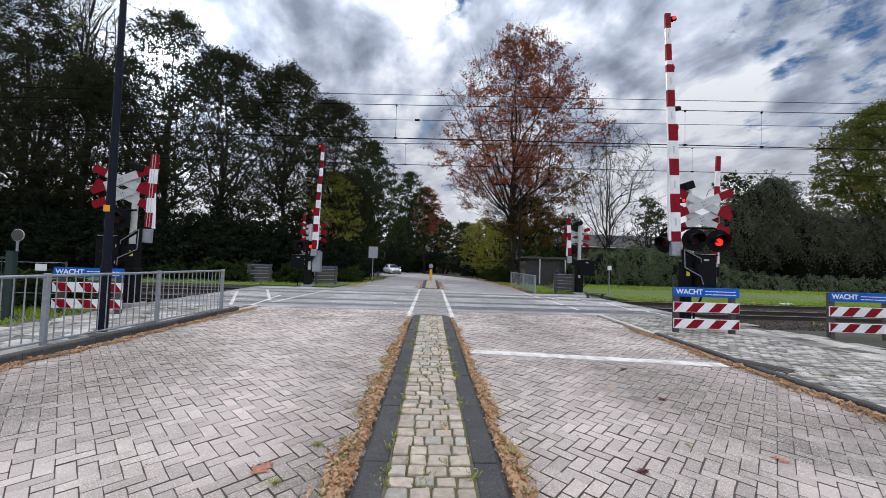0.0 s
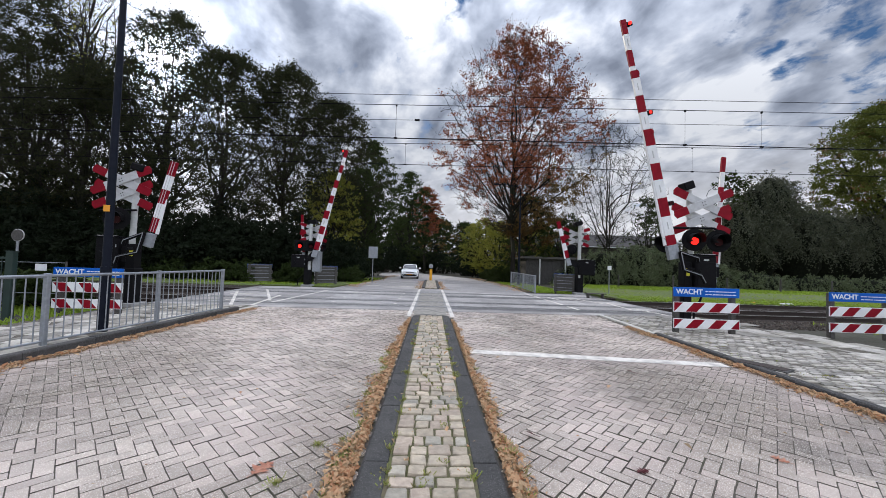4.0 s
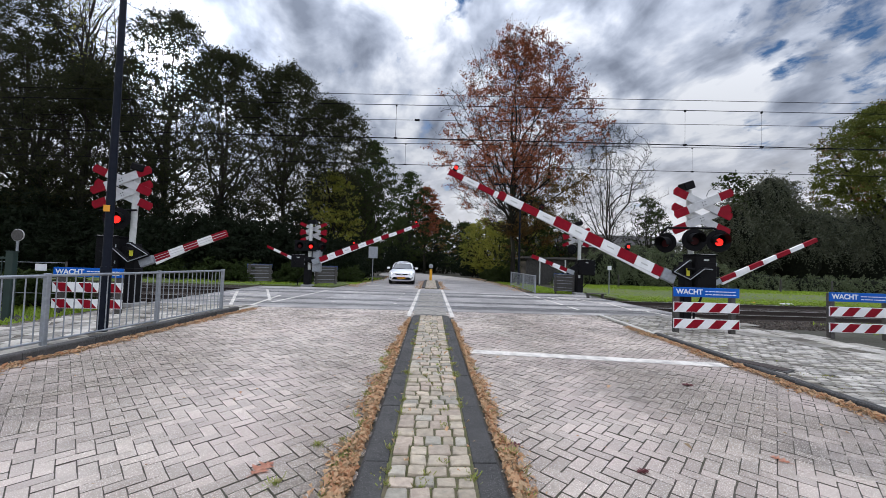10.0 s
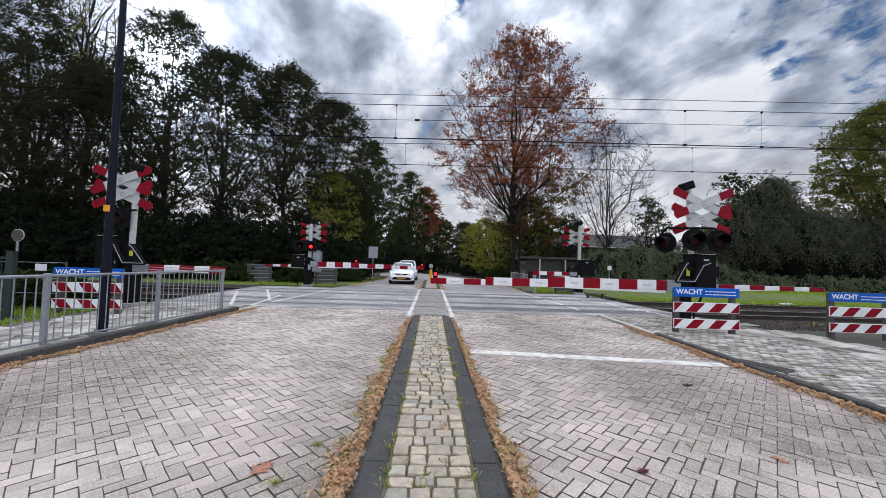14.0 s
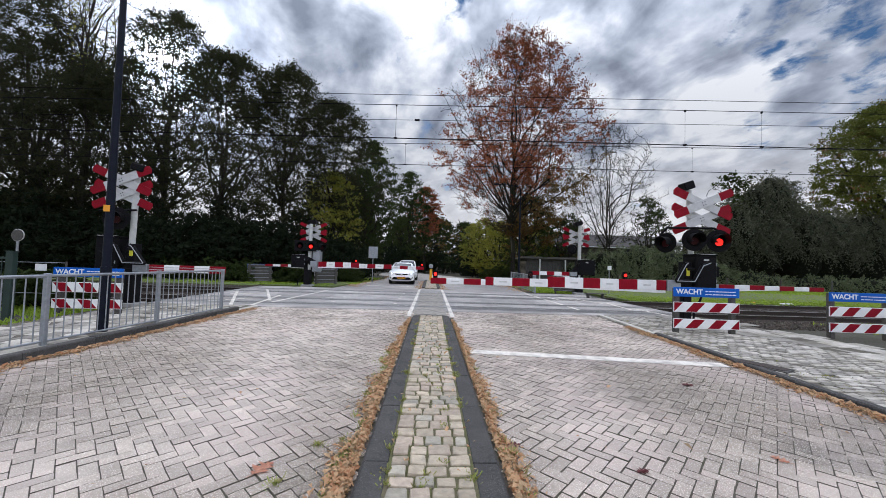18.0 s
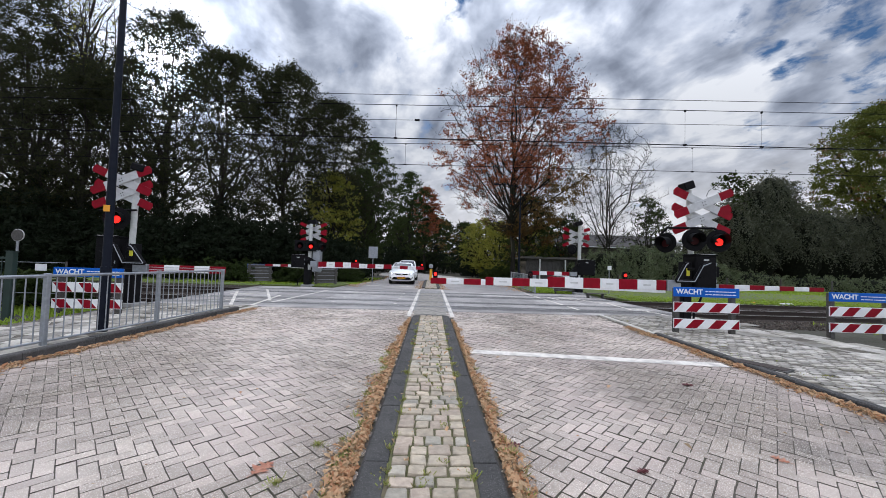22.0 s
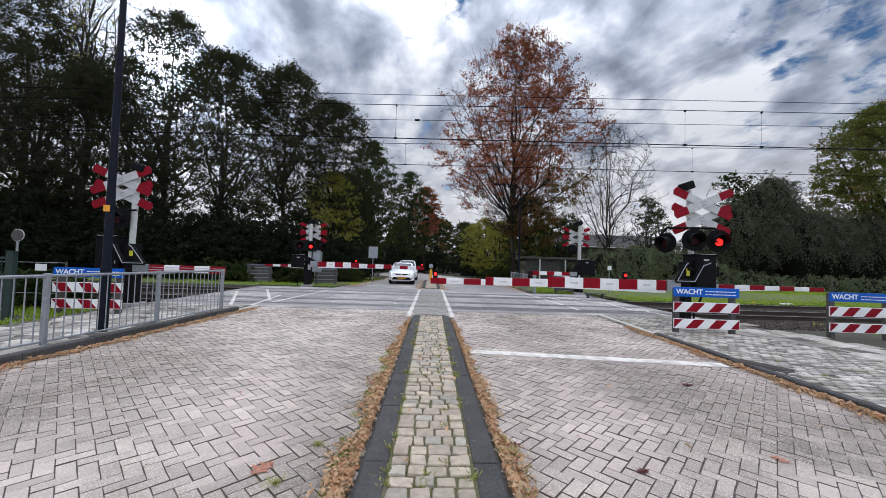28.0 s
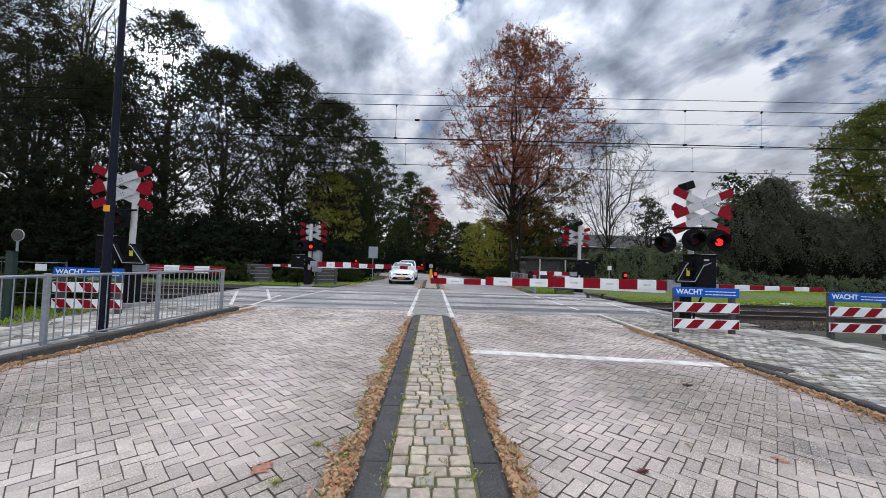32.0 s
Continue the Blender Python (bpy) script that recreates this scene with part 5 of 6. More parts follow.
# ---------------------------------------------------------------- overhead line
def build_wires():
    # plane across the road, height over the middle of the road and rise to the right: carrier, contact
    for n, (y, zm, sm, zc, sc) in enumerate(((12.8, 7.22, 0.0265, 5.98, 0.0186), (16.7, 7.11, 0.0278, 6.09, 0.015))):
        w = thing("overhead_line", (0, y, 0), "thin dark overhead line with droppers above the track", "overhead line", "overhead lines")
        w["kind"] = "structure"
        part("carrier_wire", rods(((-60, 0, zm - 60 * sm), (60, 0, zm + 60 * sm), 0.012), n=5), M["wire"], w)
        part("contact_wire", rods(((-60, 0, zc - 60 * sc), (60, 0, zc + 60 * sc), 0.014 if n else 0.018), n=5), M["wire"], w)
        for x in ((-14.5, -1.44, 9.3, 12.25, 20, 31) if n == 0 else (-22, -12, -1.38, 12.5, 18.8, 30)):
            part("dropper", rods(((x, 0, zc + x * sc), (x, 0, zm + x * sm), 0.006), n=4), M["wire"], w)
            part("dropper_clip", box(x - 0.06, -0.02, zc - 0.03 + x * sc, x + 0.06, 0.02, zc + 0.03 + x * sc), M["wire"], w)
            part("dropper_clip", box(x - 0.03, -0.02, zm - 0.06 + x * sm, x + 0.03, 0.02, zm + 0.01 + x * sm), M["wire"], w)
    w = thing("feeder_line", (0, 18.5, 0), "two thin dark feeder wires along the railway", "overhead line")
    w["kind"] = "structure"
    part("feeder_wire", rods(((-60, 0, 10.31 - 60 * 0.0273), (60, 0, 10.31 + 60 * 0.0273), 0.014), n=5), M["wire"], w)
    part("feeder_wire", rods(((-60, 0, 8.97 - 60 * 0.0289), (60, 0, 8.97 + 60 * 0.0289), 0.012), n=5), M["wire"], w)
    part("wire_joint", box(-1.1, -0.03, 8.9, -0.85, 0.03, 8.99), M["wire"], w)


build_wires()


# ---------------------------------------------------------------- trees and shrubs
def tubes(name, segs, material, n=5):
    """Tapered limbs: (a, b, radius at a, radius at b)."""
    vs, fs = [], []
    for a, b, r0, r1 in segs:
        a, b = Vector(a), Vector(b)
        d = (b - a)
        if d.length < 1e-4:
            continue
        q = d.to_track_quat("Z", "Y")
        u, v = q @ Vector((1, 0, 0)), q @ Vector((0, 1, 0))
        o = len(vs)
        for p, r in ((a, r0), (b, r1)):
            for i in range(n):
                t = 2 * math.pi * i / n
                vs.append(p + (u * math.cos(t) + v * math.sin(t)) * r)
        fs += [(o + i, o + (i + 1) % n, o + n + (i + 1) % n, o + n + i) for i in range(n)]
    return mesh_from(name, vs, fs, material)


def leaves(name, centres, spread, per, size, material, rng, droop=0.0, sprays=0):
    """Leaves round the given centres; with sprays they sit along that many short twigs, as tufts."""
    k = len(centres)
    c = np.repeat(np.asarray(centres, float), per, 0)
    n = len(c)
    sp = np.asarray(spread)
    if sprays:
        way = rng.normal(0, 1, (k, sprays, 3)) * np.array((1.0, 1.0, 0.6)) + np.array((0, 0, 0.15))
        way /= np.linalg.norm(way, axis=2, keepdims=True)
        way *= rng.uniform(0.5, 1.5, (k, sprays, 1))
        pick = rng.integers(0, sprays, n)
        along = way[np.repeat(np.arange(k), per), pick] * rng.uniform(0.05, 1.0, (n, 1))
        c = c + along * sp * 1.5 + np.clip(rng.normal(0, 1, (n, 3)), -1.8, 1.8) * sp * 0.2
    else:
        c = c + np.clip(rng.normal(0, 1, (n, 3)), -1.9, 1.9) * sp
    if droop:
        c[:, 2] -= np.abs(rng.normal(0, droop, n))
    u, v = rng.normal(0, 1, (n, 3)), rng.normal(0, 1, (n, 3))
    u /= np.linalg.norm(u, axis=1, keepdims=True)
    v -= u * np.sum(u * v, 1, keepdims=True)
    v /= np.linalg.norm(v, axis=1, keepdims=True)
    s = size * rng.uniform(0.6, 1.3, (n, 1))
    w = np.cross(u, v)
    return quads(name, c, u * s * 0.55, v * s, material, fold=w * s * 0.25)


def tree(name, seed, height, base, rad, n_limbs, n_clumps, per, size, material, label, squash=1.0, fork=0.35, clump=0.5, bare=0.0, top_pull=0.55, gap=0.0, droop=0.0, trunk_r=None, stems=1, sprays=6, thin=None, second=None, low=1.0, round_top=2.4):
    """A trunk that forks into limbs, with twigs that branch out to tufts of leaves. thin(p) gives the share of bare twigs at p; second is (material, test) for tufts of another colour."""
    rnd, rng = random.Random(seed), np.random.default_rng(seed)
    segs, tips, tips_b = [], [], []
    tr = trunk_r or height * 0.017
    mid = base + (height - base) * 0.42
    limbs = []
    for st in range(stems):
        lean = Vector((rnd.uniform(-1, 1), rnd.uniform(-1, 1), 0)) * (0.06 * height if stems > 1 else 0.02 * height)
        foot = lean * 0.25
        p, k = Vector((foot.x, foot.y, -0.15)), 7
        top = Vector((lean.x, lean.y, height * 0.9))
        line_pts = [p]
        for i in range(1, k + 1):
            q = Vector((foot.x, foot.y, 0)).lerp(top, i / k) + Vector((rnd.uniform(-1, 1), rnd.uniform(-1, 1), 0)) * height * 0.012
            segs.append((line_pts[-1], q, tr * (1 - (i - 1) / k) ** 0.8 / stems ** 0.4 + 0.015, tr * (1 - i / k) ** 0.8 / stems ** 0.4 + 0.012))
            line_pts.append(q)
        limbs.append(line_pts)
    for i in range(n_limbs):
        line_pts = limbs[i % stems]
        h = base * 0.75 + (height * fork - base * 0.75) * rnd.random() + height * 0.3 * rnd.random() ** 2
        f = min(max(h / (height * 0.9), 0.02), 0.95) * 7
        a = line_pts[int(f)].lerp(line_pts[min(int(f) + 1, 7)], f - int(f))
        ang = 2.4 * i + rnd.uniform(-0.4, 0.4)
        rr = rad * rnd.uniform(0.45, 0.92)
        zz = h + (height - h) * rnd.uniform(0.25, 0.85)
        zlim = 1 - ((zz - mid) / (height - mid if zz > mid else mid - base + 0.01)) ** 2
        rr *= math.sqrt(max(zlim, 0.1))
        end = Vector((math.cos(ang) * rr, math.sin(ang) * rr * squash, zz))
        pts = [a]
        for k in range(1, 5):
            t = k / 4
            q = a.lerp(end, t) + Vector((0, 0, -0.05 * (end - a).length * math.sin(math.pi * t)))
            q += Vector((rnd.uniform(-1, 1), rnd.uniform(-1, 1), rnd.uniform(-1, 1))) * 0.05 * (end - a).length
            r0 = tr * 0.42
            segs.append((pts[-1], q, r0 * (1 - (k - 1) / 4) + 0.012, r0 * (1 - k / 4) + 0.01))
            pts.append(q)
        limbs.append(pts)
    nodes = [q for l in limbs for q in l[1:] if q.z > base * 0.6]
    ends = []
    tries = 0
    while len(ends) < n_clumps and tries < n_clumps * 12:
        tries += 1
        z = base + (height - base) * rnd.random() ** (0.9 * low)
        t = (z - mid) / ((height - mid) if z > mid else (mid - base + 0.01))
        edge = math.sqrt(max(1 - abs(t) ** round_top, 0.0)) * (1 if z < mid else 1 - 0.18 * t)
        ang, q = rnd.random() * 6.283, rnd.random() ** top_pull
        wob = 0.82 + 0.36 * noise.noise(Vector((math.cos(ang) * 1.5, math.sin(ang) * 1.5, z * 0.28 + seed)))
        p = Vector((math.cos(ang) * rad * edge * q * wob, math.sin(ang) * rad * edge * q * wob * squash, z))
        if gap and noise.noise(p * (4.2 / rad) + Vector((seed, 0, 0))) < -0.5 + gap:
            continue
        ends.append(p)
    # twigs grow from the nearest wood, the inner ones first
    wood = np.array([tuple(q) for q in nodes])
    far_off = [float(np.min(np.sum((wood - np.array(tuple(p))) ** 2, 1))) for p in ends]
    grown = np.zeros((len(nodes) + 2 * len(ends), 3))
    grown[:len(nodes)] = wood
    count = len(nodes)
    for i in sorted(range(len(ends)), key=lambda j: far_off[j]):
        p = ends[i]
        d = grown[:count] - np.array(tuple(p))
        dist = np.sum(d * d, 1) + np.where(d[:, 2] > 0, 1.5, 0)
        a = Vector(grown[int(np.argmin(dist))])
        m = a.lerp(p, 0.5) + Vector((rnd.uniform(-1, 1), rnd.uniform(-1, 1), rnd.uniform(0, 1))) * 0.12 * (p - a).length
        segs.append((a, m, 0.018 + 0.004 * (p - a).length, 0.013))
        segs.append((m, p, 0.013, 0.006))
        grown[count], grown[count + 1] = tuple(m), tuple(p)
        count += 2
        share = thin(p) if thin else bare
        if share:
            for _ in range(4):
                e = p + Vector((rnd.uniform(-1, 1), rnd.uniform(-1, 1), rnd.uniform(-0.1, 1.5))) * rad * 0.09
                segs.append((m.lerp(p, 0.3 + 0.7 * rnd.random()), e, 0.008, 0.004))
        if rnd.random() >= share:
            (tips_b if second and second[1](p) else tips).append(p)
    ob = thing(name, (0, 0, 0), label, "tree" if "shrub" not in name and "bush" not in name else "shrub")
    part("trunk", tubes("trunk", segs, M["bark"], 4 if len(segs) > 900 else 5), None, ob)
    if tips:
        part("crown", leaves("crown", tips, (clump, clump, clump * 0.75), per, size, material, rng, droop, sprays), None, ob)
    if tips_b:
        part("crown", leaves("crown", tips_b, (clump, clump, clump * 0.75), per, size, second[0], rng, droop, sprays), None, ob)
    return ob


def bush(name, seed, height, rad, clumps, per, size, material, label, droop=0.0, clump=0.3, sprays=5):
    """Many thin stems from the ground, thick with leaves right down."""
    rnd, rng = random.Random(seed), np.random.default_rng(seed)
    segs, tips = [], []
    for i in range(clumps):
        a, q = rnd.random() * 6.283, rnd.random() ** 0.5
        h = height * (0.12 + 0.88 * rnd.random() ** 0.8) * math.sqrt(max(1 - (q * 0.92) ** 2.4, 0.02))
        h *= 0.8 + 0.4 * noise.noise(Vector((math.cos(a) * q * 2, math.sin(a) * q * 2, seed)))
        p = Vector((math.cos(a) * q * rad, math.sin(a) * q * rad, max(h, 0.15)))
        tips.append(p)
        if i % 4 == 0:
            f = Vector((p.x * 0.35, p.y * 0.35, -0.1))
            m = f.lerp(p, 0.55) + Vector((0, 0, height * 0.08))
            segs += [(f, m, 0.03, 0.018), (m, p, 0.018, 0.005)]
    ob = thing(name, (0, 0, 0), label, "shrub")
    part("stem_base", tubes("stem_base", segs, M["bark"], 4), None, ob)
    part("foliage", leaves("foliage", tips, (clump, clump, clump * 0.8), per, size, material, rng, droop, sprays), None, ob)
    return ob


def ivy_mass(name, lobes, n, size, material, label, hang=1.2, seed=1):
    """Ivy over lobes (x, y, z, rx, ry, rz): trails of small leaves that hang over a near-black core for the inner
    shade.
    """
    rng = np.random.default_rng(seed)
    rnd = random.Random(seed)
    ob = thing(name, (0, 0, 0), label, "shrub")
    # solid core painted as inner shade, so no sky shows through the leaves
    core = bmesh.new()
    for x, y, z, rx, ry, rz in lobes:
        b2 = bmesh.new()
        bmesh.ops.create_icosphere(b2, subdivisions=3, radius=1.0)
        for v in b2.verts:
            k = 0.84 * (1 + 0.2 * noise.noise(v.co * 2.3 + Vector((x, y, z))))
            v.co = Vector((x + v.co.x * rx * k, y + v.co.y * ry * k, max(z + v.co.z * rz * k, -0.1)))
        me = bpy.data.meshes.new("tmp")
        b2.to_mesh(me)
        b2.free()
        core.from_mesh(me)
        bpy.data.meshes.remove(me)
    part("inner_growth", core, M["shade_core"], ob, "near-black filler for the shade inside the ivy", True)
    area = np.array([rx * rz for _, _, _, rx, _, rz in lobes])
    share = (area / area.sum() * n).astype(int)
    C, U, V, F, stems = [], [], [], [], []
    for (x, y, z, rx, ry, rz), m in zip(lobes, share):
        for _ in range(m // 26):
            d = Vector((rnd.gauss(0, 1), rnd.gauss(-0.35, 0.8), abs(rnd.gauss(0.25, 0.7)))).normalized()
            k = 0.93 + 0.22 * noise.noise(d * 2.3 + Vector((x, y, z)))
            p = Vector((x + d.x * rx * k, y + d.y * ry * k, z + d.z * rz * k))
            out = Vector((d.x / rx, d.y / ry, d.z / rz)).normalized()
            way = (Vector((0, 0, -1)) + out * 0.8 + Vector((rnd.gauss(0, 0.35), rnd.gauss(0, 0.35), 0))).normalized()
            if rnd.random() < 0.1:
                way = (out + Vector((rnd.gauss(0, 0.4), 0, 0.5))).normalized()
            run = hang * rnd.uniform(0.35, 1.1)
            t = np.linspace(0, 1, 26) ** 0.9
            way = np.array(tuple(way))
            pts = np.array(tuple(p)) + np.outer(t * run, way) + np.outer(t ** 2 * run, (0, 0, -0.45)) + rng.normal(0, 0.07, (26, 3))
            pts[:, 2] = np.maximum(pts[:, 2], 0.03)
            C.append(pts)
            if len(stems) < 260:
                stems.append((p, Vector(pts[12]), 0.012, 0.006))
    c = np.concatenate(C)
    q = len(c)
    u, v = rng.normal(0, 1, (q, 3)), rng.normal(0, 1, (q, 3)) + np.array((0, 0, -0.7))
    u /= np.linalg.norm(u, axis=1, keepdims=True)
    v -= u * np.sum(u * v, 1, keepdims=True)
    v /= np.linalg.norm(v, axis=1, keepdims=True)
    k = size * rng.uniform(0.6, 1.35, (q, 1))
    part("foliage", quads("foliage", c, u * k * 0.6, v * k, material, fold=np.cross(u, v) * k * 0.25), None, ob)
    part("trail_stem", tubes("trail_stem", stems, M["bark"], 3), None, ob)
    return ob


def place(src, spots, first=True):
    """Put the thing itself at the first spot and copies at the rest: x, y, turn, scale."""
    for i, (x, y, a, s) in enumerate(spots):
        z = ground_z(y) + (0.05 if abs(x) > 10 else -0.03)
        m = pose(x, y, z, 0, 0, a)
        if i == 0:
            src.matrix_basis = m @ Matrix.Diagonal((s, s, s, 1))
        else:
            keep = src.scale.copy()
            src.scale = (s, s, s)
            copy_thing(src, m)
            src.scale = keep


def build_trees():
    dark = "tall dark green broadleaf tree with sky showing through its crown"
    t1 = tree("woodland_tree", 11, 20.0, 4.0, 6.3, 19, 600, 48, 0.097, M["leaf_dark"], dark, clump=0.52, gap=0.24, trunk_r=0.27, top_pull=0.5, thin=lambda p: 0.06 if p.z < 7.5 else 0.36 if p.z < 13.5 else 0.05)
    t2 = tree("woodland_tree", 12, 15.5, 3.4, 5.7, 17, 580, 47, 0.095, M["leaf_dark"], dark, clump=0.5, gap=0.2, low=0.8, trunk_r=0.2, top_pull=0.5, thin=lambda p: 0.06 if p.z < 6 else 0.38 if p.z < 10.5 else 0.05)
    t3 = tree("woodland_tree", 13, 14.5, 1.8, 4.2, 14, 330, 42, 0.13, M["leaf_mid"], "green broadleaf tree turning yellow in places", clump=0.5, gap=0.15)
    place(t1, [(-35.5, 24.8, 0, 1.1), (-31.2, 28, 80, 1.08), (-20.6, 27.8, 170, 1.02), (-25.8, 30.5, 250, 0.9), (-28.0, 26.0, 110, 0.84), (-38.5, 27.5, 300, 1.15)])
    place(t2, [(-15.6, 26.8, 10, 1.06), (-24.2, 25.4, 75, 0.9), (-11.8, 28.5, 120, 1.06), (-8.4, 30.0, 200, 0.95)])
    place(t3, [(-7.0, 40, 0, 1.04), (-11, 49, 90, 0.9), (-4.2, 64, 200, 1.24), (-6.7, 34.5, 150, 0.72), (-19, 56, 20, 0.9)])
    wisp = tree("birch_tree", 15, 23.5, 12.5, 3.2, 18, 360, 8, 0.09, M["leaf_olive"], "slender birch with thin drooping twigs and few leaves", clump=0.4, bare=0.55, trunk_r=0.2, fork=0.6, squash=0.7)
    place(wisp, [(-26.4, 27.2, 0, 1.0)])
    rst = tree("turning_tree", 14, 15.0, 6.5, 3.4, 14, 260, 34, 0.15, M["leaf_rust"], "slender tree with its leaves turning red", clump=0.5, gap=0.1, bare=0.15)
    place(rst, [(-1.2, 66, 0, 1.05)])
    # far wood beyond the bend
    far = tree("far_tree", 31, 12.0, 1.0, 4.4, 10, 230, 26, 0.26, M["leaf_dark"], "dark tree at the far end of the road", clump=0.6)
    place(far, [(3, 82, 0, 0.95), (-7, 82, 20, 1.0), (-2, 90, 70, 1.0), (8, 78, 140, 0.85), (12, 70, 200, 0.8), (-8, 96, 30, 1.1), (17, 74, 80, 0.9), (-18, 104, 0, 1.1), (24, 80, 10, 0.9), (34, 84, 60, 1.0)])
    # the rust-coloured tree and its neighbours
    red = tree("autumn_tree", 21, 21.6, 4.2, 8.2, 30, 1750, 44, 0.084, M["leaf_rust"], "large autumn tree with thinning rust-red leaves", clump=0.5, fork=0.26, gap=0.05, top_pull=0.6, trunk_r=0.21, low=1.15,
               thin=lambda p: 0.92 if p.z < 8.0 and p.x < 0.6 - 0.25 * (8.0 - p.z) else min(max(0.05 + 0.06 * (p.z - 13.0) - 0.09 * p.x, 0.06), 0.85) if p.z > 12 else 0.08,
               second=(M["leaf_brown"], lambda p: p.z < 7.2 + 0.6 * p.x + 2.2 * noise.noise(p * 0.5)))
    place(red, [(7.1, 30.5, 0, 1.0)])
    ol = tree("roadside_tree", 22, 7.6, 0.8, 2.7, 16, 200, 40, 0.095, M["leaf_olive"], "small tree with yellowing olive leaves", clump=0.38, gap=0.3)
    place(ol, [(7.4, 39, 90, 0.85), (6.5, 44, 10, 0.98), (6.0, 51, 200, 1.0), (11.6, 38, 20, 0.85), (-8.1, 28.9, 30, 1.12)])
    gr = tree("roadside_tree", 27, 7.4, 0.6, 3.0, 16, 220, 40, 0.1, M["leaf_mid"], "small green tree beside the far road", clump=0.4, gap=0.3, second=(M["leaf_brown"], lambda p: noise.noise(p * 0.7) > 0.25))
    place(gr, [(8.9, 33.0, 130, 1.08), (13.2, 37, 240, 0.9), (5.4, 60, 100, 1.2), (10.4, 45, 200, 1.0), (0.8, 72, 30, 1.5)])
    br = tree("bare_tree", 23, 14.6, 3.6, 5.4, 14, 700, 2, 0.08, M["leaf_olive"], "nearly bare tree with fine dark twigs", bare=0.95, fork=0.22, trunk_r=0.11, stems=2, clump=0.3, top_pull=0.5)
    place(br, [(16.0, 32, 0, 1.0)])
    sp = tree("sparse_tree", 24, 8.2, 1.6, 2.4, 12, 150, 16, 0.11, M["leaf_mid"], "slight tree with sparse leaves", clump=0.34, bare=0.3, trunk_r=0.1)
    place(sp, [(18.8, 30.5, 0, 0.95), (13.2, 33.5, 70, 0.8), (22, 34, 120, 0.9), (27.2, 31.5, 40, 1.26)])
    rt = tree("beech_tree", 25, 21.0, 6.0, 8.2, 22, 1350, 66, 0.115, M["leaf_beech"], "tall green tree beside the line", clump=0.62, top_pull=0.42, second=(M["leaf_brown"], lambda p: noise.noise(p * 0.4) > 0.38))
    place(rt, [(43.6, 32, 0, 0.87)])
    dk = "green undergrowth shrub at the wood edge, shade in its leaf colour"
    # the shade under the wood is put into the leaf colour of these shrubs
    b1 = bush("shrub", 41, 4.6, 3.0, 270, 25, 0.118, M["leaf_shaded"], dk, clump=0.4)
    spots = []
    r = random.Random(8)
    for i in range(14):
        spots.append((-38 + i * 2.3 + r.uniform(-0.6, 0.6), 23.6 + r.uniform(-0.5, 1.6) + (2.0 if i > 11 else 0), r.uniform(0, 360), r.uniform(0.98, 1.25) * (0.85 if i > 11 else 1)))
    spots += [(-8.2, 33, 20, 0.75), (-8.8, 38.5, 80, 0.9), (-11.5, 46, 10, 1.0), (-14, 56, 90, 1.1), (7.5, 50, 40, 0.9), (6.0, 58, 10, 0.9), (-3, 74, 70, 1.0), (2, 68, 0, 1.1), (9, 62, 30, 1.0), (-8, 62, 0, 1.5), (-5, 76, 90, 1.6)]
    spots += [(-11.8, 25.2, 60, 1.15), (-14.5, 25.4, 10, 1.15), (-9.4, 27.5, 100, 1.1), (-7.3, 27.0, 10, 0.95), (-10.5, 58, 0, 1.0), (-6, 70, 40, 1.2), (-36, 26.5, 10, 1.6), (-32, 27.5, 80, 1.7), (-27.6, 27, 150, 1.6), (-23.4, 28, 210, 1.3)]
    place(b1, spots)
    b2 = bush("low_shrub", 42, 1.7, 1.4, 130, 24, 0.11, M["leaf_mid"], "low green shrub in the verge", clump=0.22)
    place(b2, [(-11.2, 21.4, 0, 0.85), (-8.4, 22.0, 50, 0.8), (-12.8, 21.8, 100, 0.9), (-5.8, 24.5, 10, 0.8), (-6.2, 28, 150, 0.8), (-15, 21.8, 200, 0.9), (-18, 21.6, 20, 0.8), (6.6, 33, 0, 1.0), (7.2, 40, 70, 1.1), (-13.3, 10.0, 0, 0.55), (-11.6, 10.0, 0, 0.6), (-10.3, 10.0, 70, 0.6)])
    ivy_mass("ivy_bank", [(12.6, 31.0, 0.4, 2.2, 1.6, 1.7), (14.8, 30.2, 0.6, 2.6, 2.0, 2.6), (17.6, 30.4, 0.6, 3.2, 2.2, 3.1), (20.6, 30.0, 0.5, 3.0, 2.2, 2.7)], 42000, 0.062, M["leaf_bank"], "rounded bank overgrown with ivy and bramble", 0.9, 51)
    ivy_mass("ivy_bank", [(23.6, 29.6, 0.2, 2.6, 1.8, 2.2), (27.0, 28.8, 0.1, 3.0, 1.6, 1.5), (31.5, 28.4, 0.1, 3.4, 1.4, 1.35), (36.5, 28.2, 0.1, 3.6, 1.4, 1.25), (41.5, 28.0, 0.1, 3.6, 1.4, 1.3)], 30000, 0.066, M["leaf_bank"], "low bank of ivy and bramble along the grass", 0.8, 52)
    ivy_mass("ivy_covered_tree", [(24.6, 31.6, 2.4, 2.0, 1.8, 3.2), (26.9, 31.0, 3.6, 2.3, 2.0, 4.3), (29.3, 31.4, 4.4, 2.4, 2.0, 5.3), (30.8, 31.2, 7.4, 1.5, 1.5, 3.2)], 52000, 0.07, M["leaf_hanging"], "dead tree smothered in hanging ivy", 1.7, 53)
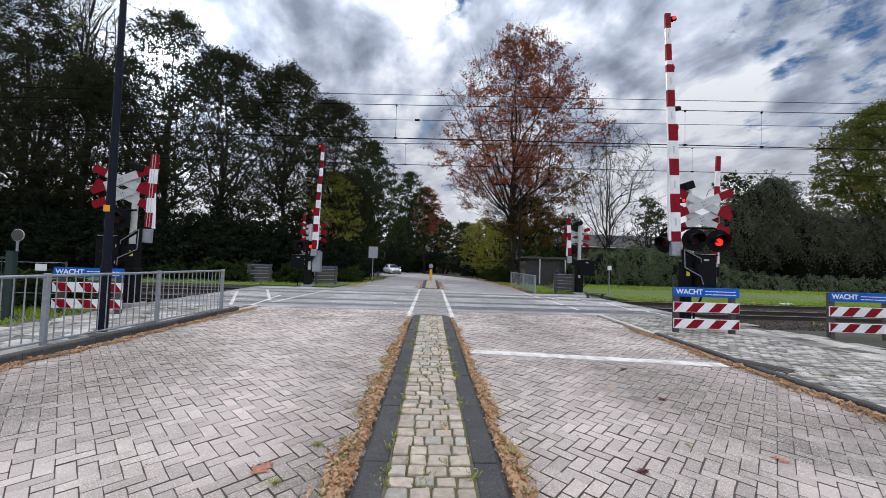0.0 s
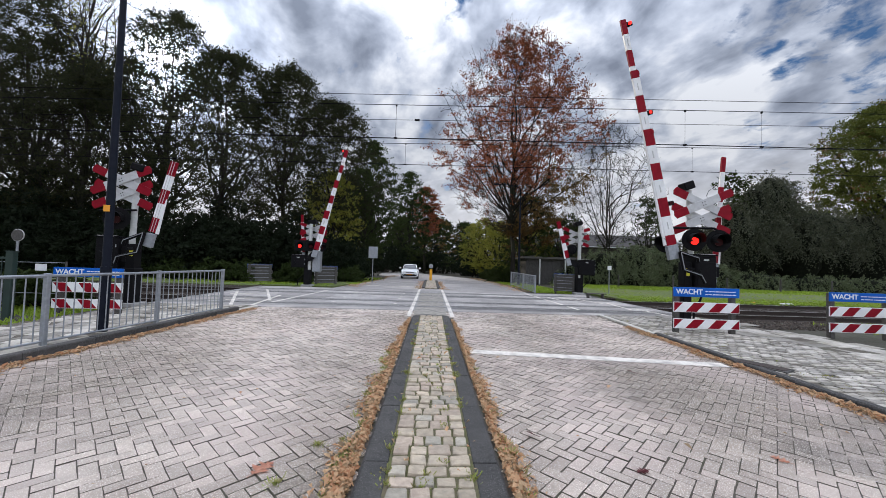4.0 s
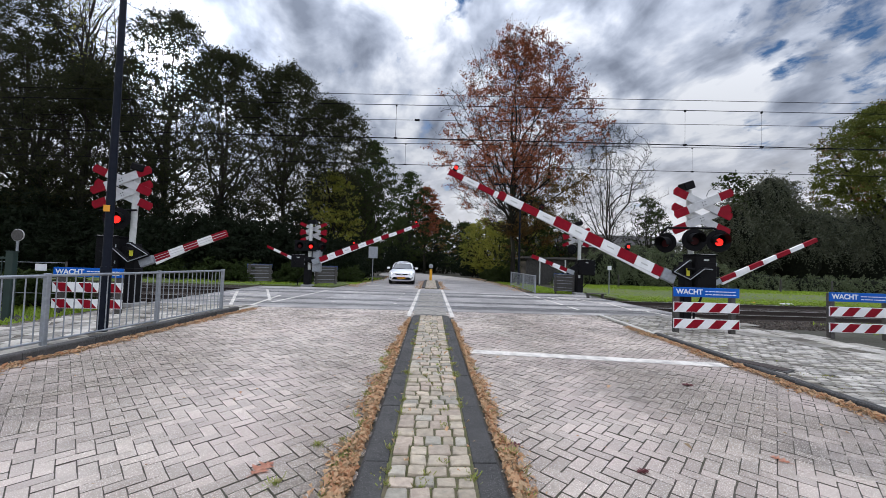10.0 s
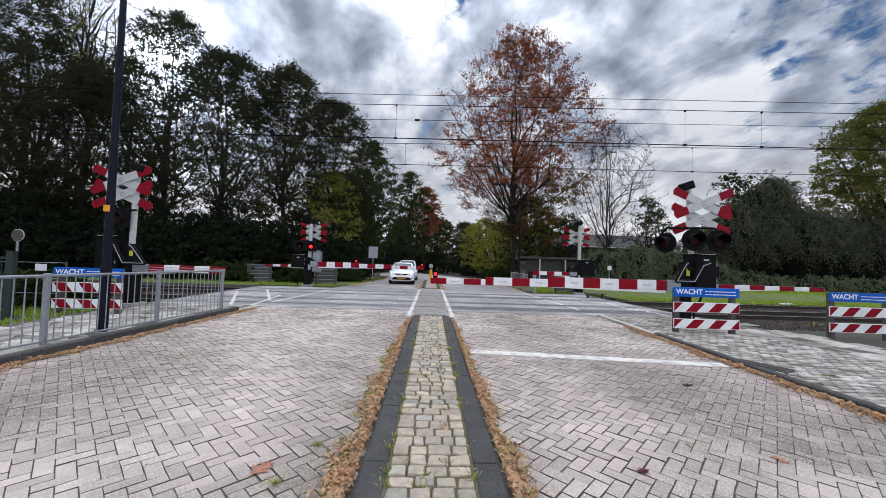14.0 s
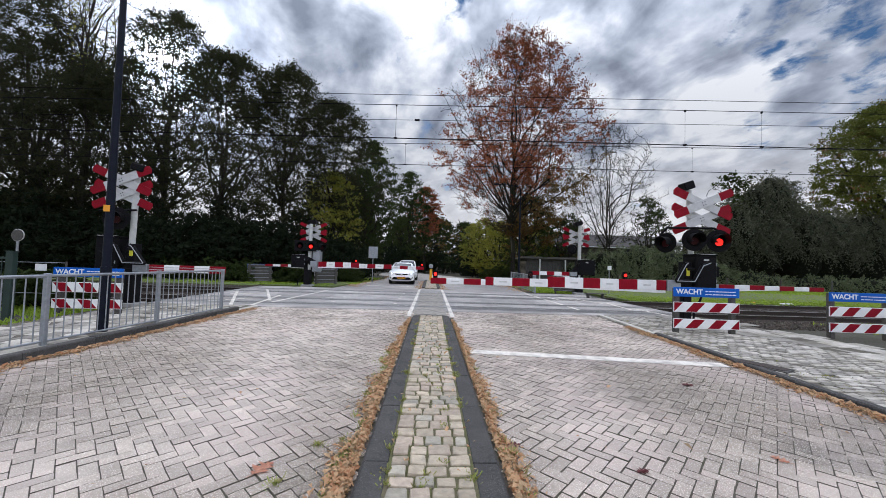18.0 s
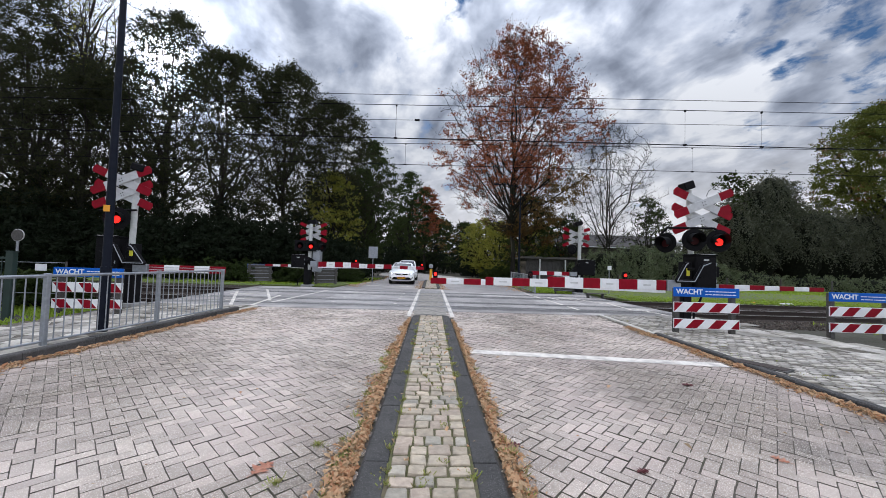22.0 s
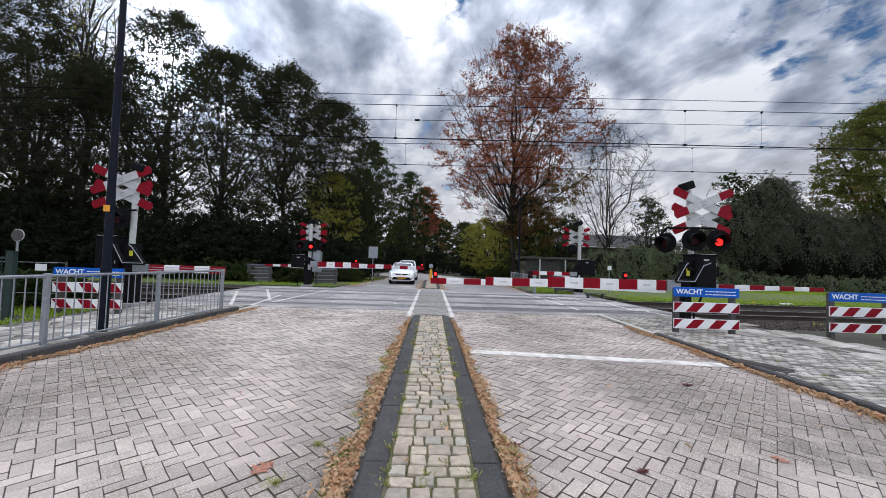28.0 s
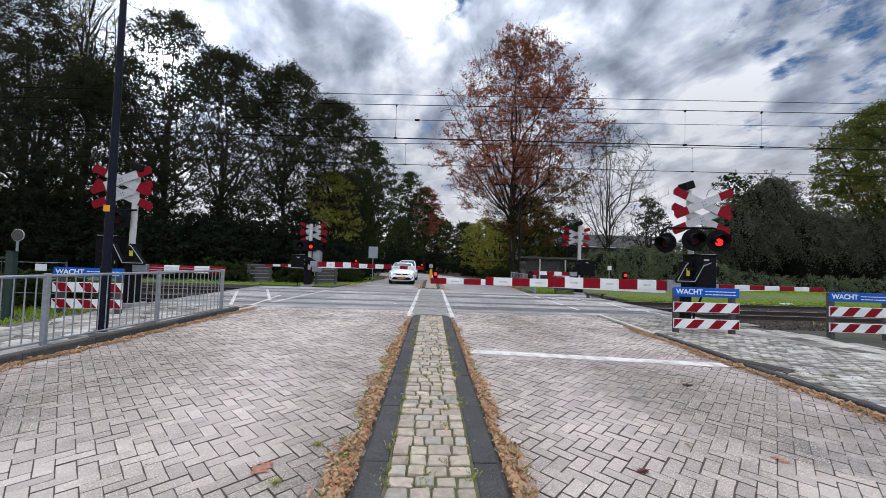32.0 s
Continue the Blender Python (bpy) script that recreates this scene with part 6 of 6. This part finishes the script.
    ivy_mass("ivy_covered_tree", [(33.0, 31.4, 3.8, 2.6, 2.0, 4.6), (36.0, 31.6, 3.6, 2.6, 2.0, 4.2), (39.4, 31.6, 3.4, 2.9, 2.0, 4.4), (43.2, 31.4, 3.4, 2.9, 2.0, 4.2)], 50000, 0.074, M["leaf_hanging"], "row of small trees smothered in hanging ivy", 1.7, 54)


build_trees()


def build_grass():
    rng = np.random.default_rng(17)
    areas = [(5.9, 20.0, 12, 22.5, 4500), (9.4, 16.45, 24, 19.2, 9000), (10, 19.0, 30, 28.5, 17000), (30, 19, 50, 27, 9000), (-14, 19.6, -5.6, 22, 3600), (-26, 19, -14, 23, 1800),
             (-13, 8.6, -8.6, 10.4, 4200), (11.6, 9.0, 14, 10.6, 500), (-5.6, 22, -4.5, 34, 2000), (-9, 4.0, -8.1, 8.6, 700), (5.9, 22.5, 8, 34, 2500)]
    cs, us, vs = [], [], []
    for x0, y0, x1, y1, n in areas:
        x, y = rng.uniform(x0, x1, n), rng.uniform(y0, y1, n)
        h = rng.uniform(0.04, 0.12, n)
        a = rng.uniform(0, 6.28, n)
        z = np.array([ground_z(q) for q in y]) + np.where((y > 19) & ((x < -8) | (x > 10)), 0.15 * np.minimum(np.abs(y - 19), 6) / 6, 0) - 0.05
        cs.append(np.stack([x, y, z + h * 0.5], 1))
        wide = np.where(y < 12, 0.009, 0.028)
        us.append(np.stack([np.cos(a) * wide, np.sin(a) * wide, a * 0], 1))
        vs.append(np.stack([rng.normal(0, 0.25, n) * h, rng.normal(0, 0.25, n) * h, h * 0.5], 1))
    me = quads("grass", np.concatenate(cs), np.concatenate(us), np.concatenate(vs), M["grass"])
    tagged(new("grass", me), "rough green grass in the verges", "grass", kind="stuff")


build_grass()


# ---------------------------------------------------------------- buildings
def build_house():
    h = thing("house", (23.5, 47.0, 0.0), "low house with a long dark tiled roof behind the shrubs", "house")
    part("wall", box(-9.6, 0.4, -0.8, 9.6, 8, 4.4), M["brickwall"], h, "brown brick wall")
    part("gable", prism([(-9.4, 4.41), (9.4, 4.41), (9.4, 4.6), (-9.4, 4.6)], 0.45, 7.9), M["brickwall"], h)
    slope = panel([(-10.2, -0.1, 4.25), (10.2, -0.1, 4.25), (10.2, 4.2, 6.15), (-10.2, 4.2, 6.15)], 0.12, (0, -0.4, 0.9))
    part("roof", slope, M["roof"], h, "dark tiled roof slope")
    slope = panel([(-10.2, 8.5, 4.25), (10.2, 8.5, 4.25), (10.2, 4.2, 6.15), (-10.2, 4.2, 6.15)], 0.12, (0, 0.4, 0.9))
    part("roof", slope, M["roof"], h, "dark tiled roof slope")
    part("gutter", rods(((-10.2, -0.18, 4.22), (10.2, -0.18, 4.22), 0.07), n=8), M["greypost"], h, "pale gutter")
    for x in (6.5,):
        w = part("window", box(x, 0.33, 1.6, x + 1.6, 0.397, 3.2), M["white"], h, "white-framed window")
        part("pane", box(x + 0.1, 0.318, 1.7, x + 1.5, 0.328, 3.1), M["car_glass"], w)
    s = thing("shed", (10.8, 30.5, -0.1), "dark plank garden shed with a flat overhanging roof", "shed")
    n = 24
    for i in range(n):
        x = -2.6 + i * 5.0 / n
        part("plank", box(x, -0.02 - 0.012 * (i % 2), 0, x + 5.0 / n - 0.012, 0.02, 2.15), M["plank"], s)
    part("inner_wall", box(-2.6, 0.025, 0, 2.4, 3.0, 2.12), M["plank"], s)
    part("roof", box(-2.9, -0.35, 2.15, 2.7, 3.2, 2.32, 0.02), M["roof"], s, "flat felt roof")
    part("fascia", box(-2.9, -0.38, 2.2, 2.7, -0.352, 2.36), M["wood_grey"], s, "weathered roof edge")
    for x in (-1.6, 0.6):
        part("shed_post", box(x, -0.5, 0, x + 0.1, -0.4, 2.15), M["greypost"], s)
    b = thing("bench", (8.06, 17.2, 0.0), "low dark park bench beside the far footway", "bench")
    part("seat", box(-0.48, -0.15, 0.2, 0.48, 0.15, 0.24, 0.01), M["wood_grey"], b)
    for x in (-0.36, 0.36):
        part("leg", box(x - 0.025, -0.12, 0.0, x + 0.025, 0.12, 0.199), M["wood_grey"], b)


build_house()


# ---------------------------------------------------------------- fallen leaves
def build_litter():
    rng = np.random.default_rng(23)
    n1, n2, n3, n4 = 9500, 9000, 5200, 6200
    y = np.concatenate([1.2 + 8.2 * rng.random(n1), 1.2 + 8.0 * rng.random(n2), 1.5 + 9.0 * rng.random(n3), 1.5 + 7.5 * rng.random(n4)])
    off = np.abs(rng.normal(0, 1, len(y))) * (0.75 + 0.45 * np.sin(y * 2.1 + 1.0) * np.sin(y * 5.3))
    x = np.concatenate([-0.49 - off[:n1] * (0.13 - 0.008 * y[:n1]).clip(0.03), 0.58 + off[n1:n1 + n2] * (0.11 - 0.008 * y[n1:n1 + n2]).clip(0.03),
                        np.array([kerb_left(v) + 0.07 for v in y[n1 + n2:n1 + n2 + n3]]) + off[n1 + n2:n1 + n2 + n3] * 0.12,
                        np.array([kerb_right(v) - 0.07 for v in y[n1 + n2 + n3:]]) - off[n1 + n2 + n3:] * 0.11])
    k = 130
    x = np.concatenate([x, rng.uniform(-5, 4.8, k), rng.uniform(-0.3, 0.4, 120), rng.uniform(-5.5, 5.5, 3000)])
    y = np.concatenate([y, rng.uniform(1.5, 10, k), rng.uniform(2, 9.5, 120), 20 + 25 * rng.random(3000) ** 1.3])
    far = slice(len(x) - 3000, len(x))
    side = rng.random(3000)
    x[far] = np.where(side < 0.35, -4.5 + rng.normal(0, 0.3, 3000), np.where(side < 0.75, 5.3 + rng.normal(0, 0.35, 3000), np.where(side < 0.87, -0.6, 0.7) + rng.normal(0, 0.13, 3000)))
    y[far] = np.where(side < 0.75, y[far], 19.7 + 9.2 * rng.random(3000))
    n = len(x)
    z = 0.006 + 0.03 * rng.random(n)
    z[n - 3120:n - 3000] += 0.085
    z[far] = [0.01 + ground_z(q) for q in y[far]]
    s = rng.uniform(0.007, 0.023, (n, 1)) * (1 + 0.9 * (rng.random((n, 1)) < 0.1))
    s[far] *= 1.9
    a = rng.random(n) * 6.28
    u = np.stack([np.cos(a), np.sin(a), rng.normal(0, 0.33, n)], 1)
    v = np.stack([-np.sin(a), np.cos(a), rng.normal(0, 0.33, n)], 1)
    fold = np.stack([0 * a, 0 * a, rng.uniform(0.15, 0.8, n)], 1) * s
    me = quads("fallen_leaves", np.stack([x, y, z], 1), u * s * 0.7, v * s, M["litter"], fold=fold)
    tagged(new("fallen_leaves", me), "dry brown fallen leaves along the kerbs", "leaves", kind="stuff")


build_litter()


def build_weeds():
    """Tufts of dry and green weeds in the joints beside the median and the kerbs."""
    rng = np.random.default_rng(29)
    spots = []
    for _ in range(95):
        spots.append((-0.56 - 0.14 * rng.random() ** 2, 1.6 + 4.5 * rng.random(), 0.022))
    for _ in range(10):
        spots.append((0.62 + 0.1 * rng.random(), 1.6 + 3.5 * rng.random(), 0.035))
    for _ in range(60):
        y = 2 + 8 * rng.random()
        spots.append((kerb_right(y) + 0.2 + 0.9 * rng.random(), y, 0.03))
    for _ in range(70):
        spots.append((rng.choice((-0.255, 0.345, -0.255, 0.345, 0.0, 0.15)) + rng.normal(0, 0.02), 1.4 + 7.0 * rng.random(), 0.12))
    for x, y in ((-0.86, 2.95), (-0.98, 2.45)):
        spots += [(x, y, 0.02)] * 2
    c, u, v = [], [], []
    for x, y, h in spots:
        for _ in range(26):
            a, r = rng.random() * 6.28, abs(rng.normal(0, 0.035))
            top = h > 0.1
            hh = (0.022 if top else h) * (0.5 + rng.random())
            c.append((x + math.cos(a) * r, y + math.sin(a) * r, hh * 0.5 + (0.058 if top else 0.0)))
            b = rng.random() * 6.28
            u.append((math.cos(b) * 0.004, math.sin(b) * 0.004, 0))
            v.append((math.cos(a) * hh * 0.4, math.sin(a) * hh * 0.4, hh * 0.5))
    tagged(new("weeds", quads("weeds", c, u, v, M["straw"])), "dry and green weeds in the paving joints", "weeds", kind="stuff")


build_weeds()


def big_leaf(at, rz, size, material="leaf_tan", label="large dry pinkish-brown oak leaf lying on the road"):
    """A pointed-lobed oak leaf: blade curled a little, midrib and stalk."""
    half = [(-1.0, 0.05), (-0.86, 0.3), (-0.66, 0.34), (-0.6, 0.12), (-0.42, 0.52), (-0.22, 0.78), (-0.14, 0.5), (0.02, 0.16), (0.16, 0.44), (0.36, 0.74), (0.38, 0.46), (0.42, 0.14), (0.6, 0.26), (0.78, 0.34), (0.76, 0.14), (1.05, 0.0)]
    bm = bmesh.new()
    curl = lambda x, y: size * (0.06 + 0.16 * abs(y) ** 1.5 + 0.05 * math.sin(4 * x + 2 * y))
    spine = [bm.verts.new((x * size, 0, size * 0.05)) for x, y in half]
    for s in (1, -1):
        rim = [bm.verts.new((x * size, s * y * size * (1.35 if s > 0 else 1.15), curl(x, s * y))) for x, y in half[:-1]] + [spine[-1]]
        for i in range(len(half) - 1):
            q = [spine[i], spine[i + 1], rim[i + 1], rim[i]]
            q = [v for k, v in enumerate(q) if v not in q[:k]]
            if s < 0:
                q.reverse()
            if len(q) > 2:
                bm.faces.new(q)
    bmesh.ops.solidify(bm, geom=bm.faces[:], thickness=0.0012)
    ob = thing("oak_leaf", at, label, "leaf", "large leaves on the road", rz=rz)
    part("blade", bm, M[material], ob)
    stalk = bmesh.new()
    tube_line(stalk, [(-1.5 * size, 0.06 * size, 0.004), (-1.2 * size, 0, size * 0.05), (-0.9 * size, 0, size * 0.07), (0.7 * size, 0, size * 0.07)], 0.0014, 5)
    part("stalk", stalk, M[material], ob)
    return ob


big_leaf((-1.14, 2.62, 0.004), 65, 0.088)
big_leaf((2.85, 2.83, 0.004), 120, 0.06)
big_leaf((1.61, 2.64, 0.004), 200, 0.05, "leaf_wine", "narrow wine-red leaf lying on the road")
blown = [(big_leaf((2.91, 5.26, 0.004), 40, 0.075, "leaf_wine", "wine-red oak leaf blown along the road"), [(0, 2.91, 5.26, 0.004, 0, 40), (0.8, 2.91, 5.26, 0.004, 0, 40), (1.0, 2.97, 5.3, 0.1, 65, 5), (1.3, 2.88, 5.1, 0.004, 0, 90), (3.6, 2.88, 5.09, 0.004, 0, 95), (4.3, 2.93, 5.0, 0.04, 40, 120),
                                                        (5.0, 2.97, 4.93, 0.004, 0, 130), (6.6, 2.975, 4.92, 0.004, 0, 130), (7.0, 3.15, 4.7, 0.03, 40, 150), (7.5, 3.37, 4.65, 0.01, 10, 170), (8.0, 3.39, 4.605, 0.004, 0, 175), (32, 3.39, 4.605, 0.004, 0, 175)]),
         (big_leaf((2.71, 4.07, 0.004), 10, 0.055, "leaf_wine", "wine-red oak leaf blown along the road"), [(0, 2.71, 4.07, 0.004, 0, 10), (2.6, 2.71, 4.07, 0.004, 0, 10), (3.0, 2.52, 4.08, 0.03, 50, 40), (3.5, 1.35, 3.48, 0.02, 20, 100), (4.2, 0.9, 3.1, 0.03, 40, 140), (5.0, 0.72, 2.95, 0.03, 0, 170), (32, 0.72, 2.95, 0.03, 0, 170)])]


# ---------------------------------------------------------------- cars
def loft(stations, n=14, power=3.2):
    """A closed body from stations along y: y, half-width, bottom, top, with rounded sections."""
    bm = bmesh.new()
    rings = []
    for y, w, z0, z1 in stations:
        ring = []
        for i in range(n * 2):
            t = 2 * math.pi * i / (n * 2)
            c, s = math.cos(t), math.sin(t)
            ring.append(bm.verts.new((math.copysign(abs(c) ** (2 / power), c) * w, y, (z0 + z1) / 2 + math.copysign(abs(s) ** (2 / power), s) * (z1 - z0) / 2)))
        rings.append(ring)
    for a, b in zip(rings, rings[1:]):
        for i in range(n * 2):
            j = (i + 1) % (n * 2)
            bm.faces.new((a[i], a[j], b[j], b[i]))
    bm.faces.new(rings[0])
    bm.faces.new(rings[-1][::-1])
    bmesh.ops.recalc_face_normals(bm, faces=bm.faces)
    return bm


def build_car(label, tall=0.0, wide=0.0):
    car = thing("car", (0, 0, 0), label, "car", "white cars waiting")
    w, H = 0.865 + wide, 1.44 + tall
    L = 4.06
    body = part("body", loft([(0.0, w * 0.80, 0.3, 0.62), (0.06, w * 0.9, 0.22, 0.7), (0.25, w * 0.97, 0.2, 0.8 + tall * 0.2), (0.8, w, 0.2, 0.95 + tall * 0.3), (1.2, w, 0.2, 1.0 + tall * 0.3),
                              (2.2, w, 0.2, 0.98 + tall * 0.3), (3.3, w, 0.2, 1.0 + tall * 0.3), (3.85, w * 0.97, 0.24, 0.98 + tall * 0.3), (4.02, w * 0.88, 0.34, 0.9), (L, w * 0.8, 0.42, 0.8)], power=4.5), M["car_white"], car, "glossy white bodywork", True)
    cab = part("cabin", loft([(1.0, w * 0.8, 0.86, 0.98 + tall * 0.3), (1.35, w * 0.82, 0.9, 1.2 + tall * 0.6), (1.75, w * 0.78, 0.9, 1.40 + tall), (2.3, w * 0.77, 0.9, H), (3.0, w * 0.76, 0.9, H - 0.02), (3.6, w * 0.74, 0.9, 1.3 + tall), (3.95, w * 0.7, 0.9, 1.0)], power=5), M["car_white"], car, "white roof and pillars", True)
    zb, zt = 1.0 + tall * 0.32, 1.365 + tall * 0.96
    part("windscreen", panel([(-w * 0.78, 1.0, zb), (w * 0.78, 1.0, zb), (w * 0.64, 1.62, zt), (-w * 0.64, 1.62, zt)], 0.012, (0, -0.5, 0.85)), M["car_glass"], car, "dark tinted windscreen")
    for s in (-1, 1):
        part("side_window", panel([(s * w * 0.815, 1.5, zb + 0.05), (s * w * 0.815, 3.3, zb + 0.05), (s * w * 0.74, 3.1, zt - 0.03), (s * w * 0.74, 1.9, zt - 0.03)], 0.012, (s, 0, 0.2)), M["car_glass"], car)
        hl = part("headlight", prism([(s * p, q) for p, q in ((w * 0.5, 0.72), (w * 0.92, 0.8), (w * 0.95, 0.7), (w * 0.72, 0.62), (w * 0.55, 0.65))], 0.015, 0.2, 0.008), M["aluminium"], car, "clear headlight")
        part("headlamp_bulb", rods(((s * w * 0.75, -0.0, 0.7), (s * w * 0.75, 0.016, 0.7), 0.06), n=12), M["headlight"], hl, "lit white bulb")
        part("running_light", prism([(s * p, q) for p, q in ((w * 0.62, 0.36), (w * 0.85, 0.5), (w * 0.82, 0.36))], 0.0, 0.08, 0.004), M["black"], car, "dark fog light recess")
        m = part("mirror", box(s * w, 1.05, zb - 0.02, s * (w + 0.2), 1.2, zb + 0.12, 0.03), M["car_white"], car, "white door mirror")
        part("mirror_glass", box(s * (w + 0.02), 1.2, zb, s * (w + 0.18), 1.206, zb + 0.1), M["car_glass"], m)
    part("upper_grille", prism([(-w * 0.52, 0.71), (w * 0.52, 0.71), (w * 0.42, 0.62), (-w * 0.42, 0.62)], -0.02, 0.05, 0.008), M["black"], car, "black upper grille")
    part("emblem", prism([(0, 0.77), (0.075, 0.67), (0, 0.57), (-0.075, 0.67)], -0.045, 0.0, 0.008), M["aluminium"], car, "plain silver diamond emblem")
    part("lower_intake", prism([(-w * 0.62, 0.47), (w * 0.62, 0.47), (w * 0.74, 0.31), (-w * 0.74, 0.31)], -0.03, 0.1, 0.01), M["black"], car, "black lower air intake")
    pl = part("number_plate", box(-0.26, -0.05, 0.39, 0.26, -0.032, 0.5, 0.004), M["yellow"], car, "yellow number plate")
    for x in (-0.16, 0.0, 0.16):
        part("plate_bar", box(x - 0.055, -0.054, 0.42, x + 0.055, -0.0502, 0.47), M["black"], pl)
    part("underbody", box(-w * 0.9, 0.25, 0.16, w * 0.9, 3.8, 0.3, 0.02), M["black"], car)
    part("wiper", rods(((-0.5, 0.985, zb + 0.02), (0.1, 1.03, zb + 0.06), 0.012)), M["black"], car)
    wheels = []
    for y in (0.78, 3.3):
        for s in (-1, 1):
            wh = part("wheel", rods(((-0.1, 0, 0), (0.1, 0, 0), 0.31), n=24), M["tyre"], car, "black tyre")
            wh.location = (s * (w - 0.1), y, 0.31)
            part("rim", rods(((-0.106, 0, 0), (0.106, 0, 0), 0.2), n=16), M["aluminium"], wh, "silver wheel rim")
            for k in range(5):
                a = k * 2 * math.pi / 5
                part("spoke_gap", rods(((-0.11, math.cos(a) * 0.12, math.sin(a) * 0.12), (0.11, math.cos(a) * 0.12, math.sin(a) * 0.12), 0.04), n=8), M["black"], wh)
            wheels.append((wh, Vector(wh.location)))
    return car, wheels


CARS = [
    (build_car("white hatchback with lit headlights that rolls up to the barrier"),
     [(0, -5.1, 53.0), (1, -3.57, 49.4), (2, -2.65, 44.6), (3, -2.28, 39.6), (3.5, -2.13, 37.1), (4.5, -1.99, 32.0), (5.5, -1.94, 28.0), (6, -1.93, 26.6), (7, -1.94, 24.9), (8, -1.93, 24.1), (9, -1.925, 23.65), (9.8, -1.92, 23.55), (32, -1.92, 23.55)]),
    (build_car("white van that stops behind the hatchback", 0.3, 0.06),
     [(0, -62, 93.0), (5, -30, 76.0), (7, -13.5, 62.5), (8, -7.4, 53.5), (9, -4.2, 44.5), (10, -2.75, 37.5), (11, -2.25, 33.0), (12, -2.1, 30.9), (12.8, -2.08, 30.4), (32, -2.08, 30.4)]),
]


def smooth_path(rows, t):
    for (t0, x0, y0), (t1, x1, y1) in zip(rows, rows[1:]):
        if t0 <= t <= t1:
            i = rows.index((t0, x0, y0))
            a, b = rows[max(i - 1, 0)], rows[min(i + 2, len(rows) - 1)]
            h = t1 - t0
            f = (t - t0) / h
            out = []
            for k in (1, 2):
                p0, p1 = (x0, y0)[k - 1], (x1, y1)[k - 1]
                m0 = (p1 - a[k]) / (t1 - a[0]) * h if a[0] != t0 else (p1 - p0)
                m1 = (b[k] - p0) / (b[0] - t0) * h if b[0] != t1 else 0.0
                if p1 == p0:
                    m0 = m1 = 0.0
                if abs(p1 - b[k]) < 1e-6:
                    m1 = 0.0
                out.append(p0 * (2 * f ** 3 - 3 * f ** 2 + 1) + m0 * (f ** 3 - 2 * f ** 2 + f) + p1 * (3 * f ** 2 - 2 * f ** 3) + m1 * (f ** 3 - f ** 2))
            return out
    return list(rows[-1][1:])


def motions():
    for arm, rows in KEYED:
        walk(arm, rows)
    for lens, at, states in FLASH:
        # half-turns of the lens: dark face or lit face forward
        marks = [(0.0, states[0])]
        for s in range(32):
            cuts = (0.17, 0.5, 0.83) if states[s] != states[s + 1] else (0.3, 0.7)
            now = states[s]
            for c in cuts:
                now = not now
                marks.append((s + c, now))
        a = 0.0 if states[0] else 180.0
        rows = [(0.0, a)]
        for t, lit in marks[1:]:
            rows.append((t - 0.04, a))
            for k in range(1, 4):
                rows.append((t - 0.04 + k / 30, a + 60 * k))
            a += 180
        rows.append((32.0, a))
        walk(lens, [(t, Matrix.Translation(at) @ pose(0, 0, 0, 0, 0, q % 360)) for t, q in rows])
    for leaf, rows in blown:
        walk(leaf, [(t, pose(x, y, z, tip, 0, a)) for t, x, y, z, tip, a in rows])
    for (car, wheels), rows in CARS:
        end = rows[-2][0]
        times = [k / 15 for k in range(int(end * 15) + 1)] + [32.0]
        poses, turn, spun = [], 0.0, []
        for n, t in enumerate(times):
            x, y = smooth_path(rows, t)
            x2, y2 = smooth_path(rows, min(t + 0.3, end - 0.001)) if t < end - 0.5 else (None, None)
            if x2 is not None and math.hypot(x2 - x, y2 - y) > 0.06:
                head = math.degrees(math.atan2(x2 - x, -(y2 - y)))
            else:
                head = poses[-1][2] if poses else 0.0
            if poses:
                turn += math.degrees(math.hypot(x - poses[-1][0], y - poses[-1][1]) / 0.31)
            poses.append((x, y, head))
            spun.append(turn)
        walk(car, [(t, pose(x, y, ground_z(y + 2) + 0.002, 0, 0, h)) for t, (x, y, h) in zip(times, poses)])
        for wh, at in wheels:
            walk(wh, [(t, Matrix.Translation(at) @ pose(0, 0, 0, q % 360, 0, 0)) for t, q in zip(times, spun)])


build_pavers()
motions()
